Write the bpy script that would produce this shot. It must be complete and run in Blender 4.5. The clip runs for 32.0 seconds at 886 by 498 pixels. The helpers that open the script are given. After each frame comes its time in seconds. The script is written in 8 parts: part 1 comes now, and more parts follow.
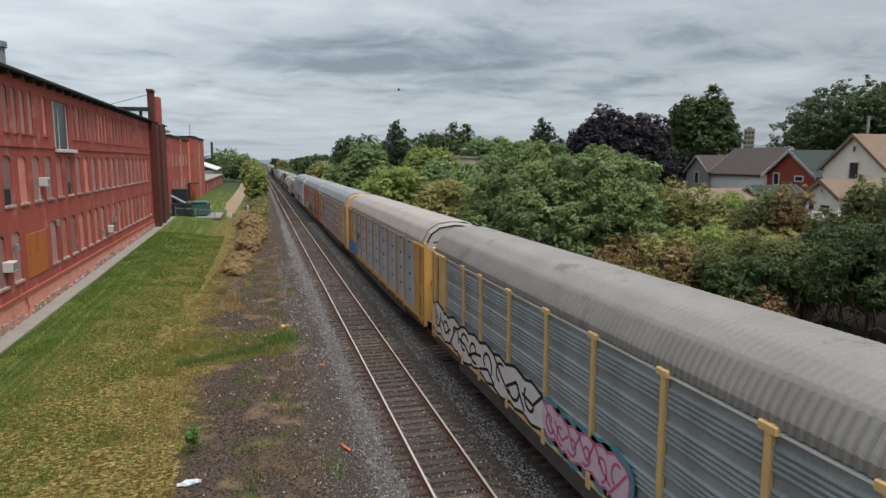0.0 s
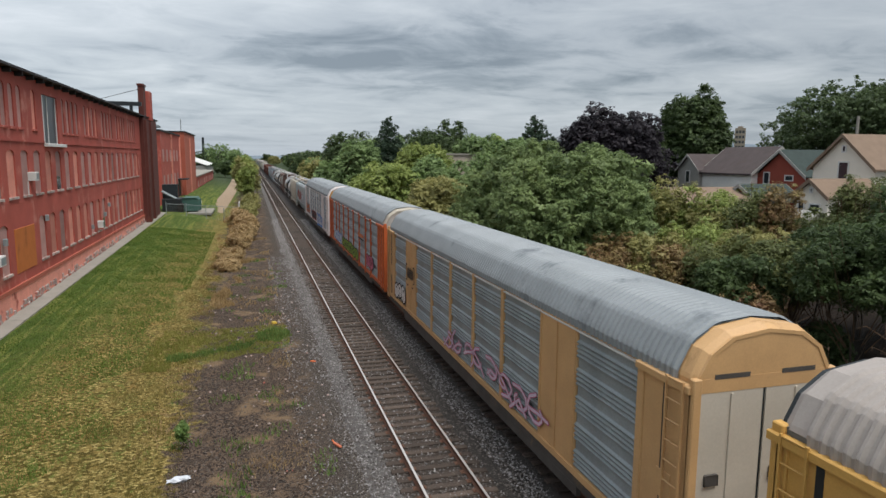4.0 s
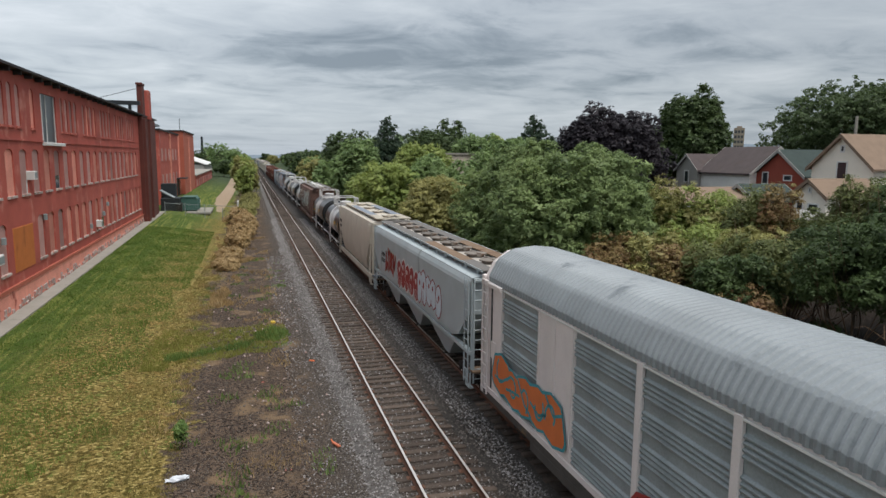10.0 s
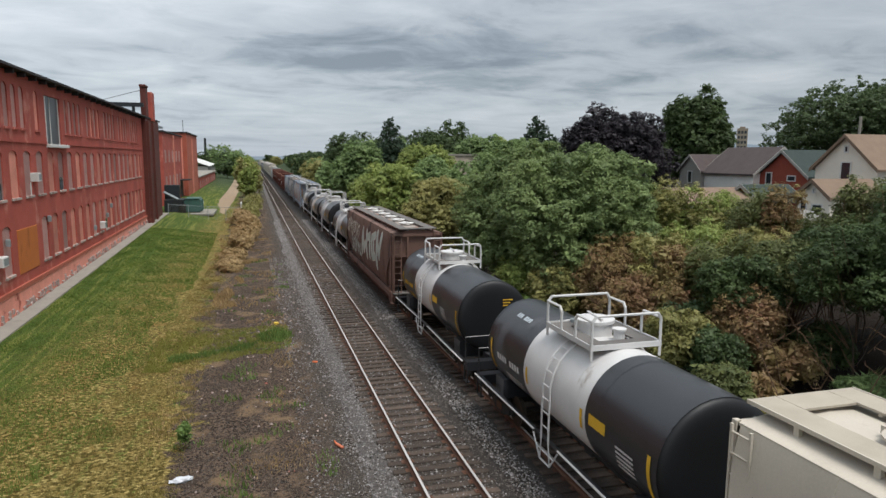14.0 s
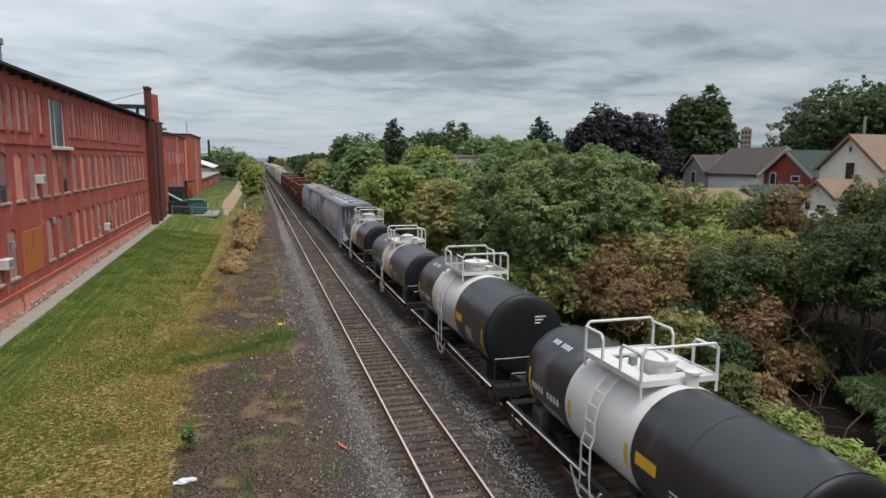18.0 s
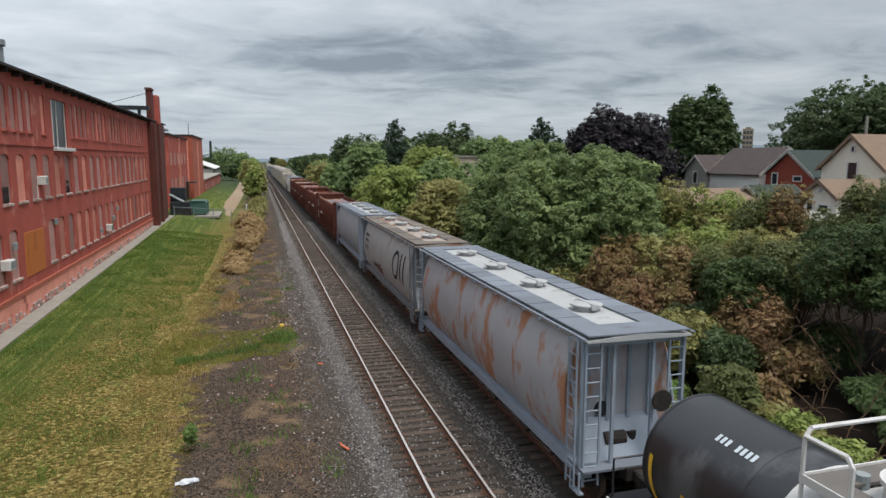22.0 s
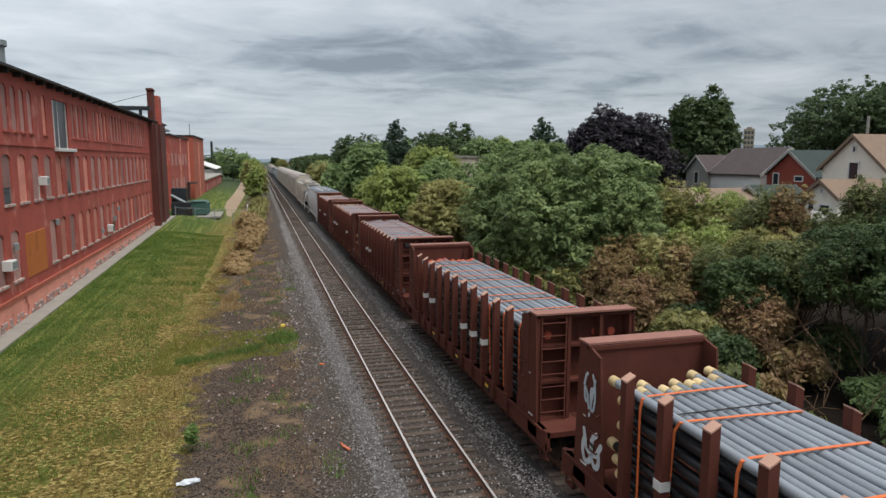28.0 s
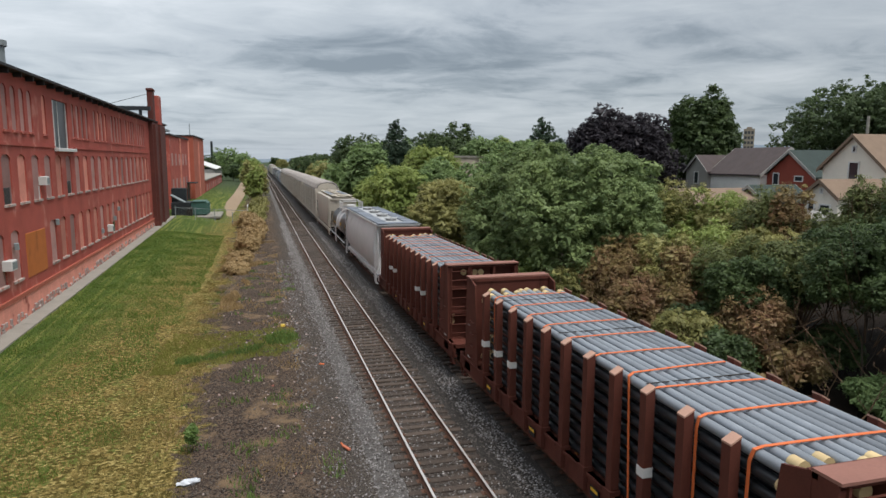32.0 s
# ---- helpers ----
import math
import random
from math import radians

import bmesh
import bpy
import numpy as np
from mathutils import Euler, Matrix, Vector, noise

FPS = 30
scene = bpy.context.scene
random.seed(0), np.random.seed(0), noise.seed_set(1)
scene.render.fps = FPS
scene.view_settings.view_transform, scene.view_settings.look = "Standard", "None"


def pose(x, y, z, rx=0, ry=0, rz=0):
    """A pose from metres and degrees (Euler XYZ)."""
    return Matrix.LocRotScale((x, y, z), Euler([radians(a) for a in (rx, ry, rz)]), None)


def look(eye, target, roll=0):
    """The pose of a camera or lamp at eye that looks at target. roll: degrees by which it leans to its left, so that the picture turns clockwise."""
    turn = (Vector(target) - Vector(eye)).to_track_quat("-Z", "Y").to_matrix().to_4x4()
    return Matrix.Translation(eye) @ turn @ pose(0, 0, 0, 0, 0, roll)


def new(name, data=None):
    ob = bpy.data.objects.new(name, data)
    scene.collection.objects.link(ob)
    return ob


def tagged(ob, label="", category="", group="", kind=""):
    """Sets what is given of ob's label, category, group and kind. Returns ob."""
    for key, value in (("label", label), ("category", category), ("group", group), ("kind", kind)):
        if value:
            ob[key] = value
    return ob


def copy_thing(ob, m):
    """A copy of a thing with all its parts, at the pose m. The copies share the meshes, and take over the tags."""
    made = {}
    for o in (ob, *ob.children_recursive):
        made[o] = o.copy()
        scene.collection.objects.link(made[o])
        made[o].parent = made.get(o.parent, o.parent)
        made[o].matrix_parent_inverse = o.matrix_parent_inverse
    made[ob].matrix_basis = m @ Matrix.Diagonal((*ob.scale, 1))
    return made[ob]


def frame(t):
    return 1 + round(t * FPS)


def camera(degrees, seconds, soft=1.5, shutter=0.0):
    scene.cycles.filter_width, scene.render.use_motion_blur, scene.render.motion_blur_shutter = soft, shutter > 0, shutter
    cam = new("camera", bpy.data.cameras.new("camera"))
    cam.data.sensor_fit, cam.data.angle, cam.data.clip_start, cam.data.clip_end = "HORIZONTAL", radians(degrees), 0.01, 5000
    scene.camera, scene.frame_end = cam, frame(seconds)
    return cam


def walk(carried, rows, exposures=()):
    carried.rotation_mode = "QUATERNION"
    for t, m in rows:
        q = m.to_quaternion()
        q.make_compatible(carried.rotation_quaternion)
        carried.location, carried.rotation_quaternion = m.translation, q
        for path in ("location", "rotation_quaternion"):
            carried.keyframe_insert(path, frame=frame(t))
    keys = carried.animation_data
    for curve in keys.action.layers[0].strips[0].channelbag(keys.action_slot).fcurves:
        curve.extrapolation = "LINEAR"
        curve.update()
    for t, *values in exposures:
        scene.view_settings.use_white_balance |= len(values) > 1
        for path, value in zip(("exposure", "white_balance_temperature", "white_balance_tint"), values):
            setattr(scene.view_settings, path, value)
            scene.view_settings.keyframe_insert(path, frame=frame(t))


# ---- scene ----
cam = camera(68.1, 32.0, soft=1.5)
EYE = Vector((0.0, 0.0, 8.59))


def aim(yaw, pitch, roll):
    """Camera pose from yaw (to the right of the track), pitch (down) and roll, degrees."""
    a, b = radians(yaw), radians(pitch)
    way = Vector((math.sin(a) * math.cos(b), math.cos(a) * math.cos(b), -math.sin(b)))
    return look(EYE, EYE + way, roll)


SWAY = [
    (0, 15.64, 7.69, 0.02), (1, 15.62, 7.69, 0.04), (2, 15.63, 7.69, 0.05), (2.5, 15.74, 7.73, 0.11), (3, 15.95, 7.80, 0.23),
    (3.5, 16.19, 7.88, 0.33), (4.5, 16.46, 7.97, 0.48), (5.5, 16.52, 8.00, 0.53), (6.5, 16.56, 8.00, 0.53), (7.5, 16.61, 8.01, 0.55),
    (8, 16.54, 8.00, 0.53), (8.5, 16.47, 7.98, 0.48), (9.5, 16.47, 7.98, 0.48), (10, 16.46, 7.98, 0.48), (10.5, 16.38, 7.95, 0.43),
    (11, 16.30, 7.93, 0.41), (11.5, 16.24, 7.91, 0.38), (12, 16.26, 7.91, 0.39), (12.5, 16.32, 7.94, 0.41), (13, 16.31, 7.93, 0.40),
    (14, 16.20, 7.89, 0.37), (15, 16.11, 7.86, 0.33), (16.5, 16.00, 7.82, 0.27), (18, 15.90, 7.80, 0.23), (20, 15.81, 7.78, 0.18),
    (22, 15.76, 7.75, 0.14), (24, 15.73, 7.73, 0.11), (26, 15.68, 7.73, 0.10), (28, 15.67, 7.73, 0.10), (32, 15.67, 7.73, 0.10)]
walk(cam, [(t, aim(a, b, c)) for t, a, b, c in SWAY], exposures=[(0, 0.19), (32, 0.19)])


# ---- light: an overcast afternoon ----
def overcast():
    w = bpy.data.worlds.new("overcast_sky")
    scene.world = w
    w.use_nodes = True
    nt = w.node_tree
    nt.nodes.clear()
    N, K = nt.nodes.new, nt.links.new
    sky = N("ShaderNodeTexSky")
    sky.sky_type, sky.sun_disc = "NISHITA", False
    sky.sun_elevation, sky.sun_rotation = radians(68), radians(147)
    tc = N("ShaderNodeTexCoord")
    sep = N("ShaderNodeSeparateXYZ")
    K(tc.outputs["Generated"], sep.inputs[0])
    # a level deck of cloud: directions meet a plane overhead, so the clouds flatten towards the horizon
    lift = N("ShaderNodeMath"); lift.operation = "MAXIMUM"; lift.inputs[1].default_value = 0.0
    K(sep.outputs["Z"], lift.inputs[0])
    den = N("ShaderNodeMath"); den.operation = "ADD"; den.inputs[1].default_value = 0.10
    K(lift.outputs[0], den.inputs[0])
    inv = N("ShaderNodeMath"); inv.operation = "DIVIDE"; inv.inputs[0].default_value = 1.0
    K(den.outputs[0], inv.inputs[1])
    deck = N("ShaderNodeVectorMath"); deck.operation = "SCALE"
    K(tc.outputs["Generated"], deck.inputs[0]); K(inv.outputs[0], deck.inputs["Scale"])
    mp = N("ShaderNodeMapping")
    mp.inputs["Scale"].default_value = (0.85, 1.0, 0.0)
    mp.inputs["Location"].default_value = (3.1, 1.7, 0.0)
    K(deck.outputs[0], mp.inputs[0])
    big = N("ShaderNodeTexNoise"); big.inputs["Scale"].default_value = 0.62; big.inputs["Detail"].default_value = 7; big.inputs["Roughness"].default_value = 0.5
    big.inputs["Distortion"].default_value = 0.35
    K(mp.outputs[0], big.inputs["Vector"])
    fine = N("ShaderNodeTexNoise"); fine.inputs["Scale"].default_value = 2.0; fine.inputs["Detail"].default_value = 9; fine.inputs["Roughness"].default_value = 0.6
    fine.inputs["Distortion"].default_value = 0.5
    K(mp.outputs[0], fine.inputs["Vector"])
    mixn = N("ShaderNodeMix"); mixn.data_type = "FLOAT"; mixn.inputs[0].default_value = 0.42
    K(big.outputs["Fac"], mixn.inputs[2]); K(fine.outputs["Fac"], mixn.inputs[3])
    ramp = N("ShaderNodeValToRGB")
    e = ramp.color_ramp.elements
    e[0].position, e[0].color = 0.36, (0.20, 0.235, 0.272, 1)
    e[1].position, e[1].color = 0.66, (0.56, 0.595, 0.63, 1)
    for at_, c_ in ((0.43, (0.29, 0.33, 0.37, 1)), (0.48, (0.385, 0.425, 0.465, 1)), (0.56, (0.46, 0.50, 0.535, 1))):
        m = e.new(at_); m.color = c_
    K(mixn.outputs[0], ramp.inputs[0])
    # deeper haze right over the horizon
    hz = N("ShaderNodeMapRange"); hz.inputs[1].default_value = 0.0; hz.inputs[2].default_value = 0.10
    hz.inputs[3].default_value = 0.75; hz.inputs[4].default_value = 0.0
    K(sep.outputs["Z"], hz.inputs[0])
    haze = N("ShaderNodeMix"); haze.data_type = "RGBA"
    K(hz.outputs[0], haze.inputs[0]); K(ramp.outputs[0], haze.inputs[6]); haze.inputs[7].default_value = (0.36, 0.41, 0.475, 1)
    bg1, bg2, add, out = N("ShaderNodeBackground"), N("ShaderNodeBackground"), N("ShaderNodeAddShader"), N("ShaderNodeOutputWorld")
    K(sky.outputs[0], bg1.inputs[0]); bg1.inputs[1].default_value = 0.012
    # an overcast sky grows brighter towards the zenith
    zen = N("ShaderNodeMapRange"); zen.inputs[1].default_value = 0.15; zen.inputs[2].default_value = 0.9
    zen.inputs[3].default_value = 1.0; zen.inputs[4].default_value = 1.75
    K(sep.outputs["Z"], zen.inputs[0]); K(zen.outputs[0], bg2.inputs[1])
    # and is a little darker to the right of the line
    side = N("ShaderNodeMapRange"); side.inputs[1].default_value = -0.3; side.inputs[2].default_value = 0.9
    side.inputs[3].default_value = 1.12; side.inputs[4].default_value = 0.78
    K(sep.outputs["X"], side.inputs[0])
    tone = N("ShaderNodeVectorMath"); tone.operation = "SCALE"
    K(haze.outputs[2], tone.inputs[0]); K(side.outputs[0], tone.inputs["Scale"])
    K(tone.outputs[0], bg2.inputs[0])
    K(bg1.outputs[0], add.inputs[0]); K(bg2.outputs[0], add.inputs[1]); K(add.outputs[0], out.inputs[0])
    return w


overcast()
sun_lamp = bpy.data.lights.new("sun", "SUN")
sun_lamp.energy, sun_lamp.angle, sun_lamp.color = 2.9, radians(30), (1.0, 0.97, 0.93)
sun = new("sun", sun_lamp)
sun.matrix_world = look((13, -10, 58), (0, 10, 0))


# ---- materials ----
def stuff_mat(name, colour, rough=0.8, metal=0.0, vary=0.25, scale=3.0, fine=40.0, bump=0.15, bump_size=0.02, second=None, second_amount=0.0,
              second_scale=1.2, streak=1.0, per_object=0.0, second_rough=0.9, spec=0.4, per_island=0.0):
    """A surface with two scales of tone, an optional second tone in patches (rust, dirt, moss) and fine relief."""
    m = bpy.data.materials.new(name)
    m.use_nodes = True
    nt = m.node_tree
    b = nt.nodes["Principled BSDF"]
    N, K = nt.nodes.new, nt.links.new
    b.inputs["Roughness"].default_value, b.inputs["Metallic"].default_value = rough, metal
    b.inputs["Specular IOR Level"].default_value = spec
    tc = N("ShaderNodeTexCoord")
    n1, n2 = N("ShaderNodeTexNoise"), N("ShaderNodeTexNoise")
    n1.inputs["Scale"].default_value, n1.inputs["Detail"].default_value = scale, 6
    n2.inputs["Scale"].default_value, n2.inputs["Detail"].default_value = fine, 3
    for n in (n1, n2):
        K(tc.outputs["Object"], n.inputs["Vector"])
    mix = N("ShaderNodeMix"); mix.data_type = "FLOAT"; mix.inputs[0].default_value = 0.4
    K(n1.outputs["Fac"], mix.inputs[2]); K(n2.outputs["Fac"], mix.inputs[3])
    mr = N("ShaderNodeMapRange")
    mr.inputs[1].default_value, mr.inputs[2].default_value = 0.3, 0.7
    mr.inputs[3].default_value, mr.inputs[4].default_value = 1 - vary, 1 + vary
    K(mix.outputs[0], mr.inputs[0])
    scalef = mr.outputs[0]
    if per_object or per_island:
        src = N("ShaderNodeObjectInfo").outputs["Random"] if per_object else N("ShaderNodeNewGeometry").outputs["Random Per Island"]
        amt = per_object or per_island
        r = N("ShaderNodeMapRange"); r.inputs[3].default_value, r.inputs[4].default_value = 1 - amt, 1 + amt
        K(src, r.inputs[0])
        mu = N("ShaderNodeMath"); mu.operation = "MULTIPLY"
        K(scalef, mu.inputs[0]); K(r.outputs[0], mu.inputs[1])
        scalef = mu.outputs[0]
    vm = N("ShaderNodeVectorMath"); vm.operation = "SCALE"
    vm.inputs[0].default_value = colour[:3]
    K(scalef, vm.inputs["Scale"])
    col = vm.outputs[0]
    if second:
        mp = N("ShaderNodeMapping"); mp.inputs["Scale"].default_value = (1, 1, 1 / streak)
        K(tc.outputs["Object"], mp.inputs[0])
        n3 = N("ShaderNodeTexNoise"); n3.inputs["Scale"].default_value = second_scale; n3.inputs["Detail"].default_value = 8; n3.inputs["Roughness"].default_value = 0.62
        K(mp.outputs[0], n3.inputs["Vector"])
        r3 = N("ShaderNodeMapRange"); r3.interpolation_type = "SMOOTHSTEP"
        lo = 0.72 - 0.35 * second_amount
        r3.inputs[1].default_value, r3.inputs[2].default_value = lo, lo + 0.13
        K(n3.outputs["Fac"], r3.inputs[0])
        mx = N("ShaderNodeMix"); mx.data_type = "RGBA"
        K(r3.outputs[0], mx.inputs[0]); K(col, mx.inputs[6])
        v2 = N("ShaderNodeVectorMath"); v2.operation = "SCALE"; v2.inputs[0].default_value = second[:3]; K(scalef, v2.inputs["Scale"])
        K(v2.outputs[0], mx.inputs[7])
        col = mx.outputs[2]
        rr = N("ShaderNodeMapRange"); rr.inputs[3].default_value, rr.inputs[4].default_value = rough, second_rough
        K(r3.outputs[0], rr.inputs[0]); K(rr.outputs[0], b.inputs["Roughness"])
    K(col, b.inputs["Base Color"])
    if bump:
        bp = N("ShaderNodeBump"); bp.inputs["Strength"].default_value, bp.inputs["Distance"].default_value = bump, bump_size
        K(n2.outputs["Fac"], bp.inputs["Height"]); K(bp.outputs[0], b.inputs["Normal"])
    return m


def hexc(h):
    """sRGB hex to linear."""
    v = [int(h[i:i + 2], 16) / 255 for i in (0, 2, 4)]
    return tuple(c / 12.92 if c < 0.04045 else ((c + 0.055) / 1.055) ** 2.4 for c in v)


def glass_mat(name, tint):
    m = bpy.data.materials.new(name)
    m.use_nodes = True
    b = m.node_tree.nodes["Principled BSDF"]
    b.inputs["Base Color"].default_value = (*tint, 1)
    b.inputs["Roughness"].default_value = 0.06
    b.inputs["Specular IOR Level"].default_value = 0.7
    return m


def leaf_mat(name, a, b2, spread=0.5):
    """Foliage with leaf to leaf variation between two greens."""
    m = bpy.data.materials.new(name)
    m.use_nodes = True
    nt = m.node_tree
    b = nt.nodes["Principled BSDF"]
    N, K = nt.nodes.new, nt.links.new
    geo, tc, n = N("ShaderNodeNewGeometry"), N("ShaderNodeTexCoord"), N("ShaderNodeTexNoise")
    n.inputs["Scale"].default_value = 0.45; n.inputs["Detail"].default_value = 3
    K(tc.outputs["Object"], n.inputs["Vector"])
    mr = N("ShaderNodeMapRange"); mr.inputs[1].default_value, mr.inputs[2].default_value = 0.35, 0.65
    K(n.outputs["Fac"], mr.inputs[0])
    f = N("ShaderNodeMix"); f.data_type = "FLOAT"; f.inputs[0].default_value = spread
    K(mr.outputs[0], f.inputs[2]); K(geo.outputs["Random Per Island"], f.inputs[3])
    mx = N("ShaderNodeMix"); mx.data_type = "RGBA"
    mx.inputs[6].default_value, mx.inputs[7].default_value = (*a, 1), (*b2, 1)
    K(f.outputs[0], mx.inputs[0]); K(mx.outputs[2], b.inputs["Base Color"])
    b.inputs["Roughness"].default_value, b.inputs["Specular IOR Level"].default_value = 0.55, 0.3
    tr, ms = N("ShaderNodeBsdfTranslucent"), N("ShaderNodeMixShader")
    ms.inputs[0].default_value = 0.32
    K(mx.outputs[2], tr.inputs[0])
    K(b.outputs[0], ms.inputs[1]); K(tr.outputs[0], ms.inputs[2])
    K(ms.outputs[0], nt.nodes["Material Output"].inputs["Surface"])
    return m


M_SCREENDARK = stuff_mat("dark_grey_chord", hexc("5d6264"), 0.6, 0.1, 0.2, 1.2, 25, 0.1, 0.01)
M_STEEL = stuff_mat("galvanised_steel", hexc("868d8e"), 0.55, 0.1, 0.25, 1.2, 25, 0.1, 0.01, hexc("70777a"), 0.4, 0.6, 2.5)
M_STEELPALE = stuff_mat("pale_blue_grey_sheet", hexc("8f979d"), 0.5, 0.1, 0.22, 1.2, 25, 0.1, 0.01, hexc("7b8288"), 0.4, 0.6, 2.5)
M_ENDWHITE = stuff_mat("off_white_end_paint", hexc("aea9a4"), 0.6, 0, 0.08, 1.5, 30, 0.06, 0.01, hexc("a9a49c"), 0.3, 1.2, 4)
M_ENDCREAM = stuff_mat("cream_end_cap_paint", hexc("a8a092"), 0.6, 0, 0.08, 1.5, 30, 0.06, 0.01)
M_MUSTARD = stuff_mat("mustard_end_paint", hexc("b4873c"), 0.6, 0, 0.12, 1.5, 30, 0.06, 0.01)
M_ROOF_GREY = stuff_mat("grey_roof_sheet", hexc("817d79"), 0.6, 0.05, 0.14, 0.8, 20, 0.08, 0.01, hexc("6e6a66"), 0.4, 0.6, 1)
M_ROOF_PALE = stuff_mat("pale_roof_sheet", hexc("9a928c"), 0.6, 0.05, 0.12, 0.8, 20, 0.08, 0.01, hexc("8f8781"), 0.4, 0.7, 1)
M_ROOF_BLUE = stuff_mat("bluish_roof_sheet", hexc("84898c"), 0.55, 0.1, 0.14, 0.8, 20, 0.08, 0.01, hexc("6f7478"), 0.4, 0.7, 1)
M_YELLOW = stuff_mat("yellow_paint", hexc("bf9450"), 0.55, 0, 0.14, 1.5, 30, 0.08, 0.01, hexc("8a6234"), 0.3, 1.5, 4)
M_PALEYELLOW = stuff_mat("sun_bleached_yellow_paint", hexc("ccaa74"), 0.55, 0, 0.14, 1.5, 30, 0.08, 0.01, hexc("98754a"), 0.3, 1.5, 4)
M_TAN = stuff_mat("tan_yellow_paint", hexc("bd9668"), 0.55, 0, 0.12, 1.5, 30, 0.08, 0.01, hexc("927047"), 0.3, 1.5, 4)
M_ORANGE = stuff_mat("orange_paint", hexc("b95c30"), 0.55, 0, 0.14, 1.5, 30, 0.08, 0.01, hexc("6f3a22"), 0.3, 1.5, 4)
M_WHITE = stuff_mat("weathered_white_paint", hexc("cfc6c2"), 0.6, 0, 0.1, 1.2, 30, 0.06, 0.01, hexc("9b8d84"), 0.3, 1.2, 5)
M_BLACK = stuff_mat("black_tank_paint", hexc("27282b"), 0.33, 0, 0.25, 1.0, 20, 0.03, 0.01, hexc("4b4c4f"), 0.45, 0.7, 3, second_rough=0.55, spec=0.55)
# tank ends: darker than the shell, their dark reflections put into the colour
M_HEAD = stuff_mat("shade_darkened_head_paint", hexc("17181a"), 0.5, 0, 0.2, 1.0, 20, 0.03, 0.01, hexc("2b2b2c"), 0.35, 0.9, 3, spec=0.35)
M_TANKWHITE = stuff_mat("white_tank_paint", hexc("c6c4c2"), 0.5, 0, 0.08, 1.2, 30, 0.05, 0.01, hexc("98918a"), 0.3, 1.2, 5)
M_DARK = stuff_mat("dark_running_gear", hexc("2a2623"), 0.85, 0.1, 0.3, 4, 40, 0.2, 0.01, hexc("4a3a2e"), 0.4, 3, 1)
M_WHEEL = stuff_mat("wheel_steel", hexc("4c433b"), 0.6, 0.6, 0.25, 6, 60, 0.1, 0.005)
M_BROWN = stuff_mat("oxide_brown_paint", hexc("562f26"), 0.75, 0, 0.2, 1.5, 30, 0.12, 0.01, hexc("3a201a"), 0.45, 1.4, 4, spec=0.2)
M_BROWNHOP = stuff_mat("faded_brown_paint", hexc("6e5349"), 0.7, 0, 0.2, 1.2, 30, 0.1, 0.01, hexc("4a3a34"), 0.55, 1.0, 4)
M_HOPBLUE = stuff_mat("pale_blue_grey_paint", hexc("9aa0a8"), 0.5, 0, 0.1, 1.0, 25, 0.06, 0.01, hexc("8b8d90"), 0.3, 1.2, 5)
M_HOPGREY = stuff_mat("light_grey_paint", hexc("a4a5a5"), 0.55, 0, 0.1, 1.0, 25, 0.06, 0.01, hexc("8d8a86"), 0.4, 1.0, 5)
M_HOPRUST = stuff_mat("grey_paint_with_rust_runs", hexc("a2a3a8"), 0.55, 0, 0.1, 1.0, 25, 0.06, 0.01, hexc("a3765c"), 0.66, 1.1, 2)
M_BEIGE = stuff_mat("beige_paint", hexc("b9b0a2"), 0.55, 0, 0.1, 1.0, 25, 0.06, 0.01, hexc("9a8f80"), 0.3, 1.0, 5)
M_HOPAQUA = stuff_mat("pale_aqua_grey_paint", hexc("a1a9ab"), 0.5, 0, 0.1, 1.0, 25, 0.06, 0.01, hexc("8a8f8d"), 0.35, 0.9, 4)
M_DUSTROOF = stuff_mat("dusty_cream_roof", hexc("a59d94"), 0.8, 0, 0.14, 1.2, 25, 0.1, 0.01, hexc("8a7565"), 0.35, 0.8, 1)
M_RUSTMID = stuff_mat("rusty_walkway", hexc("75604d"), 0.9, 0.1, 0.2, 1.5, 50, 0.3, 0.01, hexc("5c3f30"), 0.5, 0.6, 1)
M_BEIGEWALK = stuff_mat("beige_walkway", hexc("a39a8b"), 0.8, 0, 0.15, 1.5, 60, 0.3, 0.01)
M_GREYWALK = stuff_mat("dark_grey_walkway", hexc("67635f"), 0.8, 0.1, 0.15, 1.5, 60, 0.3, 0.01, hexc("7a746d"), 0.4, 1.0, 1)
M_GRATE = stuff_mat("walkway_grating", hexc("7d8187"), 0.6, 0.4, 0.2, 2, 60, 0.3, 0.01, hexc("6a5a4c"), 0.4, 1.5, 1)
M_RUSTROOF = stuff_mat("rusty_roof", hexc("9a8f86"), 0.75, 0, 0.15, 1.5, 30, 0.1, 0.01, hexc("8a5a40"), 0.65, 0.7, 1)
M_BRICK = stuff_mat("red_painted_brick", hexc("a55044"), 0.85, 0, 0.26, 0.6, 14, 0.4, 0.02, hexc("bd7a6c"), 0.45, 0.6, 1.5)
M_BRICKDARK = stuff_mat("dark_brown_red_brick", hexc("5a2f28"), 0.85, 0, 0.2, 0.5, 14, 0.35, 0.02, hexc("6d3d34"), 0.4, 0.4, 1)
M_BRICKBRIGHT = stuff_mat("bright_red_brick", hexc("a85c49"), 0.85, 0, 0.12, 0.5, 14, 0.3, 0.02, hexc("8e3f30"), 0.35, 0.3, 1.5)
M_PINK = stuff_mat("salmon_patched_brick", hexc("c88372"), 0.9, 0, 0.22, 1.2, 16, 0.35, 0.02, hexc("8a4236"), 0.4, 0.8, 1, per_object=0.25)
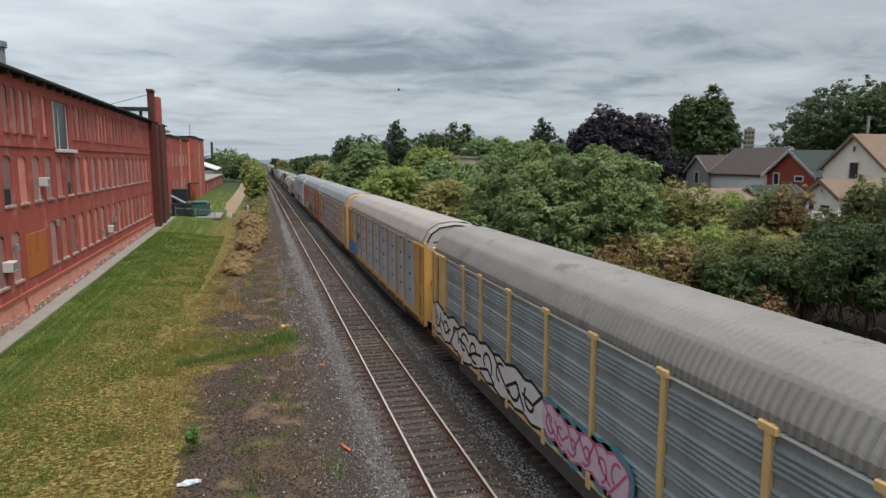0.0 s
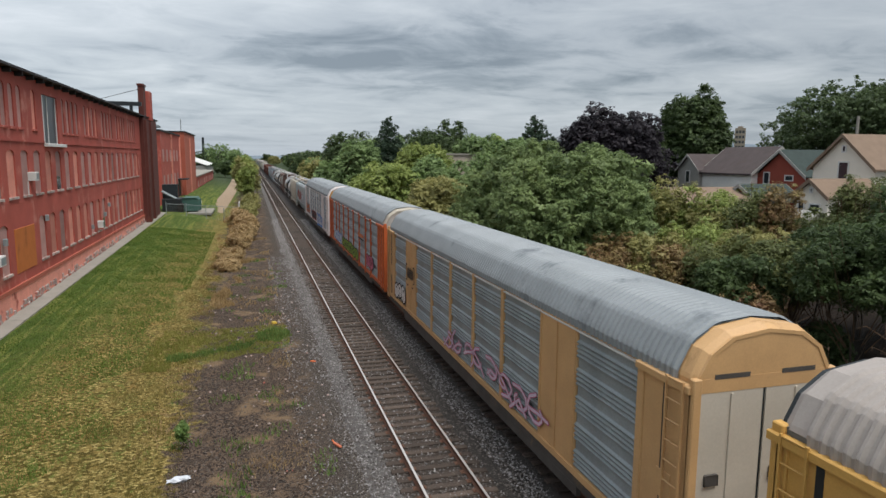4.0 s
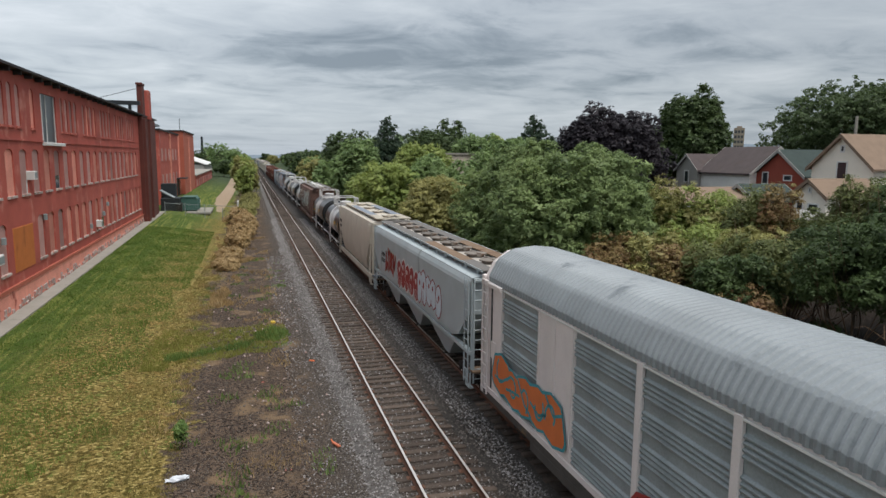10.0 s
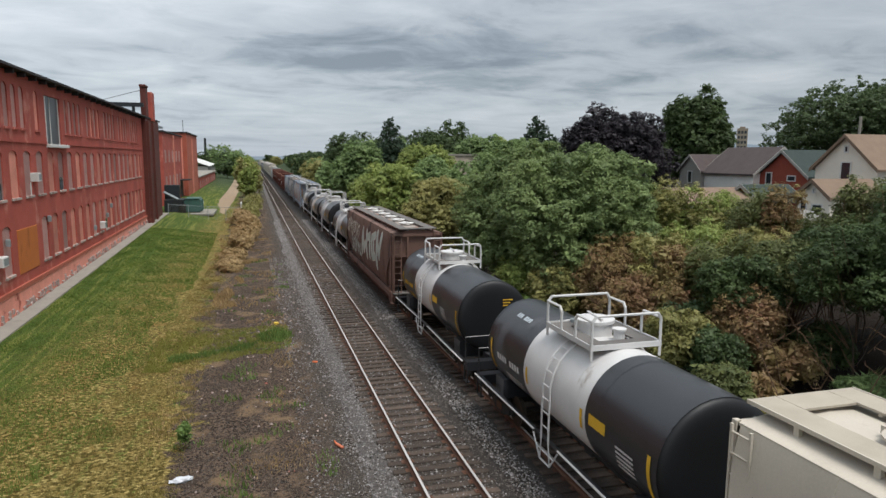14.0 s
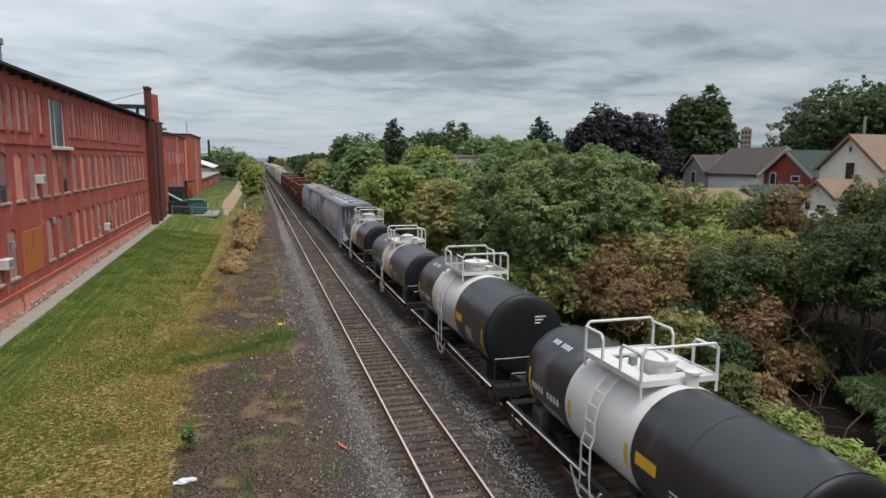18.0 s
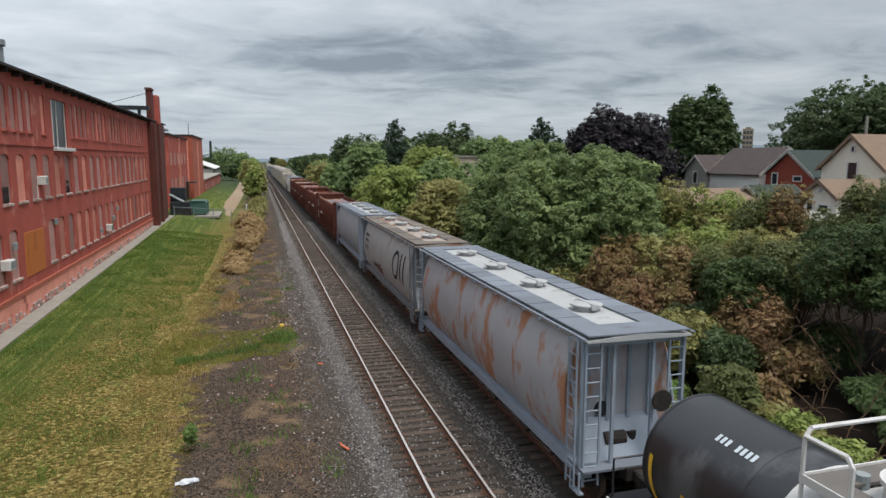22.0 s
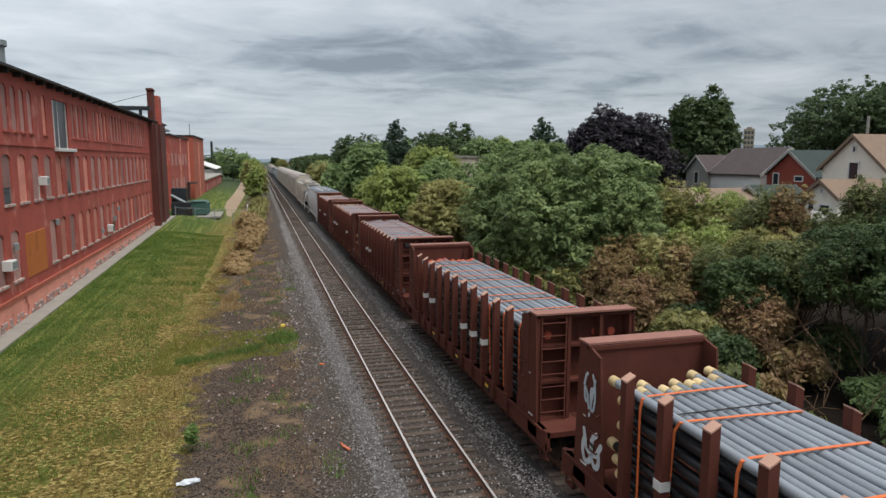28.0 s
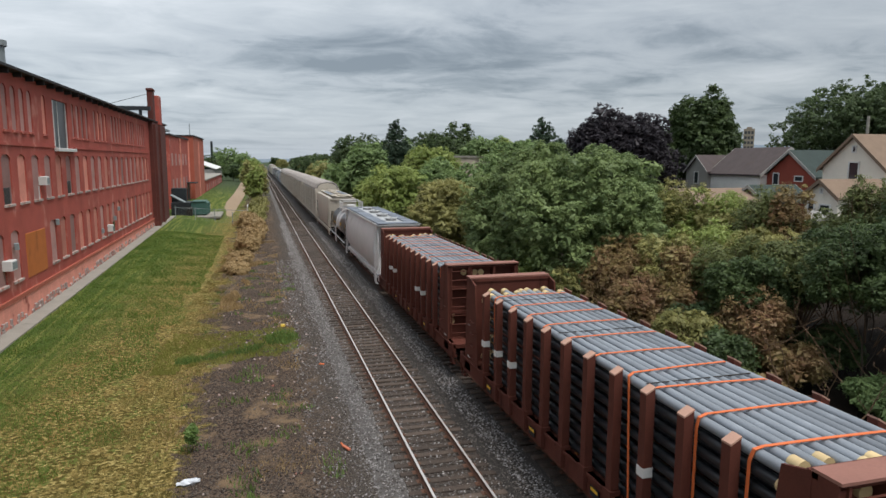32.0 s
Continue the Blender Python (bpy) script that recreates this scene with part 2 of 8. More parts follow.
M_INFILL = stuff_mat("dusty_brick_infill", hexc("a67f78"), 0.9, 0, 0.2, 1.4, 16, 0.35, 0.02, hexc("b59c95"), 0.45, 1.0, 1, per_object=0.3)
M_RUBBLE = stuff_mat("pale_rubble_stone", hexc("a4948c"), 0.95, 0, 0.3, 3, 20, 0.4, 0.03, hexc("8e4a3c"), 0.5, 1.5, 1, per_object=0.2)
M_CONC = stuff_mat("concrete", hexc("8b867d"), 0.95, 0, 0.15, 1.2, 30, 0.2, 0.01, hexc("7b766d"), 0.4, 0.8, 1)
M_TAR = stuff_mat("dark_eave", hexc("2e2b2c"), 0.8, 0, 0.2, 1, 20, 0.1, 0.01)
M_TRIMWHITE = stuff_mat("white_trim", hexc("cbc9c5"), 0.6, 0, 0.08, 2, 30, 0.05, 0.005)
M_PLY = stuff_mat("orange_plywood", hexc("b5672f"), 0.8, 0, 0.12, 2, 40, 0.1, 0.005, hexc("9c5a2e"), 0.4, 1.0, 3)
M_GLASS = glass_mat("dark_glass", (0.03, 0.035, 0.04))
M_DULLGLASS = stuff_mat("dusty_dark_glass", hexc("3b4044"), 0.35, 0, 0.15, 1.0, 10, 0.0, 0.01)
M_BINGREEN = stuff_mat("green_painted_steel", hexc("3d5f57"), 0.6, 0, 0.15, 2, 30, 0.1, 0.01, hexc("5a5046"), 0.3, 1.5, 2)
M_BINBLACK = stuff_mat("black_painted_steel", hexc("23282b"), 0.6, 0, 0.2, 2, 30, 0.1, 0.01)
M_RAIL = stuff_mat("rail_side_rust", hexc("5f4233"), 0.8, 0.2, 0.2, 4, 50, 0.2, 0.005)
M_RAILTOP = stuff_mat("polished_rail_head", hexc("d9d2cc"), 0.4, 0.7, 0.1, 1, 40, 0.05, 0.002)
M_TIE = stuff_mat("weathered_sleeper_wood", hexc("4c4139"), 0.95, 0, 0.4, 5, 45, 0.6, 0.02, hexc("413830"), 0.5, 2.5, 1, per_object=0.4)
M_BALLAST = stuff_mat("grey_ballast", hexc("5f5b58"), 0.95, 0, 0.45, 9, 60, 1.0, 0.05, hexc("4b4440"), 0.5, 1.2, 1)
M_BALLASTDARK = stuff_mat("dark_oily_ballast", hexc("3e3935"), 0.95, 0, 0.5, 14, 70, 1.0, 0.05, hexc("4d4843"), 0.4, 0.9, 1)
M_STONE = stuff_mat("ballast_stones", hexc("7c7876"), 0.9, 0, 0.25, 8, 60, 0.3, 0.01, per_island=0.55)
M_STONEDARK = stuff_mat("dark_ballast_stones", hexc("57514c"), 0.9, 0, 0.25, 8, 60, 0.3, 0.01, per_island=0.65)
M_BARK = stuff_mat("grey_brown_bark", hexc("4d4238"), 0.95, 0, 0.3, 4, 30, 0.6, 0.03)
M_SHINGLE = stuff_mat("grey_shingles", hexc("4c4342"), 0.95, 0, 0.2, 1.0, 12, 0.4, 0.03, hexc("4b403d"), 0.5, 0.7, 1)
M_SHINGLEGREEN = stuff_mat("green_shingles", hexc("343e3b"), 0.95, 0, 0.2, 1.0, 12, 0.4, 0.03)
M_SHINGLETAN = stuff_mat("tan_brown_shingles", hexc("7b6858"), 0.95, 0, 0.15, 1.0, 12, 0.4, 0.03)
M_STUCCO = stuff_mat("cream_stucco", hexc("dfd6c8"), 0.95, 0, 0.08, 1.0, 25, 0.15, 0.01, hexc("c5bba9"), 0.3, 0.6, 2)
M_HOUSEGREY = stuff_mat("grey_siding", hexc("96938d"), 0.9, 0, 0.1, 1.0, 25, 0.15, 0.01)
M_HOUSEBRICK = stuff_mat("house_red_brick", hexc("8b4335"), 0.9, 0, 0.15, 1.0, 18, 0.3, 0.01)
M_WALKBLUE = stuff_mat("blue_grey_walkway", hexc("6f757e"), 0.75, 0, 0.15, 1.5, 40, 0.2, 0.01, hexc("5f5c5a"), 0.45, 1.2, 1, per_object=0.16)
M_RUSTWALK = stuff_mat("grimy_walkway", hexc("6e665e"), 0.85, 0, 0.2, 1.5, 40, 0.2, 0.01, hexc("5a4538"), 0.5, 1.2, 1, per_object=0.22)
M_HOPFRAME = stuff_mat("blue_grey_frame_paint", hexc("8a94a0"), 0.6, 0, 0.12, 1.5, 30, 0.06, 0.01, hexc("76695c"), 0.3, 1.5, 3)
M_BEDBROWN = stuff_mat("dirty_brown_ballast", hexc("473d36"), 0.95, 0, 0.5, 14, 70, 1.0, 0.05, hexc("2e2723"), 0.5, 1.2, 1)
L_GREEN = leaf_mat("maple_leaves", hexc("52683c"), hexc("8fa46a"))
L_ELM = leaf_mat("cool_green_leaves", hexc("50633a"), hexc("8f9f66"))
L_MOSS = leaf_mat("dull_green_leaves", hexc("47522f"), hexc("7a7f4c"))
M_BOUGH = stuff_mat("dry_brown_wood", hexc("5f4a38"), 0.95, 0, 0.3, 4, 30, 0.3, 0.01)
M_WHITEWALL = stuff_mat("white_stucco", hexc("e2e0da"), 0.9, 0, 0.08, 1.0, 25, 0.1, 0.01, hexc("c4c0b8"), 0.3, 0.6, 2)
M_SHINGLEBROWN = stuff_mat("brown_grey_shingles", hexc("5f5450"), 0.95, 0, 0.2, 1.0, 12, 0.4, 0.03)
L_FOREST = leaf_mat("forest_leaves", hexc("39492c"), hexc("5d6d45"))
L_DARK = leaf_mat("dark_green_leaves", hexc("324226"), hexc("55663a"))
L_LIME = leaf_mat("yellow_green_leaves", hexc("687a3c"), hexc("a3ad62"))
L_OLIVE = leaf_mat("olive_autumn_leaves", hexc("6c6c3c"), hexc("a8a266"))
L_RUSSET = leaf_mat("russet_leaves", hexc("84604a"), hexc("8d8450"), 0.45)
L_PURPLE = leaf_mat("dark_purple_leaves", hexc("29262b"), hexc("403a3f"))
L_PINE = leaf_mat("conifer_needles", hexc("2b3b2c"), hexc("445540"))
L_DRY = leaf_mat("dry_brush", hexc("937a55"), hexc("b89f72"))
L_GRASS = leaf_mat("grass_blades", hexc("4d6a2a"), hexc("788a42"), 0.5)
L_STRAW = leaf_mat("straw_blades", hexc("6f6a3c"), hexc("a19058"), 0.6)
L_TONGUE = leaf_mat("yellowing_grass", hexc("747a38"), hexc("9a9652"))
L_WEED = leaf_mat("weed_leaves", hexc("4f6832"), hexc("788f4c"))


# ---- mesh helpers ----
class Shape:
    """Collects vertices and faces for one mesh."""

    def __init__(self):
        self.v, self.f = [], []

    def add(self, v, f):
        n = len(self.v)
        self.v += [tuple(p) for p in v]
        self.f += [tuple(i + n for i in q) for q in f]
        return self

    def box(self, x0, y0, z0, x1, y1, z1, c=0.0):
        """A box; c bevels its upright edges and its top edges a little."""
        if not c:
            return self.add([(x0, y0, z0), (x1, y0, z0), (x1, y1, z0), (x0, y1, z0), (x0, y0, z1), (x1, y0, z1), (x1, y1, z1), (x0, y1, z1)],
                            [(0, 3, 2, 1), (4, 5, 6, 7), (0, 1, 5, 4), (1, 2, 6, 5), (2, 3, 7, 6), (3, 0, 4, 7)])
        ring = [(x0 + c, y0), (x1 - c, y0), (x1, y0 + c), (x1, y1 - c), (x1 - c, y1), (x0 + c, y1), (x0, y1 - c), (x0, y0 + c)]
        inner = [(x0 + c * 1.5, y0 + c), (x1 - c * 1.5, y0 + c), (x1 - c, y0 + c * 1.5), (x1 - c, y1 - c * 1.5), (x1 - c * 1.5, y1 - c), (x0 + c * 1.5, y1 - c), (x0 + c, y1 - c * 1.5), (x0 + c, y0 + c * 1.5)]
        v = [(x, y, z0) for x, y in ring] + [(x, y, z1 - c) for x, y in ring] + [(x, y, z1) for x, y in inner]
        f = [tuple(range(7, -1, -1)), tuple(range(16, 24))]
        for k in (0, 8):
            f += [(k + i, k + (i + 1) % 8, k + 8 + (i + 1) % 8, k + 8 + i) for i in range(8)]
        return self.add(v, f)

    def tube(self, a, b, r, n=8, r2=None, caps=True):
        a, b = Vector(a), Vector(b)
        r2 = r if r2 is None else r2
        z = (b - a).normalized()
        x = z.orthogonal().normalized()
        y = z.cross(x)
        v = []
        for p, q in ((a, r), (b, r2)):
            v += [p + (x * math.cos(2 * math.pi * i / n) + y * math.sin(2 * math.pi * i / n)) * q for i in range(n)]
        f = [(i, (i + 1) % n, n + (i + 1) % n, n + i) for i in range(n)]
        if caps:
            f += [tuple(range(n - 1, -1, -1)), tuple(range(n, 2 * n))]
        return self.add(v, f)

    def path(self, pts, r, n=6):
        for a, b in zip(pts, pts[1:]):
            self.tube(a, b, r, n)
        return self

    def loft(self, rings, closed=True, caps=True):
        """Joins rings of equal length."""
        n = len(rings[0])
        v = [p for ring in rings for p in ring]
        f = []
        for k in range(len(rings) - 1):
            for i in range(n if closed else n - 1):
                j = (i + 1) % n
                f.append((k * n + i, k * n + j, (k + 1) * n + j, (k + 1) * n + i))
        if caps and closed:
            f += [tuple(range(n - 1, -1, -1)), tuple(range((len(rings) - 1) * n, len(rings) * n))]
        return self.add(v, f)

    def mesh(self, name, material, smooth=False):
        me = bpy.data.meshes.new(name)
        me.from_pydata(self.v, [], self.f)
        me.materials.append(material)
        if smooth:
            me.polygons.foreach_set("use_smooth", [True] * len(me.polygons))
            me.set_sharp_from_angle(angle=radians(38))
        bm = bmesh.new()
        bm.from_mesh(me)
        bmesh.ops.recalc_face_normals(bm, faces=bm.faces)
        bm.to_mesh(me)
        bm.free()
        me.update()
        return me


def part(name, shape, material, parent, label="", smooth=False, at=None):
    """One mesh object under a thing or a part; shape may be a ready mesh that alike parts share."""
    me = shape if isinstance(shape, bpy.types.Mesh) else shape.mesh(name, material, smooth)
    ob = new(name, me)
    ob.parent = parent
    if at is not None:
        ob.matrix_basis = at if isinstance(at, Matrix) else Matrix.Translation(at)
    if label:
        tagged(ob, label)
    return ob


def thing(name, label, category, group="", at=None, kind=""):
    ob = new(name)
    ob.empty_display_size = 0.3
    if at is not None:
        ob.matrix_basis = at if isinstance(at, Matrix) else Matrix.Translation(at)
    return tagged(ob, label, category, group, kind)


def structure(name, shape, material, label, category, smooth=False, kind="structure"):
    ob = new(name, shape if isinstance(shape, bpy.types.Mesh) else shape.mesh(name, material, smooth))
    return tagged(ob, label, category, "", kind)


def np_mesh(name, v, f, material):
    """A mesh from numpy arrays: v (n, 3), f (m, k)."""
    me = bpy.data.meshes.new(name)
    k = f.shape[1]
    me.vertices.add(len(v)); me.vertices.foreach_set("co", np.asarray(v, "f").ravel())
    me.loops.add(f.size); me.loops.foreach_set("vertex_index", np.asarray(f, "i").ravel())
    me.polygons.add(len(f)); me.polygons.foreach_set("loop_start", np.arange(0, f.size, k, dtype="i"))
    me.materials.append(material)
    me.update(calc_edges=True)
    return me


# ---- ground, tracks ----
TRACK_X = (4.84, 8.86)


def ease(a, b, t):
    t = min(1.0, max(0.0, (t - a) / (b - a)))
    return t * t * (3 - 2 * t)


def lawn_height(x, y):
    wall_side = 0.15 + 0.010 * min(max(y - 38, -30), 62)
    z = -0.38 + (wall_side + 0.38) * ease(-1.5, -11.5, x) if x > -11.5 else wall_side
    if x > 10.5:
        z = -0.38 - 0.35 * ease(10.5, 13, x) + 0.9 * ease(16, 40, x) + 0.6 * ease(40, 90, x)
    return z


def ground_sheet():
    xs = [-2600, -900, -400, -200, -100, -60, -40, -31, -24, -18] + [x * 0.5 for x in range(-28, 8)] + [4.2, 5.5, 7, 8.5, 10.2] + [x * 0.75 for x in range(14, 36)] + [30, 36, 44, 55, 70, 90, 130, 250, 500, 1200, 2800]
    ys = [-400, -120, -40, -10, 0, 6] + [9 + 0.6 * i for i in range(70)] + [52 + 2 * i for i in range(40)] + [136, 150, 170, 200, 240, 300, 400, 600, 900, 1500, 2400, 4500]
    v = []
    for y in ys:
        for x in xs:
            z = lawn_height(x, y)
            if -14 < x < 3 and 6 < y < 130:
                z += 0.05 * noise.noise((x * 0.6, y * 0.6, 0)) + (0.06 * noise.noise((x * 2.1, y * 2.1, 3)) if x > -3 else 0.01 * noise.noise((x * 3, y * 3, 3)))
            if x > 11 and y < 140:
                z += 0.25 * noise.noise((x * 0.3, y * 0.3, 7))
            v.append((x, y, z))
    n = len(xs)
    f = [(r * n + c, r * n + c + 1, (r + 1) * n + c + 1, (r + 1) * n + c) for r in range(len(ys) - 1) for c in range(n - 1)]
    m = bpy.data.materials.new("lawn_and_waste_ground")
    m.use_nodes = True
    nt = m.node_tree
    b = nt.nodes["Principled BSDF"]
    b.inputs["Roughness"].default_value, b.inputs["Specular IOR Level"].default_value = 1.0, 0.15
    N, K = nt.nodes.new, nt.links.new
    tc, sep = N("ShaderNodeTexCoord"), N("ShaderNodeSeparateXYZ")
    K(tc.outputs["Object"], sep.inputs[0])

    def tex(scale, detail=5, sx=1.0, sy=1.0):
        mp = N("ShaderNodeMapping"); mp.inputs["Scale"].default_value = (sx, sy, 1)
        K(tc.outputs["Object"], mp.inputs[0])
        t = N("ShaderNodeTexNoise"); t.inputs["Scale"].default_value, t.inputs["Detail"].default_value = scale, detail
        K(mp.outputs[0], t.inputs["Vector"])
        return t.outputs["Fac"]

    def maths(op, a, c):
        q = N("ShaderNodeMath"); q.operation = op
        for i, s in enumerate((a, c)):
            if isinstance(s, (int, float)):
                q.inputs[i].default_value = s
            else:
                K(s, q.inputs[i])
        return q.outputs[0]

    def band(src, lo, hi):
        q = N("ShaderNodeMapRange"); q.interpolation_type = "SMOOTHSTEP"
        q.inputs[1].default_value, q.inputs[2].default_value = lo, hi
        K(src, q.inputs[0])
        return q.outputs[0]

    def blend(fac, a, c):
        q = N("ShaderNodeMix"); q.data_type = "RGBA"
        K(fac, q.inputs[0])
        for i, s in ((6, a), (7, c)):
            if isinstance(s, tuple):
                q.inputs[i].default_value = (*s, 1)
            else:
                K(s, q.inputs[i])
        return q.outputs[2]

    wob = maths("MULTIPLY", maths("SUBTRACT", tex(0.35, 6), 0.5), 5.0)
    xw = maths("ADD", sep.outputs["X"], wob)
    green = blend(tex(30, 5), hexc("3a4c20"), hexc("5f7034"))
    green = blend(band(tex(6.0, 8, 1.0, 0.6), 0.46, 0.64), green, hexc("4a5c28"))
    # wheel lines and swaths of the mower run along the wall
    green = blend(band(tex(1.15, 5, 2.4, 0.10), 0.50, 0.62), green, hexc("73793d"))
    green = blend(band(tex(2.6, 6, 2.2, 0.07), 0.56, 0.66), green, hexc("7d7f47"))
    green = blend(band(tex(9.0, 6, 1.0, 0.7), 0.54, 0.64), green, hexc("31401b"))
    dry = blend(tex(26, 5), hexc("6b6034"), hexc("96824d"))
    dry = blend(band(tex(1.4, 7, 1.6, 0.5), 0.44, 0.60), dry, hexc("626a33"))
    dry = blend(band(tex(5.0, 8, 1.0, 0.8), 0.50, 0.66), dry, hexc("84703f"))
    dry = blend(band(tex(14.0, 8, 0.8, 1.0), 0.55, 0.70), dry, hexc("5a4a2a"))
    dry = blend(band(tex(0.8, 6, 1.0, 0.6), 0.54, 0.70), dry, hexc("80693c"))
    dry = blend(band(tex(6.5, 9, 0.9, 1.0), 0.46, 0.55), dry, hexc("50461f"))
    dry = blend(band(tex(9.0, 9, 0.9, 1.0), 0.54, 0.63), dry, hexc("ab9a62"))
    lawn = blend(band(maths("ADD", maths("SUBTRACT", maths("ADD", sep.outputs["X"], maths("MULTIPLY", wob, 0.45)), maths("MULTIPLY", sep.outputs["Y"], 0.055)), maths("MULTIPLY", tex(1.6, 8, 1.0, 0.4), 5.0)), -9.8, -5.6), green, dry)
    soil = blend(band(tex(11, 9), 0.38, 0.60), hexc("211b17"), hexc("6a594b"))
    soil = blend(band(tex(2.3, 8), 0.48, 0.66), soil, hexc("463b33"))
    soil = blend(band(tex(38, 4), 0.58, 0.68), soil, hexc("857b71"))
    soil = blend(band(tex(45, 4, 1.0, 0.7), 0.57, 0.66), soil, hexc("211c19"))
    soil = blend(band(tex(0.9, 7), 0.54, 0.68), soil, hexc("7a6650"))
    # paler and stonier towards the ballast
    soil = blend(band(maths("ADD", sep.outputs["X"], maths("MULTIPLY", wob, 0.4)), 1.2, 2.6), soil, blend(band(tex(24, 6), 0.38, 0.62), hexc("2b2622"), hexc("645c55")))
    near = blend(band(maths("ADD", xw, maths("MULTIPLY", maths("SUBTRACT", tex(2.4, 8), 0.5), 3.0)), -3.0, -2.4), lawn, soil)
    # bank soil, near black: the thicket's shade is carried in this colour
    shaded_scrub = blend(tex(2.2, 6), hexc("17120e"), hexc("2a2119"))
    col = blend(band(sep.outputs["X"], 9.5, 11.0), near, shaded_scrub)
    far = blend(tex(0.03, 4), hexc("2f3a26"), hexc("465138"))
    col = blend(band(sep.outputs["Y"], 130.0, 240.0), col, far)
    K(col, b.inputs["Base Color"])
    bp = N("ShaderNodeBump"); bp.inputs["Strength"].default_value, bp.inputs["Distance"].default_value = 1.0, 0.10
    K(tex(22, 6), bp.inputs["Height"]); K(bp.outputs[0], b.inputs["Normal"])
    me = bpy.data.meshes.new("ground")
    me.from_pydata(v, [], f)
    me.materials.append(m)
    me.polygons.foreach_set("use_smooth", [True] * len(me.polygons))
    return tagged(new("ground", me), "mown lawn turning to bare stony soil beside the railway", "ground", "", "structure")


ground_sheet()


def bed():
    """Ballast under both tracks, crowned under the sleepers."""
    prof = [(2.3, -0.62), (2.8, -0.40), (3.3, -0.26), (3.6, -0.22), (4.84, -0.235), (6.1, -0.22), (6.6, -0.30), (7.1, -0.30), (7.6, -0.22), (8.86, -0.235), (10.2, -0.22), (10.9, -0.4), (11.8, -0.9)]
    ys = [-30 + 0.8 * i for i in range(110)] + [60, 75, 95, 120, 170, 250, 400, 700, 1400]
    for lo, hi, m, label in ((0, 3, M_BALLAST, "grey crushed-stone ballast shoulder of a railway"), (3, 6, M_BEDBROWN, "dirty brown ballast between the sleepers"), (5, 8, M_BALLASTDARK, "dark oily ballast between two tracks"), (8, 12, M_BEDBROWN, "dirty ballast under the train's track")):
        sub = prof[lo:hi + 1] if lo != 3 else prof[3:6]
        s, v, n = Shape(), [], len(sub)
        for y in ys:
            for x, z in sub:
                v.append((x, y, z + (0.035 * noise.noise((x * 1.7, y * 1.7, 1)) if y < 58 else 0)))
        s.add(v, [(r * n + c, r * n + c + 1, (r + 1) * n + c + 1, (r + 1) * n + c) for r in range(len(ys) - 1) for c in range(n - 1)])
        structure("ballast_bed", s, m, label, "ballast", True)


bed()


def scatter_stones():
    """Loose stones on the ballast near the bridge, and sparser ones on the soil beside it."""
    rng = np.random.default_rng(4)
    octa = np.array([(1, 0, 0), (-1, 0, 0), (0, 1, 0), (0, -1, 0), (0, 0, 1), (0, 0, -1)], float)
    faces = np.array([(0, 2, 4), (2, 1, 4), (1, 3, 4), (3, 0, 4), (2, 0, 5), (3, 1, 5)])

    def heap(name, n, x0, x1, y0, y1, size, material, label, zf, power=1.6):
        x = rng.uniform(x0, x1, n)
        y = y0 + (y1 - y0) * rng.random(n) ** power
        r = size * rng.uniform(0.5, 1.4, n) * (1 + (y - y0) / (y1 - y0) * 0.9)
        z = np.array([zf(a, c) for a, c in zip(x, y)])
        v = octa[None] * (r[:, None, None] * rng.uniform(0.55, 1.2, (n, 6, 1)))
        ang = rng.uniform(0, 6.28, n)
        c, s = np.cos(ang)[:, None], np.sin(ang)[:, None]
        vx, vy = v[:, :, 0] * c - v[:, :, 1] * s, v[:, :, 0] * s + v[:, :, 1] * c
        v = np.stack([vx + x[:, None], vy + y[:, None], v[:, :, 2] * 0.8 + z[:, None]], -1).reshape(-1, 3)
        f = (faces[None] + 6 * np.arange(n)[:, None, None]).reshape(-1, 3)
        tagged(new(name, np_mesh(name, v, f, material)), label, "stones", "", "stuff")

    flat = lambda a, c: -0.21
    heap("ballast_stones", 11000, 2.2, 3.8, 12, 95, 0.032, M_STONEDARK, "dark ballast stones beside the track", lambda a, c: -0.43 + 0.18 * ease(2.5, 3.5, a))
    heap("ballast_stones", 11000, 2.5, 3.8, 12, 95, 0.03, M_STONE, "loose grey ballast stones beside the track", lambda a, c: -0.41 + 0.18 * ease(2.5, 3.5, a))
    heap("ballast_stones", 17000, 3.4, 6.3, 12, 90, 0.03, M_STONEDARK, "dark ballast stones between the sleepers", lambda a, c: -0.205)
    heap("ballast_stones", 2200, 3.5, 6.2, 13, 55, 0.03, M_STONE, "pale chips between the sleepers", lambda a, c: -0.19)
    heap("ballast_stones", 17000, 6.0, 8.2, 12, 95, 0.034, M_STONEDARK, "dark oily ballast stones between the tracks", lambda a, c: -0.27)
    heap("ballast_stones", 9500, 6.6, 7.9, 12, 95, 0.032, M_STONE, "pale ballast stones between the tracks", lambda a, c: -0.255)
    heap("soil_stones", 9000, -2.5, 2.6, 13, 62, 0.022, M_STONEDARK, "small stones on bare soil", lambda a, c: lawn_height(a, c) + 0.02)
    heap("soil_stones", 2600, 1.2, 2.7, 13, 60, 0.026, M_STONE, "grey stones strayed from the ballast", lambda a, c: lawn_height(a, c) + 0.03)
    heap("soil_stones", 160, -2.5, 2.6, 14, 45, 0.04, M_RUBBLE, "pale stones and litter on bare soil", lambda a, c: lawn_height(a, c) + 0.04, 1.2)


scatter_stones()


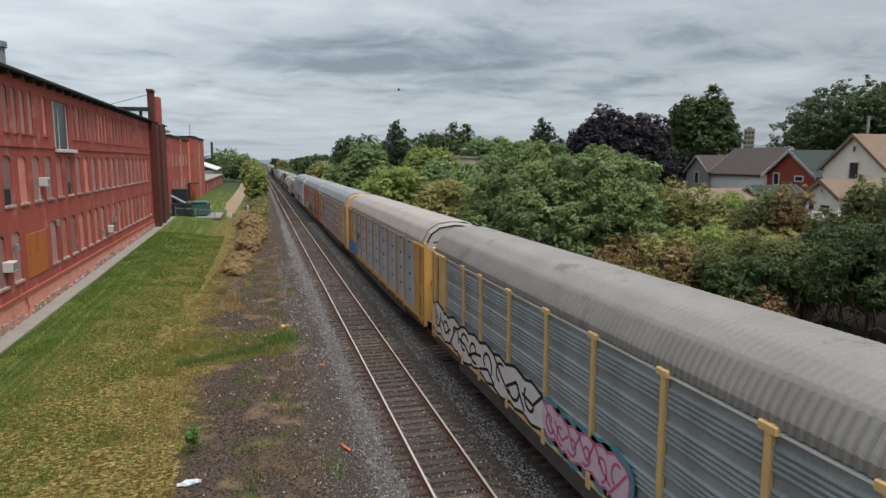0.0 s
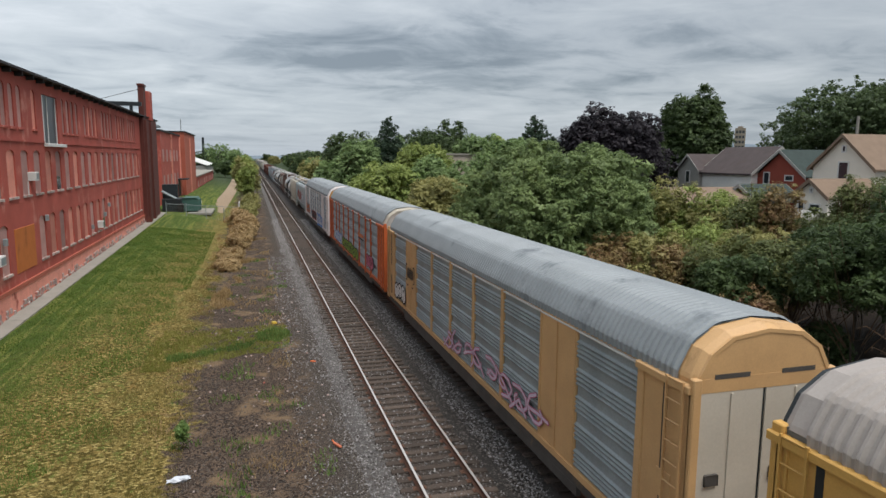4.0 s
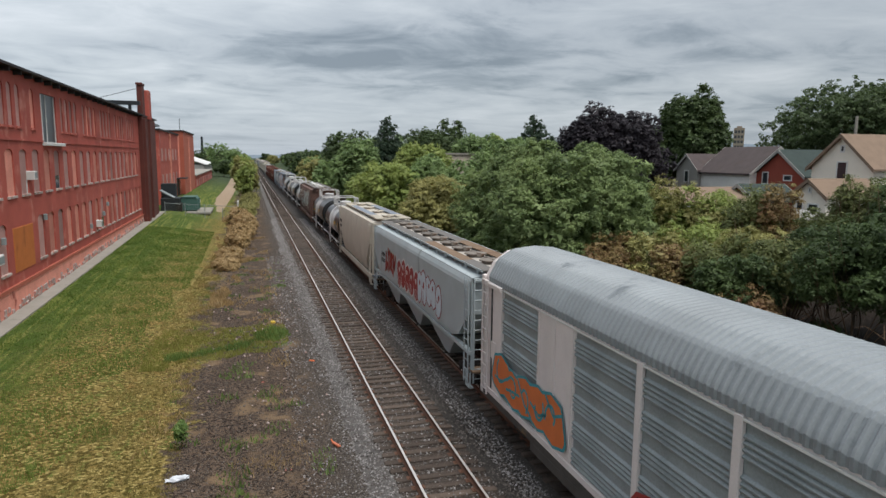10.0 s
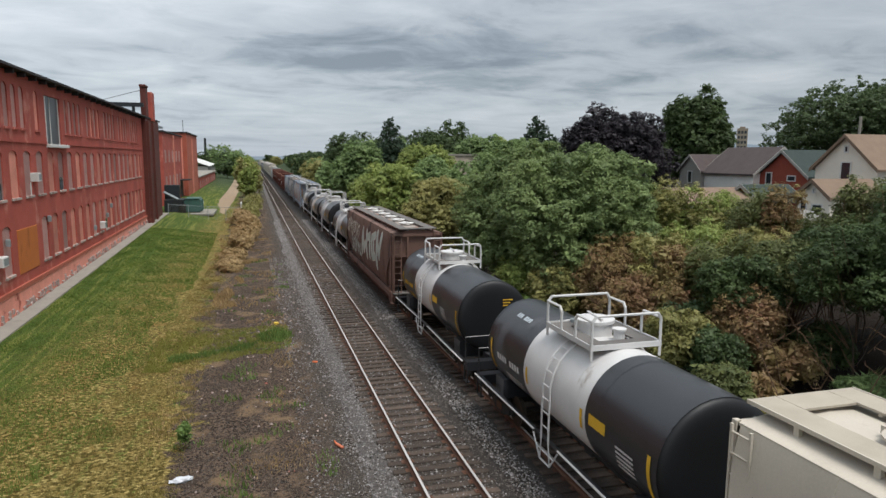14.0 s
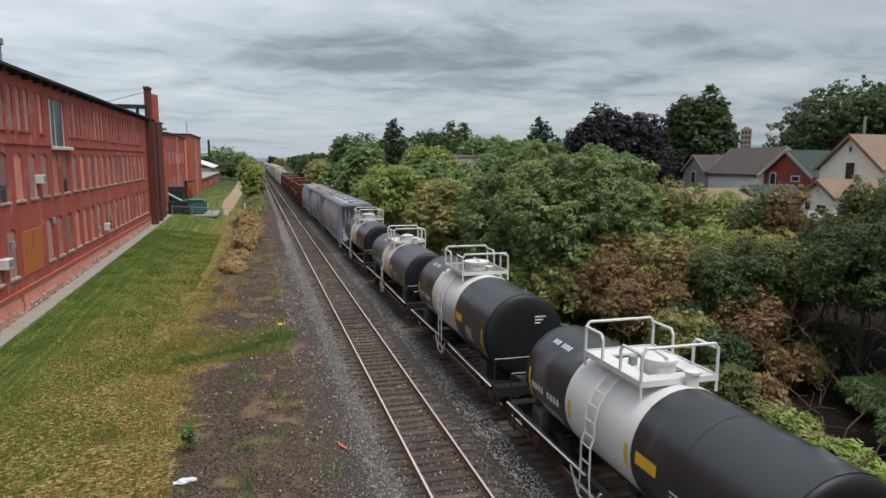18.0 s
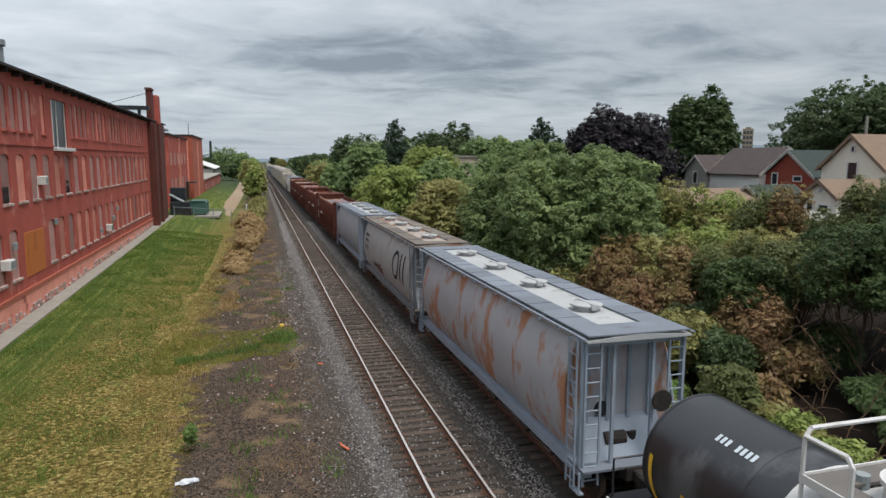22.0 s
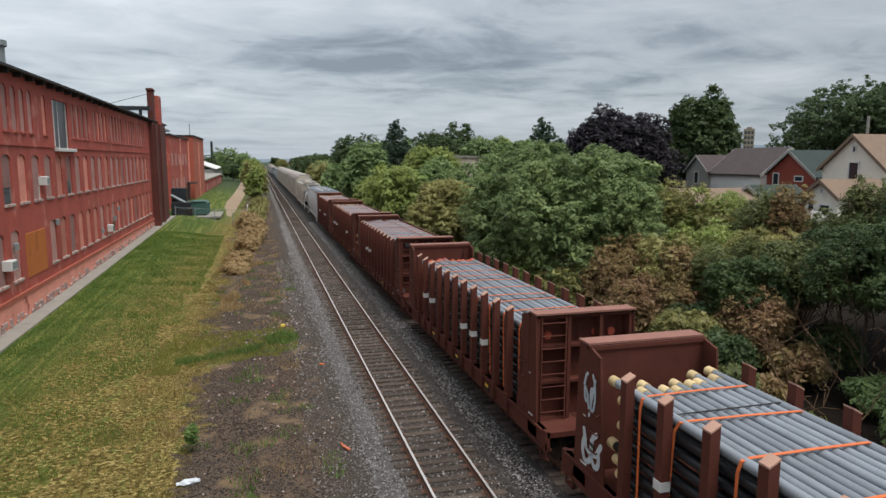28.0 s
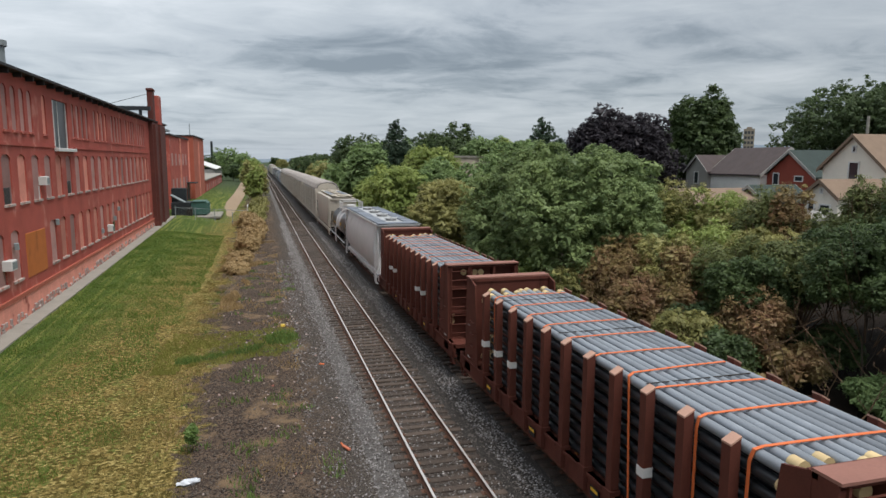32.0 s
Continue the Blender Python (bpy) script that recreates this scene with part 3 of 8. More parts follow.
def lay_track(x, y0, singles, y1, label):
    t = tagged(new("railway_track"), label, "railway track", "", "structure")
    prof = [(-0.07, -0.17), (0.07, -0.17), (0.07, -0.155), (0.012, -0.13), (0.012, -0.05), (0.036, -0.04), (0.036, -0.004), (-0.036, -0.004), (-0.036, -0.04), (-0.012, -0.05), (-0.012, -0.13), (-0.07, -0.155)]
    for side in (-0.755, 0.755):
        s = Shape().loft([[(x + side + a, y, z) for a, z in prof] for y in (-40, 0, 20, 60, 150, 1400)])
        rail = part("rail", s, M_RAIL, t)
        top = Shape().box(x + side - 0.034, -40, -0.003, x + side + 0.034, 1400, 0.0)
        part("rail_head", top, M_RAILTOP, rail, "bright worn rail head")
    tie = Shape().box(-1.3, -0.115, -0.18, 1.3, 0.115, 0.0, 0.012).mesh("sleeper", M_TIE)
    plates = Shape()
    rng = random.Random(3)
    y = y0
    rest = Shape()
    for k in range(70):
        rest.box(x - 1.3, y0 - 0.53 * (k + 1) - 0.115, -0.35, x + 1.3, y0 - 0.53 * (k + 1) + 0.115, -0.17)
    k = 0
    while y < y1:
        if k < singles:
            part("sleeper", tie, None, t, at=pose(x + rng.uniform(-0.07, 0.07), y, -0.168 + rng.uniform(-0.02, 0.012), rng.uniform(-1, 1), rng.uniform(-0.3, 0.3), rng.uniform(-1.2, 1.2)))
        else:
            rest.box(x - 1.3, y - 0.115, -0.35, x + 1.3, y + 0.115, -0.17)
        if y < 70:
            for side in (-0.755, 0.755):
                plates.box(x + side - 0.18, y - 0.09, -0.172, x + side + 0.18, y + 0.09, -0.152)
                for dx in (-0.11, 0.11):
                    plates.box(x + side + dx - 0.02, y - 0.05, -0.152, x + side + dx + 0.02, y - 0.01, -0.12)
        y += 0.53 + rng.uniform(-0.03, 0.03)
        k += 1
    tagged(part("sleepers_far", rest, M_TIE, t), kind="stuff")
    tagged(part("tie_plates", plates, M_RAIL, t), kind="stuff")


lay_track(TRACK_X[0], 8, 210, 420, "empty railway track with wooden sleepers and shiny rail heads")
lay_track(TRACK_X[1], 8, 60, 60, "railway track under the passing freight train")


# ---- factory ----
WALL_X = -12.21


def arched_front(y0, y1, z0, z1, holes, depth=0.28):
    """The front skin of a brick wall in the plane of the track, pierced by arched holes (y centre, width, sill, crown), all in one row."""
    s = Shape()
    x1, x0 = WALL_X, WALL_X - depth
    zs, zc = holes[0][2], holes[0][3]
    rise = 0.28
    s.box(x0, y0, z0, x1, y1, zs)
    s.box(x0, y0, zc, x1, y1, z1)
    edge = y0
    for yc, w, _, _ in holes:
        s.box(x0, edge, zs, x1, yc - w / 2, zc)
        edge = yc + w / 2
        # arch head
        n = 8
        arc = [(yc + w / 2 * math.cos(math.pi * i / n), zc - rise + rise * math.sin(math.pi * i / n)) for i in range(n + 1)]
        for (ya, za), (yb, zb) in zip(arc, arc[1:]):
            s.add([(x1, ya, za), (x1, ya, zc), (x1, yb, zc), (x1, yb, zb), (x0, ya, za), (x0, ya, zc), (x0, yb, zc), (x0, yb, zb)],
                  [(0, 1, 2, 3), (7, 6, 5, 4), (0, 3, 7, 4)])
    s.box(x0, edge, zs, x1, y1, zc)
    return s


def factory():
    t = thing("factory_building", "long three-storey red-painted brick factory with bricked-up arched windows", "factory", at=(0, 0, 0))
    Y0, Y1 = 14.0, 97.0
    rng = random.Random(11)
    row2 = [38.0 + 2.28 * i for i in range(-10, 21) if 38 + 2.28 * i < 83]
    row1 = [y for y in [38.4 + 2.2 * i for i in range(-10, 21)] if y < 83 and not 39.2 < y < 44.5]
    row3 = []
    y = 18.0
    while y < 82.5:
        if not 45.9 < y + 0.6 < 51.6 and abs((y - 18.0) % 6.4 - 0.0) > 0.3:
            row3.append(y)
        y += 1.28
    H1 = [(y, 1.25, 2.35, 4.95) for y in row1]
    H2 = [(y, 1.3, 6.3, 8.85) for y in row2]
    H3 = [(y, 0.78, 10.08, 12.4) for y in row3]
    part("front_wall", arched_front(Y0, Y1, 1.5, 5.55, H1), M_BRICK, t, "red brick ground storey")
    part("front_wall", arched_front(Y0, Y1, 5.55, 9.25, H2), M_BRICK, t, "red brick middle storey")
    s = Shape()
    a = arched_front(Y0, 46.6, 9.25, 13.05, [h for h in H3 if h[0] < 46])
    b = arched_front(50.9, Y1, 9.25, 13.05, [h for h in H3 if h[0] > 51])
    s.add(a.v, a.f); s.add(b.v, b.f)
    s.box(WALL_X - 0.28, 46.6, 12.32, WALL_X, 50.9, 13.05)
    part("front_wall", s, M_BRICK, t, "red brick top storey with a loading opening")
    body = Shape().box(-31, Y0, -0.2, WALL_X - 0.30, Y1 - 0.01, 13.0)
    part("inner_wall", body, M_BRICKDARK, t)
    # string courses
    part("string_course", Shape().box(WALL_X, Y0, 9.3, WALL_X + 0.07, 46.5, 9.42).box(WALL_X, 51, 9.3, WALL_X + 0.07, 83, 9.42), M_BRICK, t)
    part("string_course", Shape().box(WALL_X, Y0, 1.42, WALL_X + 0.12, Y1, 1.62), M_BRICKBRIGHT, t, "salmon plinth moulding")
    part("plinth", Shape().box(WALL_X - 0.28, Y0, -0.3, WALL_X + 0.06, Y1, 1.42), M_PINK, t, "patched salmon and red brick plinth")
    stone = [Shape().box(-0.1, -0.2 * k, -0.14, 0.1, 0.2 * k, 0.14, 0.05).mesh("rubble_stone", M_RUBBLE) for k in (0.8, 1.0, 1.3)]
    y = 30.0
    while y < 90:
        z = lawn_height(-12, y)
        for lvl in range(2):
            if rng.random() < 0.72:
                part("rubble_stone", rng.choice(stone), None, t, at=pose(WALL_X + 0.02 + rng.uniform(-0.03, 0.03), y + rng.uniform(-0.1, 0.1), z + 0.14 + 0.27 * lvl + rng.uniform(-0.03, 0.03), rng.uniform(-8, 8), 0, rng.uniform(-5, 5)))
        y += 0.55
    # infills and sills
    for rows, w, h, z in ((row1, 1.25, 2.6, 2.35), (row2, 1.3, 2.55, 6.3), (row3, 0.78, 2.32, 10.08)):
        fill = Shape().box(-0.1, -w / 2 - 0.02, 0, 0.1, w / 2 + 0.02, h)
        f_in, f_pink = fill.mesh("bricked_up_window", M_INFILL), fill.mesh("bricked_up_window", M_PINK)
        sill = Shape().box(-0.12, -w / 2 - 0.09, -0.11, 0.08, w / 2 + 0.06, 0.02, 0.012).mesh("window_sill", M_RUBBLE if z < 7 else M_BRICK)
        dark = Shape().box(-0.1, -w * 0.42, 0, 0.115, w * 0.3, h * 0.34).mesh("window_pane", M_GLASS)
        for y in rows:
            pink = rng.random() < (0.65 if z < 3 and y > 50 else 0.45 if z < 7 and y > 46 else 0.15)
            o = part("bricked_up_window", f_pink if pink else f_in, None, t, at=(WALL_X - 0.17, y, z))
            part("window_sill", sill, None, t, at=(WALL_X, y, z))
            if z < 9 and (abs(y - 38) < 0.6 and z > 5 or rng.random() < 0.08):
                part("window_pane", dark, None, o, "small dark window left in the brickwork")
    # loading opening with a white-framed window
    part("opening_reveal", Shape().box(WALL_X - 0.30, 46.6, 9.25, WALL_X - 0.02, 46.72, 12.32), M_BRICK, t)
    part("opening_reveal", Shape().box(WALL_X - 0.9, 49.95, 9.25, WALL_X + 0.03, 50.9, 12.32), M_BRICK, t)
    win = part("large_window", Shape().box(WALL_X - 0.28, 46.72, 9.25, WALL_X - 0.10, 49.9, 12.3), M_DULLGLASS, t, "tall dark window in a white frame")
    fr = Shape()
    for yy, ww in ((46.75, 0.34), (47.9, 0.09), (49.78, 0.12)):
        fr.box(WALL_X - 0.26, yy, 9.3, WALL_X - 0.06, yy + ww, 12.25)
    part("window_frame", fr, M_TRIMWHITE, win, "white window frame")
    part("window_sill", Shape().box(WALL_X - 0.3, 46.5, 9.1, WALL_X + 0.25, 50.9, 9.3, 0.03), M_TRIMWHITE, win, "white sill")
    part("boarded_door", Shape().box(WALL_X - 0.1, 39.9, 2.2, WALL_X + 0.03, 43.3, 4.6, 0.02), M_PLY, t, "orange plywood boarding over a doorway")
    # eaves
    part("roof", Shape().box(-31.5, Y0 - 0.4, 13.12, WALL_X + 0.5, Y1 + 0.3, 13.26).add([(-31.5, Y0 - .4, 13.3), (WALL_X + .5, Y0 - .4, 13.26), (WALL_X + .5, Y1 + .3, 13.26), (-31.5, Y1 + .3, 13.3), (-21.5, Y0 - .4, 14.1), (-21.5, Y1 + .3, 14.1)], [(0, 4, 5, 3), (1, 2, 5, 4), (0, 1, 4), (2, 3, 5)]), M_TAR, t, "dark low-pitched roof")
    br = Shape().box(0, -0.08, -0.26, 0.4, 0.08, 0, 0.02).mesh("eave_bracket", M_TAR)
    y = 30.5
    while y < 83:
        part("eave_bracket", br, None, t, at=(WALL_X, y, 13.12))
        y += 1.92
    # air conditioners, lamps, pipes
    part("roof_cowl", Shape().tube((-13.6, 42, 13.2), (-13.6, 42, 14.7), 0.5, 14).tube((-13.6, 42, 14.7), (-13.6, 42, 15.0), 0.62, 14), M_STEEL, t, "pale round roof vent")
    for y, z, w, h in ((43.4, 7.35, 0.55, 0.5), (36.9, 3.35, 0.8, 0.5), (60.2, 2.9, 0.6, 0.55)):
        ac = part("air_conditioner", Shape().box(WALL_X - 0.2, y - w / 2, z - h / 2, WALL_X + 0.36, y + w / 2, z + h / 2, 0.03), M_TRIMWHITE, t, "white window air conditioner")
        part("grille", Shape().box(WALL_X + 0.36, y - w / 2 + 0.08, z - h / 2 + 0.08, WALL_X + 0.38, y + w / 2 - 0.08, z + h / 2 - 0.08), M_STEEL, ac)
    part("drape_panel", Shape().box(WALL_X - 0.2, 43.0, 6.3, WALL_X - 0.06, 43.8, 7.05), M_TRIMWHITE, t, "pale board below an air conditioner")
    for y, z in ((38.2, 4.2), (45.6, 4.8), (62.5, 3.6), (64.3, 4.3), (57.6, 3.0)):
        part("wall_lamp", Shape().box(WALL_X, y - 0.11, z - 0.25, WALL_X + 0.2, y + 0.11, z + 0.12, 0.03), M_STEEL, t, "small grey wall fitting")
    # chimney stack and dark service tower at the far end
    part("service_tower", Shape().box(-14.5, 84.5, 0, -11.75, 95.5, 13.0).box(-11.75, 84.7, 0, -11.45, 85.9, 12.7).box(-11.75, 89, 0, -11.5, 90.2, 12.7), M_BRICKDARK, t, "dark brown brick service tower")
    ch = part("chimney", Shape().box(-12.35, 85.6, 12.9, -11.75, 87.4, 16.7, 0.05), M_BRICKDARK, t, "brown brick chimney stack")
    part("chimney_cap", Shape().box(-12.42, 85.5, 16.7, -11.68, 87.5, 16.95, 0.04), M_BRICKDARK, ch)
    part("flue", Shape().box(-12.1, 89.0, 12.9, -11.5, 91.0, 16.4, 0.05), M_BRICK, t, "lower red brick flue")
    g = Shape().box(-22, 84.5, 14.3, -11.9, 85.1, 14.75)
    for x in (-21, -17, -13):
        g.box(x - 0.15, 84.6, 13.2, x + 0.15, 85.0, 14.3)
    part("roof_gantry", g, M_BINBLACK, t, "dark steel beam above the roof")
    part("guy_wire", Shape().tube((-12.0, 86, 16.4), (-17.5, 84, 14.5), 0.03, 5), M_BINBLACK, t)
    return t


factory()
structure("concrete_strip", Shape().loft([[(WALL_X + 0.05, y, lawn_height(-12, y) - 0.2), (WALL_X + 0.95, y, lawn_height(-11.3, y) - 0.2), (WALL_X + 0.95, y, lawn_height(-11.3, y) + 0.07), (WALL_X + 0.05, y, lawn_height(-12, y) + 0.09)] for y in range(14, 99, 4)]), M_CONC, "weathered concrete apron along a factory wall", "pavement")


def far_works():
    t = thing("brick_warehouse", "tall red brick warehouse with pale downpipes behind the factory", "warehouse")
    part("wall", Shape().box(-30, 112, -0.2, -13.3, 141, 12.4), M_BRICK, t, "red brick side wing")
    part("wall", Shape().box(-30, 141.2, -0.2, -12.3, 167, 13.2), M_BRICKBRIGHT, t, "bright red brick main block")
    part("roof", Shape().box(-30.3, 111.7, 12.4, -13.1, 141.2, 12.65), M_TAR, t)
    part("roof", Shape().box(-30.3, 141.0, 13.2, -12.1, 167.3, 13.45), M_TAR, t)
    for x, y in ((-13.25, 126), (-13.25, 140.5), (-12.25, 152)):
        part("downpipe", Shape().tube((x, y, 0.3), (x, y, 12.3), 0.22, 8), M_PINK, t, "salmon painted downpipe")
    for y in (114, 119, 124, 130, 135):
        part("window", Shape().box(-13.35, y, 7.6, -13.24, y + 1.6, 9.6), M_INFILL, t, "bricked-up window")
        part("window", Shape().box(-13.35, y, 3.0, -13.24, y + 1.6, 5.4), M_INFILL, t, "bricked-up window")
    part("doorway", Shape().box(-13.4, 136.2, 0, -13.2, 139.5, 4.0), M_BINBLACK, t, "dark loading doorway")
    part("door_canopy", Shape().box(-13.3, 135.5, 4.0, -11.6, 140.2, 4.2), M_TAR, t)
    part("roof_vent", Shape().tube((-15.5, 118, 12.6), (-15.5, 118, 13.3), 0.7, 12).tube((-15.5, 121, 12.6), (-15.5, 121, 13.4), 0.7, 12).box(-17, 116, 13.3, -14.4, 123, 13.6), M_STEEL, t, "pale rooftop ventilators")
    part("aerial", Shape().tube((-13.0, 143, 13.3), (-13.0, 143, 15.8), 0.08, 6), M_STEEL, t)
    a = thing("brick_annex", "low red brick annex with a flat roof", "annex")
    part("wall", Shape().box(-26, 168, -0.2, -12.3, 243, 3.6), M_BRICK, a)
    part("roof", Shape().box(-26.3, 167.8, 3.6, -12.0, 243.3, 3.85), M_CONC, a)
    for k in range(9):
        part("window", Shape().box(-12.36, 172 + 8 * k, 1.0, -12.24, 174.2 + 8 * k, 2.6), M_INFILL, a)
    sh = thing("metal_shed", "shed with a pale sheet-metal gable roof", "shed")
    part("wall", Shape().box(-34, 250, 0, -15, 300, 5.2), M_HOUSEGREY, sh)
    part("roof", Shape().loft([[(-34.5, y, 5.1), (-24.5, y, 8.6), (-14.5, y, 5.1), (-14.5, y, 5.3), (-24.5, y, 8.85), (-34.5, y, 5.3)] for y in (249.5, 300.5)]), M_TRIMWHITE, sh, "white corrugated roof")
    st = thing("smokestack", "distant dark factory chimney", "chimney")
    part("shaft", Shape().tube((-30, 480, 0), (-30, 480, 21), 1.0, 12, 0.75), M_BINBLACK, st)
    wt = thing("industrial_tower", "distant dark industrial tower", "tower")
    part("frame", Shape().box(-43, 475, 0, -36, 482, 11).box(-41, 476, 11, -38, 481, 16), M_BINBLACK, wt)


far_works()


def bins():
    z = 0.55
    a = thing("waste_compactor", "black steel waste compactor with an open chute beside a brick tower", "compactor")
    part("container", Shape().box(-12.0, 99.5, z, -9.5, 103.5, z + 2.0, 0.06), M_BINBLACK, a)
    part("chute", Shape().box(-12.2, 102.2, z + 1.9, -10.2, 104, z + 3.9), M_BINBLACK, a)
    part("hopper_lip", Shape().add([(-12.1, 99.8, z + 3.1), (-10.2, 99.4, z + 2.05), (-10.2, 101.6, z + 2.05), (-12.1, 102.0, z + 3.1), (-12.1, 99.8, z + 2.98), (-10.2, 99.4, z + 1.93), (-10.2, 101.6, z + 1.93), (-12.1, 102.0, z + 2.98)], [(0, 1, 2, 3), (7, 6, 5, 4), (0, 4, 5, 1), (1, 5, 6, 2), (2, 6, 7, 3), (3, 7, 4, 0)]), M_STEEL, a, "pale sloping lip")
    part("ram_box", Shape().box(-10.0, 99.3, z + 0.1, -9.2, 100.5, z + 1.3, 0.04), M_DARK, a)
    g = thing("roll_off_bin", "dark green steel roll-off waste bin", "bin")
    part("body", Shape().loft([[(-9.4, y, z + 0.15), (-7.35, y, z + 0.15), (-7.2, y, z + 0.5), (-7.2, y, z + 1.75), (-7.45, y, z + 2.0), (-9.2, y, z + 2.0), (-9.45, y, z + 1.75)] for y in (100.8, 104.6)]), M_BINGREEN, g)
    for y in (101.6, 102.8, 104.0):
        part("rib", Shape().box(-7.2, y - 0.07, z + 0.2, -7.1, y + 0.07, z + 1.8), M_BINGREEN, g)
    part("lid", Shape().box(-9.3, 100.7, z + 2.0, -7.4, 104.7, z + 2.08, 0.02), M_BINGREEN, g)
    part("label_plate", Shape().box(-7.195, 104.0, z + 1.0, -7.09, 104.4, z + 1.5), M_TRIMWHITE, g)
    for y in (101.2, 104.2):
        part("skid", Shape().box(-9.2, y - 0.1, z, -7.4, y + 0.1, z + 0.15), M_DARK, g)
    structure("bin_slab", Shape().box(-13, 98.6, 0.3, -5.4, 108, z), M_CONC, "pale concrete slab under waste bins", "pavement")
    structure("gravel_path", Shape().loft([[(-6.9 + dx, y, lawn_height(-6, y) - 0.1), (-4.3 + dx, y, lawn_height(-4, y) - 0.1), (-4.3 + dx, y, lawn_height(-4, y) + 0.06), (-6.9 + dx, y, lawn_height(-6, y) + 0.06)] for y, dx in ((106, 0), (120, 0.3), (140, 0.6), (170, 0.9), (210, 0.9), (260, 0.5))]), stuff_mat("tan_gravel", hexc("917e68"), 0.95, 0, 0.2, 1.5, 30, 0.4, 0.02), "tan gravel path through grass", "path")
    f = thing("chain_link_fence", "low grey chain-link fence across a lawn", "fence")
    post = Shape().tube((0, 0, -0.2), (0, 0, 1.75), 0.05, 6).mesh("post", M_STEEL)
    for x in (-10.9, -8.4, -5.9, -3.6, -1.9):
        part("post", post, None, f, at=(x, 94.5, lawn_height(x, 94)))
    for k in range(3):
        part("post", post, None, f, at=(-1.7, 97.5 + 3.2 * k, lawn_height(-1.7, 98)))
    part("rail", Shape().tube((-10.9, 94.5, 2.2), (-1.9, 94.5, 1.6), 0.03, 5), M_STEEL, f)
    w = Shape()
    for k in range(40):
        x = -10.9 + 0.225 * k
        w.tube((x, 94.5, lawn_height(x, 94)), (x + 0.225, 94.5, lawn_height(x, 94) + 1.68), 0.006, 3, caps=False)
        w.tube((x + 0.225, 94.5, lawn_height(x, 94)), (x, 94.5, lawn_height(x, 94) + 1.68), 0.006, 3, caps=False)
    part("wire_mesh", w, M_STEEL, f)
    gp = thing("white_marker_post", "white upright gate panel at the end of a fence", "post")
    part("panel", Shape().box(-1.75, 100.2, -0.4, -1.6, 103.2, 1.9), M_TRIMWHITE, gp)


bins()


# ---- the freight train ----
M_SOOT = stuff_mat("sooty_steel", hexc("4a4642"), 0.8, 0.1, 0.25, 2, 30, 0.1, 0.01, hexc("6b5a44"), 0.4, 1.5, 1)
CARS = []  # (thing, place of its middle along the track at the start)


def made(name, shape, material, smooth=False):
    return shape.mesh(name, material, smooth)


WHEEL = made("wheel", Shape().tube((-0.07, 0, 0), (0.07, 0, 0), 0.45, 20).tube((-0.1, 0, 0), (-0.06, 0, 0), 0.49, 20).tube((-0.13, 0, 0), (0.1, 0, 0), 0.13, 10), M_WHEEL, True)
SIDEFRAME = made("sideframe", Shape().loft([[(x, -1.15, 0.42), (x, -0.75, 0.36), (x, -0.35, 0.16), (x, 0.35, 0.16), (x, 0.75, 0.36), (x, 1.15, 0.42), (x, 1.15, 0.62), (x, 0.55, 0.78), (x, -0.55, 0.78), (x, -1.15, 0.62)] for x in (-0.08, 0.08)]).tube((-0.13, -0.87, 0.46), (-0.08, -0.87, 0.46), 0.12, 10).tube((-0.13, 0.87, 0.46), (-0.08, 0.87, 0.46), 0.12, 10), M_DARK)
BOLSTER = made("bolster", Shape().box(-1.1, -0.25, 0.5, 1.1, 0.25, 0.85).tube((-0.75, -0.87, 0.46), (0.75, -0.87, 0.46), 0.08, 8).tube((-0.75, 0.87, 0.46), (0.75, 0.87, 0.46), 0.08, 8), M_DARK)
SPRING = made("spring_nest", Shape().tube((-0.06, -0.14, 0.26), (-0.06, -0.14, 0.5), 0.07, 8).tube((-0.06, 0.0, 0.26), (-0.06, 0.0, 0.5), 0.07, 8).tube((-0.06, 0.14, 0.26), (-0.06, 0.14, 0.5), 0.07, 8), M_RAIL)
COUPLER = made("coupler", Shape().box(-0.12, 0, 0.72, 0.12, 0.75, 0.98, 0.03).box(-0.2, 0.6, 0.68, 0.2, 0.9, 1.02, 0.05).box(-0.05, 0.75, 0.5, 0.0, 0.8, 0.72), M_DARK)


def truck(car, y):
    t = part("truck", BOLSTER, None, car, at=(0, y, 0))
    for x in (-1.02, 1.02):
        part("sideframe", SIDEFRAME, None, t, at=pose(x, 0, 0, 0, 0, 0 if x < 0 else 180))
        part("spring_nest", SPRING, None, t, at=(x, 0, 0))
        for dy in (-0.87, 0.87):
            part("wheel", WHEEL, None, t, at=pose(x * 0.74, dy, 0.46, 0, 0, 0 if x < 0 else 180))


def gear(car, L, inset):
    truck(car, -L / 2 + inset)
    truck(car, L / 2 - inset)
    part("coupler", COUPLER, None, car, at=(0, L / 2 - 0.88, 0))
    part("coupler", COUPLER, None, car, at=pose(0, -L / 2 + 0.88, 0, 0, 0, 180))


def ladder_shape(x, y0, y1, z0, z1, pitch=0.38, r=0.022):
    s = Shape()
    for y in (y0, y1):
        s.box(x - r, y - r, z0, x + r, y + r, z1)
    z = z0 + 0.15
    while z < z1:
        s.tube((x, y0, z), (x, y1, z), r * 0.8, 6)
        z += pitch
    return s


def ladder_x(y, x0, x1, z0, z1, pitch=0.38, r=0.022):
    s = Shape()
    for x in (x0, x1):
        s.box(x - r, y - r, z0, x + r, y + r, z1)
    z = z0 + 0.15
    while z < z1:
        s.tube((x0, y, z), (x1, y, z), r * 0.8, 6)
        z += pitch
    return s


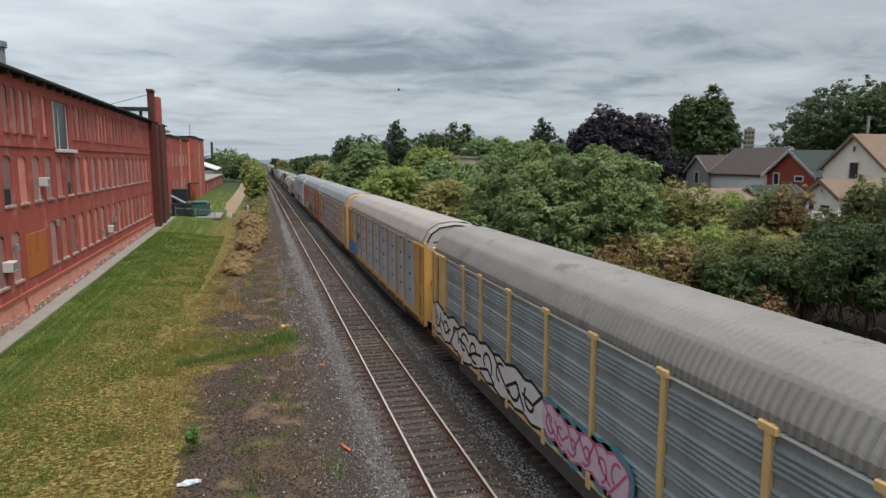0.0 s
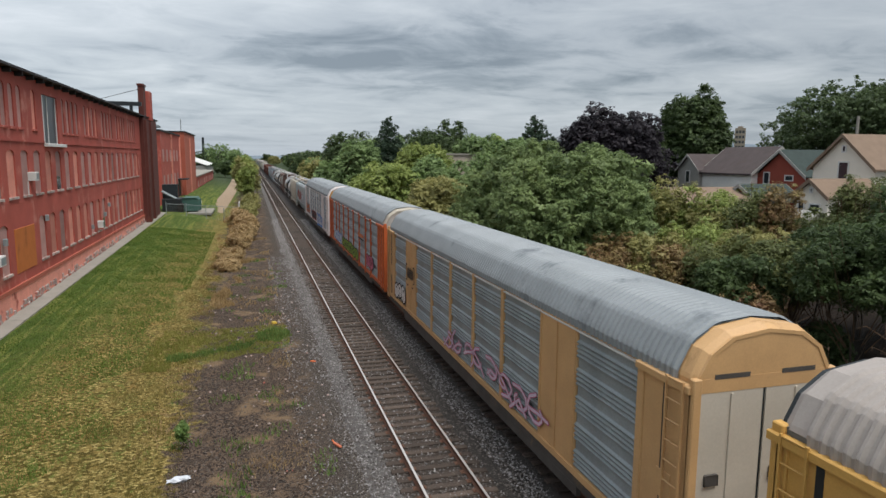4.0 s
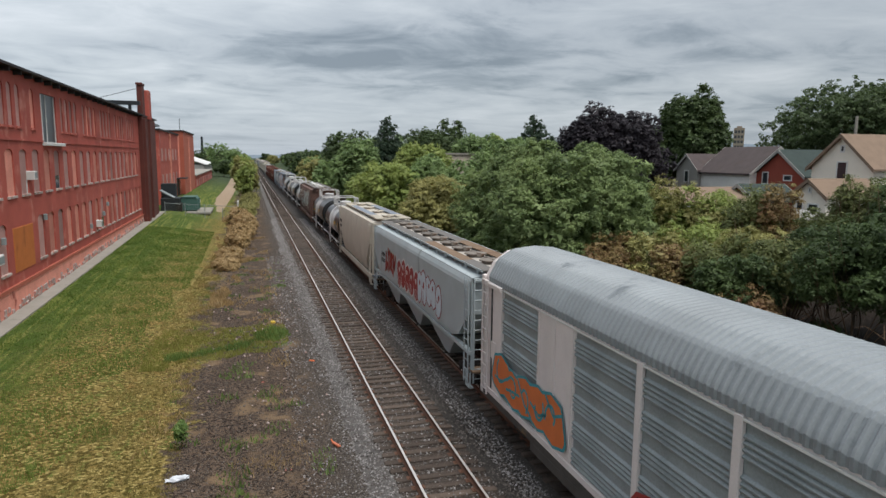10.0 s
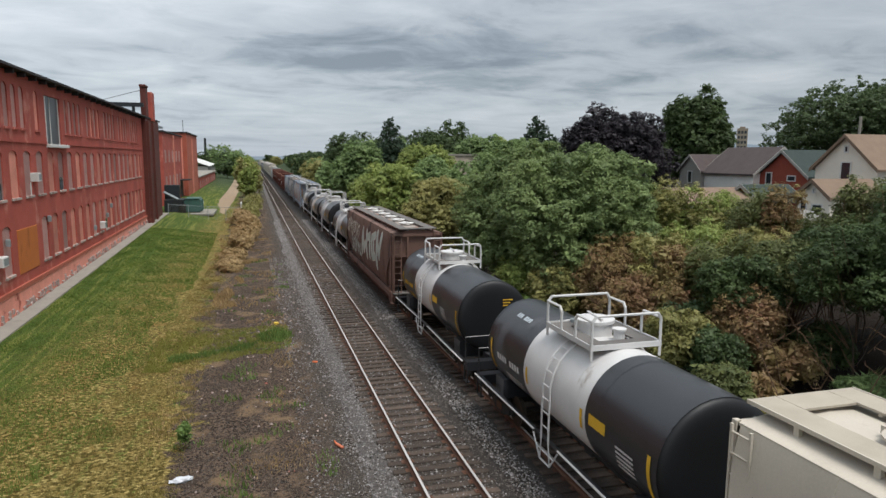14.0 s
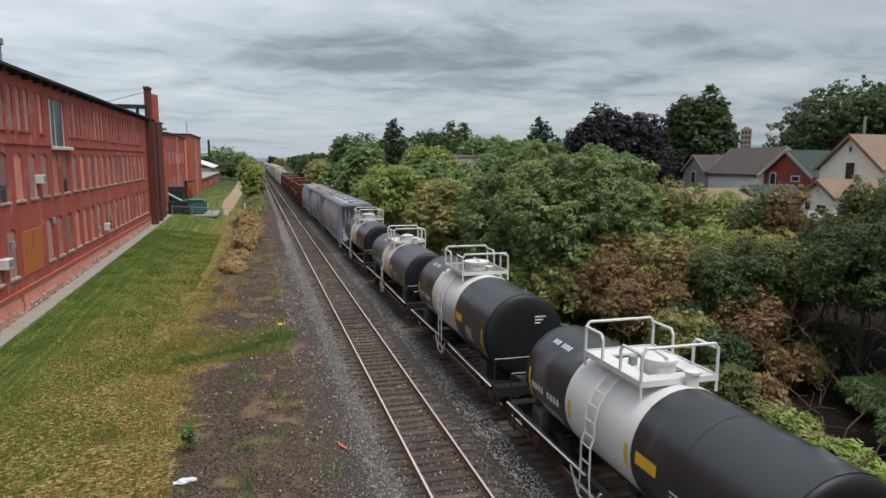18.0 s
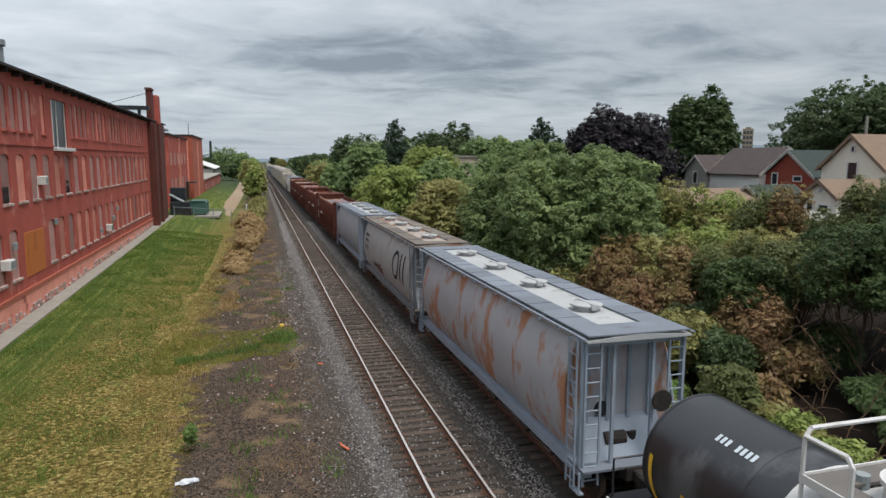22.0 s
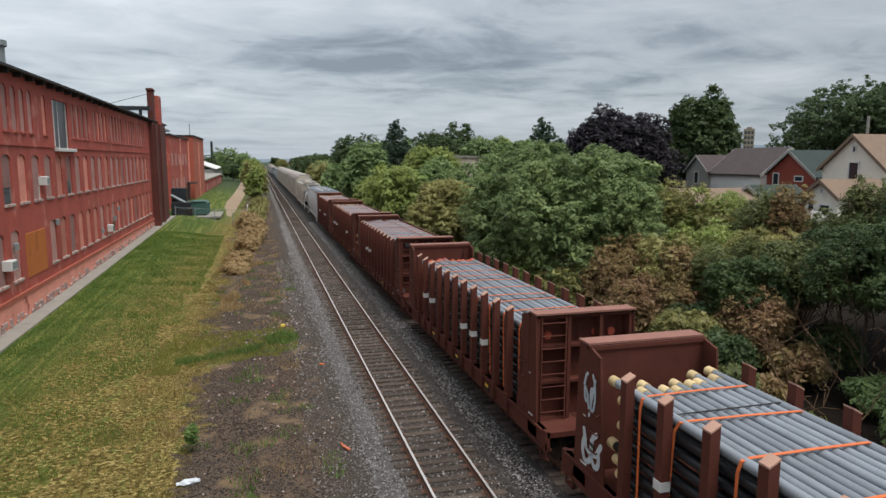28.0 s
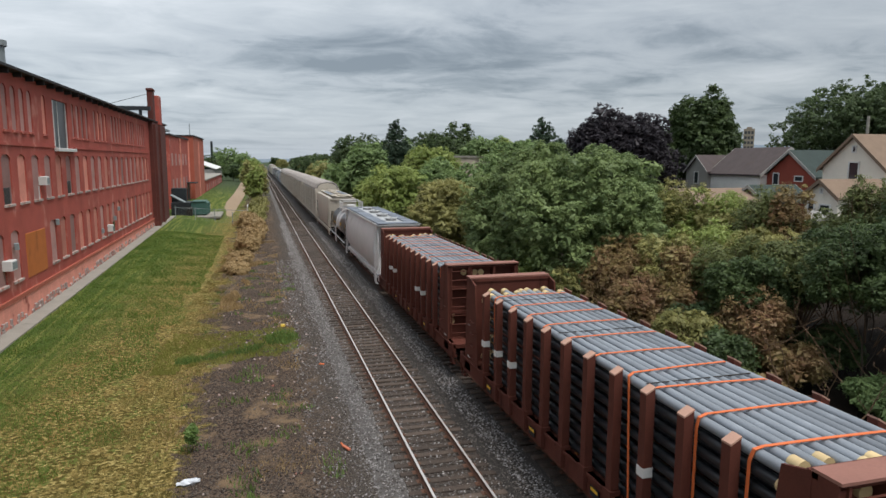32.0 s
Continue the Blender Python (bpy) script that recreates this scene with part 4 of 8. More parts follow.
def flat_mat(name, h, rough=0.7):
    m = stuff_mat(name, hexc(h), rough, 0, 0.12, 3, 40, 0)
    return m


INK = {k: flat_mat("spray_paint_" + k, h) for k, h in dict(black="1d1d1f", white="c9c7c4", pink="b5607a", blue="2f63b0", red="8e2f2c", green="7d9a3c", teal="3f8a93", brown="5d2f26", pale="b9c2c8", orange="c46a38", lilac="c3aebd", cream="d8cfc0", yellow="d2a52e", skyblue="4f8fd6", aqua="b9c2ba").items()}


def ribbon(s, pts, w, xf, off):
    """A painted stroke on a side: pts (y, z), half-width w, lying off metres before the surface xf(z)."""
    fine = []
    for (ya, za), (yb, zb) in zip(pts, pts[1:]):
        m = max(1, round(abs(zb - za) / 0.12))
        fine += [(ya + (yb - ya) * q / m, za + (zb - za) * q / m) for q in range(m)]
    fine.append(pts[-1])
    for (ya, za), (yb, zb) in zip(fine, fine[1:]):
        d = math.hypot(yb - ya, zb - za) or 1
        ny, nz = -(zb - za) / d * w, (yb - ya) / d * w
        q = [(ya + ny, za + nz), (yb + ny, zb + nz), (yb - ny, zb - nz), (ya - ny, za - nz)]
        s.add([(xf(z) - off, y, z) for y, z in q], [(0, 1, 2, 3)])
    for y, z in pts:
        ring = [(y + w * math.cos(a * math.pi / 4), z + w * math.sin(a * math.pi / 4)) for a in range(8)]
        s.add([(xf(zz) - off - 0.001, yy, zz) for yy, zz in ring], [tuple(range(8))])


def curl(rng, y, z, w, h, turns=1.0):
    """A looping stroke inside a box."""
    a0, pts = rng.uniform(0, 6.28), []
    for q in range(9):
        a = a0 + turns * 6.28 * q / 8
        r = 0.35 + 0.65 * q / 8
        pts.append((y + 0.5 * w * r * math.cos(a), z + 0.5 * h * r * math.sin(a)))
    return pts


def blob(s, y, z, w, h, xf, off, rng, wob=0.08, lean=0.0, power=2.6):
    """A filled, slightly wobbly rounded patch on a side, in level strips that follow the surface."""
    rows = max(4, int(h / 0.14))
    ph = [rng.uniform(0, 6.28) for _ in range(2)]
    prev = None
    for k in range(rows + 1):
        q = -1 + 2 * k / rows
        half = 0.5 * w * (max(0.0, 1 - abs(q) ** power)) ** (1 / power)
        l = half * (1 + wob * math.sin(3 * q + ph[0])) + 0.01
        r = half * (1 + wob * math.sin(4 * q + ph[1])) + 0.01
        zz = z + 0.5 * h * q
        cur = ((y - l + lean * q * h * 0.5, zz), (y + r + lean * q * h * 0.5, zz))
        if prev:
            s.add([(xf(c[1]) - off, c[0], c[1]) for c in (prev[0], prev[1], cur[1], cur[0])], [(0, 1, 2, 3)])
        prev = cur


STROKES = (((0, 0, 0.1, 1), (0.1, 0.9, 0.55, 0.35), (0.55, 0.35, 0.95, 1)), ((0, 1, 0.35, 0.1), (0.35, 0.1, 0.5, 0.9), (0.5, 0.9, 0.95, 0.6)), ((0.1, 0, 0.1, 1), (0.1, 0.75, 0.9, 0.95), (0.9, 0.95, 0.8, 0.1)), ((0.9, 0.9, 0.1, 0.75), (0.1, 0.75, 0.2, 0.1), (0.2, 0.1, 0.9, 0.2), (0.6, 0.2, 0.6, 0.6)))


def graffiti(car, y0, y1, z0, z1, n, edge, fill, seed, xf, w=0.13, label="", glow=None, style="bubble"):
    """Spray paint in unreadable forms: bubble shapes, one filled mass with line work, straight block strokes, or thin swirls."""
    rng = random.Random(seed)
    a, b, c, d = Shape(), Shape(), Shape(), Shape()
    cell = (y1 - y0) / n
    zm, h = (z0 + z1) / 2, z1 - z0
    for k in range(n):
        yc = y0 + (k + 0.5) * cell + rng.uniform(-0.06, 0.06) * cell
        hh = h * rng.uniform(0.78, 1.05)
        zc = zm + rng.uniform(-0.07, 0.07) * h
        if style == "block":
            form = STROKES[(n - 1 - k + seed) % 4]
            flip = rng.random() < 0.5
            for ya, za, yb, zb in form:
                if flip:
                    za, zb = 1 - za, 1 - zb
                p = [(yc + cell * 0.42 - ya * cell * 0.84, zc - hh / 2 + za * hh), (yc + cell * 0.42 - yb * cell * 0.84, zc - hh / 2 + zb * hh)]
                ribbon(a, p, w * 1.22, xf, 0.010)
                ribbon(b, p, w, xf, 0.015)
        elif style == "thin":
            for st in (curl(rng, yc, zc, cell * 1.25, hh, rng.choice((0.7, 0.85, 1.1, -0.8, -1.0))), [(yc - cell * rng.uniform(0.3, 0.6), zc + hh * rng.uniform(-0.55, 0.55)), (yc, zc), (yc + cell * rng.uniform(0.2, 0.6), zc + hh * rng.uniform(-0.6, 0.6))]):
                ribbon(a, st, w * 1.4, xf, 0.010)
                ribbon(b, st, w * 0.85, xf, 0.015)
        else:
            wide = cell * (1.5 if style == "mass" else 0.96)
            lean = rng.uniform(-0.18, 0.18)
            r2 = rng.random()
            if glow:
                blob(c, yc, zc, wide + 4.6 * w, hh + 4.6 * w, xf, 0.006, random.Random(r2), 0.1, lean=lean)
            blob(a, yc, zc, wide + 1.6 * w, hh + 1.6 * w, xf, 0.010 + 0.0004 * k, random.Random(r2), 0.1, lean=lean)
            blob(b, yc, zc, wide, hh, xf, 0.0145 + 0.0004 * k, random.Random(r2), 0.1, lean=lean)
            if style == "mass":
                for st in (curl(rng, yc, zc, cell * 0.9, hh * 0.8, rng.choice((0.5, 0.7, -0.6, -0.9))), [(yc - cell * 0.6, zc + hh * rng.uniform(-0.5, 0.5)), (yc - cell * 0.1, zc + hh * rng.uniform(-0.2, 0.2)), (yc + cell * 0.5, zc + hh * rng.uniform(-0.55, 0.55))]):
                    ribbon(d, st, w * 0.42, xf, 0.022)
            else:
                # counters and slits
                blob(d, yc + rng.uniform(-0.1, 0.1) * cell, zc + hh * rng.uniform(0.08, 0.24), cell * 0.24, hh * 0.2, xf, 0.022, rng, 0.05)
                if rng.random() < 0.7:
                    yy = yc + rng.uniform(-0.12, 0.12) * cell
                    ribbon(d, [(yy, zc - hh * 0.5), (yy + 0.1 * cell, zc - hh * 0.12)], w * 0.4, xf, 0.022)
                if rng.random() < 0.5:
                    ribbon(d, [(yc + cell * 0.3, zc + hh * 0.02), (yc - cell * 0.05, zc - hh * 0.03)], w * 0.35, xf, 0.022)
    if glow:
        part("graffiti_halo", c, INK[glow], car)
    part("graffiti_outline", a, INK[edge], car, label)
    part("graffiti_fill", b, INK[fill], car)
    if d.v:
        part("graffiti_lines", d, INK[edge], car)


def marks(car, rows, ink, xf, name="stencil_marking"):
    """Unreadable stencilled lines as plain bars: (y near, y far, z, height)."""
    s = Shape()
    rows = [(y0, y1, z + h * q / 6, h / 6) for y0, y1, z, h in rows for q in range(6)] if any(r[3] > 0.3 for r in rows) else rows
    for y0, y1, z, h in rows:
        s.add([(xf(z) - 0.012, y0, z), (xf(z) - 0.012, y1, z), (xf(z + h) - 0.012, y1, z + h), (xf(z + h) - 0.012, y0, z + h)], [(0, 1, 2, 3)])
    part(name, s, INK[ink], car)


EAVE, ROOF_TOP = 4.78, 5.72


def roof_mesh(L, material):
    prof = [(1.50, EAVE - 0.16), (1.51, EAVE), (1.47, EAVE + 0.10), (1.26, EAVE + 0.50), (1.18, EAVE + 0.59), (0.80, EAVE + 0.82), (0.66, EAVE + 0.87), (0.0, ROOF_TOP)]
    prof = prof + [(-x, z) for x, z in prof[-2::-1]]
    s, rings = Shape(), []
    pitch = 0.19
    n = int(L / pitch)
    for k in range(n + 1):
        for d, o in ((0.0, 0.0), (0.055, 0.0), (0.095, 0.046), (0.145, 0.046)):
            y = -L / 2 + k * pitch + d
            if y > L / 2:
                break
            rings.append([(x * (1 + o / 1.6), y, z + o * (0.9 if i not in (0, 14) else 0)) for i, (x, z) in enumerate(prof)])
    s.loft(rings, closed=False)
    s.loft([[(x * 0.985, y, z - 0.03) for x, z in prof] for y in (-L / 2, L / 2)], closed=False)
    return s.mesh("roof", material)


def panel_mesh(w, material, style):
    """Side screen: bands of rolled ribs between flat perforated strips, or four stacked sheets of closer ribs."""
    pts = [(-1.455, 1.16)]
    z = 1.16
    groups, flat, ribs, pitch, deep = (5, 0.235, 4, 0.112, 0.062) if style == "banded" else (4, 0.06, 7, 0.111, 0.055)
    for _ in range(groups):
        for _ in range(ribs):
            # each rib has a steep lip and a broad face to the sky
            pts += [(-1.455, z + 0.002), (-1.455 - deep * 0.75, z + 0.006), (-1.455 - deep, z + 0.050), (-1.455 - deep * 0.9, z + 0.062), (-1.455 - deep * 0.1, z + 0.096), (-1.455, z + pitch)]
            z += pitch
        if style != "banded":
            pts += [(-1.43, z + 0.004), (-1.43, z + 0.016), (-1.462, z + 0.02)]
        pts.append((-1.455 if style == "banded" else -1.462, z + flat))
        z += flat
    pts.append((-1.455, 4.56))
    s = Shape().loft([[(x, y, z) for x, z in pts] for y in (-w / 2, w / 2)], closed=False)
    s.box(-1.42, -w / 2, 1.16, -1.40, w / 2, 4.55)
    return s.mesh("side_screen", material)


LATCH = made("screen_latch", Shape().box(-1.53, -0.012, -0.10, -1.44, 0.012, 0.10), M_SCREENDARK)


AR_BODY = 26.4
PANELS, ROOFS, POSTS = {}, {}, {}


def autorack(label, colour, roof, screen=None, bays="plain", top=None, end=None, B=AR_BODY, sheet="banded", cap=None):
    screen = screen or M_STEEL
    car = thing("autorack_wagon", label, "railway wagon", "freight train wagons")
    # frame
    for sx in (-1, 1):
        part("side_sill", Shape().box(sx * 1.56, -B / 2, 0.97, sx * 1.40, B / 2, 1.13), colour, car)
        part("rail_skirt", Shape().box(sx * 1.54, -B / 2, 0.74, sx * 1.40, B / 2, 0.97).box(sx * 1.55, -B / 2 + 4, 0.5, sx * 1.42, B / 2 - 4, 0.74), M_SOOT, car)
        part("top_chord", Shape().box(sx * 1.485, -B / 2, 4.55, sx * 1.40, B / 2, EAVE - 0.02), M_SCREENDARK if bays == "plain" else colour, car)
        part("light_strip", Shape().box(sx * 1.545, -B / 2 + 1.5, 4.535, sx * 1.46, B / 2 - 1.5, 4.575), M_TRIMWHITE, car)
    part("deck", Shape().box(-1.4, -B / 2 + 0.05, 0.8, 1.4, B / 2 - 0.05, 1.1).box(-1.36, -B / 2 + 0.1, 2.3, 1.36, B / 2 - 0.1, 2.36).box(-1.36, -B / 2 + 0.1, 3.5, 1.36, B / 2 - 0.1, 3.56).box(-0.4, -B / 2 + 1, 0.45, 0.4, B / 2 - 1, 0.8), M_DARK, car)
    key = (roof.name, B)
    if key not in ROOFS:
        ROOFS[key] = roof_mesh(B - 0.9, roof)
    part("roof", ROOFS[key], None, car)
    if bays == "plain":
        side = [("screen", 2.45), ("screen", 2.0), ("screen", 2.7), ("screen", 2.75)]
        layout = [("end", 2.0)] + side + [("screen", 2.6)] + side[::-1] + [("end", 2.0)]
    else:
        m = (B - 2 * 6.32) / 5
        layout = [("end", 1.67), ("screen", 2.6), ("solid", 2.05)] + [("screen", m)] * 5 + [("solid", 2.05), ("screen", 2.6), ("end", 1.67)]
    post = POSTS.get((colour.name, bays))
    if not post and bays != "plain":
        post = POSTS[(colour.name, bays)] = made("side_post", Shape().box(-1.55, -0.10, 1.1, -1.46, 0.10, 4.6, 0.012), colour)
    elif not post:
        post = POSTS[(colour.name, bays)] = made("side_post", Shape().box(-1.57, -0.075, 1.1, -1.46, 0.075, 4.6, 0.015).box(-1.60, -0.20, 4.52, -1.44, 0.20, 4.66, 0.02).box(-1.59, -0.10, 0.85, -1.46, 0.10, 1.25, 0.02), colour)
    y = -B / 2
    for k, (what, w) in enumerate(layout):
        yc = y + w / 2
        for sx in (-1, 1):
            turn = pose(0, yc, 0, 0, 0, 0 if sx < 0 else 180)
            if what == "screen":
                pk = (round(w, 3), screen.name, sheet)
                if pk not in PANELS:
                    PANELS[pk] = panel_mesh(w, screen, sheet)
                sc = part("side_screen", PANELS[pk], None, car, at=turn)
                if sx < 0 and sheet != "banded":
                    for zz in (1.98, 2.82, 3.66, 4.46):
                        part("screen_latch", LATCH, None, sc, at=(0, 0, zz))
            else:
                pk = (what, round(w, 3), colour.name)
                if pk not in PANELS:
                    s = Shape().box(-1.52, -w / 2, 1.1, -1.44, w / 2, 4.62, 0.015)
                    if what == "solid":
                        s.box(-1.55, -0.03, 1.2, -1.50, 0.03, 4.5).box(-1.545, -w / 2 + 0.03, 1.2, -1.50, -w / 2 + 0.1, 4.55).box(-1.545, w / 2 - 0.1, 1.2, -1.50, w / 2 - 0.03, 4.55)
                    elif w > 1.2:
                        s.box(-1.535, -0.35, 2.2, -1.50, 0.1, 2.75, 0.01).box(-1.62, -w / 2, 4.50, -1.46, w / 2 + (0.15 if w > 1.8 else 0), 4.64, 0.02).box(-1.56, w / 2 - 0.22, 1.1, -1.48, w / 2, 4.5, 0.02).box(-1.56, -w / 2, 1.1, -1.48, -w / 2 + 0.1, 4.5, 0.02)
                    PANELS[pk] = s.mesh("side_panel", colour)
                part("side_panel", PANELS[pk], None, car, at=turn)
            if k and layout[k - 1][0] == "screen" and what == "screen":
                part("side_post", post, None, car, at=pose(0, y, 0, 0, 0, 0 if sx < 0 else 180))
        y += w
    # ends
    prof = [(1.46, EAVE), (1.43, EAVE + 0.08), (1.22, EAVE + 0.48), (0.78, EAVE + 0.78), (0, EAVE + 0.89), (-0.78, EAVE + 0.78), (-1.22, EAVE + 0.48), (-1.43, EAVE + 0.08), (-1.46, EAVE)]
    for sy in (-1, 1):
        ye = sy * (B / 2)
        zs = EAVE - (0.28 if top else 0.05)
        for xa, xb in ((-1.38, -0.035), (0.035, 1.38)):
            door = part("end_door", Shape().box(xa, ye - 0.10 * sy, 1.05, xb, ye + 0.02 * sy, zs), end or colour, car)
            xm = (xa + xb) / 2
            part("door_fold", Shape().box(xm - 0.03, ye, 1.1, xm + 0.03, ye + 0.045 * sy, zs - 0.04), end or colour, door)
            part("door_latch", Shape().box(xm - 0.5, ye, 2.75, xm - 0.22, ye + 0.06 * sy, 2.97, 0.015), M_SOOT, door)
            part("door_hatch", Shape().box(xm + 0.12, ye, 1.25, xm + 0.5, ye + 0.04 * sy, 2.0, 0.015), end or colour, door)
        part("door_gap", Shape().box(-0.035, ye - 0.08 * sy, 1.05, 0.035, ye - 0.01 * sy, EAVE + 0.8), M_BINBLACK, car)
        if top:
            part("end_band", Shape().box(-1.38, ye - 0.09 * sy, zs, 1.38, ye + 0.025 * sy, EAVE - 0.02), top, car, "painted band above the end doors")
            part("band_lettering", Shape().box(-1.1, ye + 0.025 * sy, EAVE - 0.04, -0.35, ye + 0.03 * sy, EAVE + 0.05).box(0.35, ye + 0.025 * sy, EAVE - 0.04, 1.1, ye + 0.03 * sy, EAVE + 0.05), M_SOOT, car)
        part("end_cap", Shape().loft([[(x * k, yy, EAVE - 0.05 + (z - EAVE) * k2) for x, z in prof] for yy, k, k2 in ((ye - 0.55 * sy, 1.025, 1.08), (ye - 0.16 * sy, 1.025, 1.08), (ye - 0.03 * sy, 0.985, 0.97))]), cap or roof, car, "smooth end cap above the doors")
        part("end_rim", Shape().loft([[(x * q, ye + dy * sy, EAVE - 0.05 + (z - EAVE) * q2) for x, z in prof] for dy, q, q2 in ((-0.03, 0.985, 0.97), (0.035, 0.99, 0.98), (0.035, 0.93, 0.90), (-0.03, 0.93, 0.90))], closed=False), M_BINBLACK if cap is None else cap, car)
        part("end_panel", Shape().loft([[(x * 0.93, yy, EAVE - 0.03 + (z - EAVE) * 0.90) for x, z in prof] for yy in (ye - 0.04 * sy, ye + 0.02 * sy)]), top or end or colour, car)
        for sx in (-1.47, 1.47):
            part("end_post", Shape().box(sx - 0.09, ye - 0.09 - 0.02 * sy, 0.8, sx + 0.09, ye + 0.09 + 0.02 * sy, EAVE, 0.02), colour, car)
        part("ladder", ladder_shape(-1.62, ye - sy * 0.15, ye - sy * 0.62, 0.9, EAVE - 0.1, 0.4), colour, car)
        part("ladder", ladder_shape(1.62, ye - sy * 0.15, ye - sy * 0.62, 0.9, EAVE - 0.1, 0.4), colour, car)
        # thin black strip laid on the panel as the dark of the gap
        part("ladder_slot", Shape().box(-1.526, ye - sy * 0.70, 1.15, -1.51, ye - sy * 0.84, 4.45), M_BINBLACK, car)
        part("cushion_housing", Shape().box(-0.5, ye, 0.6, 0.5, ye + 0.25 * sy, 1.0), M_DARK, car)
        part("end_walkway", Shape().box(-1.3, ye, 1.02, 1.3, ye + 0.32 * sy, 1.06), M_GRATE, car)
    gear(car, B + 1.5, 3.0)
    return car


def flat_side(z):
    return -1.56


def book(car, u0, u1):
    CARS.append((car, (u0 + u1) / 2))
    return car


def hopper_side(style):
    """Half cross-section (x, z) from the sill to the eave."""
    if style == "round":
        return [(1.16, 1.0), (1.32, 1.25), (1.48, 1.7), (1.57, 2.2), (1.60, 2.65), (1.56, 3.15), (1.46, 3.6), (1.31, 4.0), (1.18, 4.24)]
    if style == "teardrop":
        return [(1.30, 1.0), (1.42, 1.3), (1.52, 1.8), (1.57, 2.4), (1.58, 3.0), (1.56, 3.5), (1.50, 4.0), (1.44, 4.28), (1.42, 4.36)]
    return [(1.44, 1.72), (1.50, 1.8), (1.52, 2.0), (1.52, 2.6), (1.52, 3.2), (1.52, 3.7), (1.52, 4.05), (1.48, 4.18), (1.40, 4.34)]


def side_of(style):
    prof = hopper_side(style)

    def f(z):
        for (xa, za), (xb, zb) in zip(prof, prof[1:]):
            if za <= z <= zb:
                return -(xa + (xb - xa) * (z - za) / (zb - za)) - 0.004
        return -(prof[0][0] if z < prof[0][1] else prof[-1][0]) - 0.004
    return f


HATCH = {}


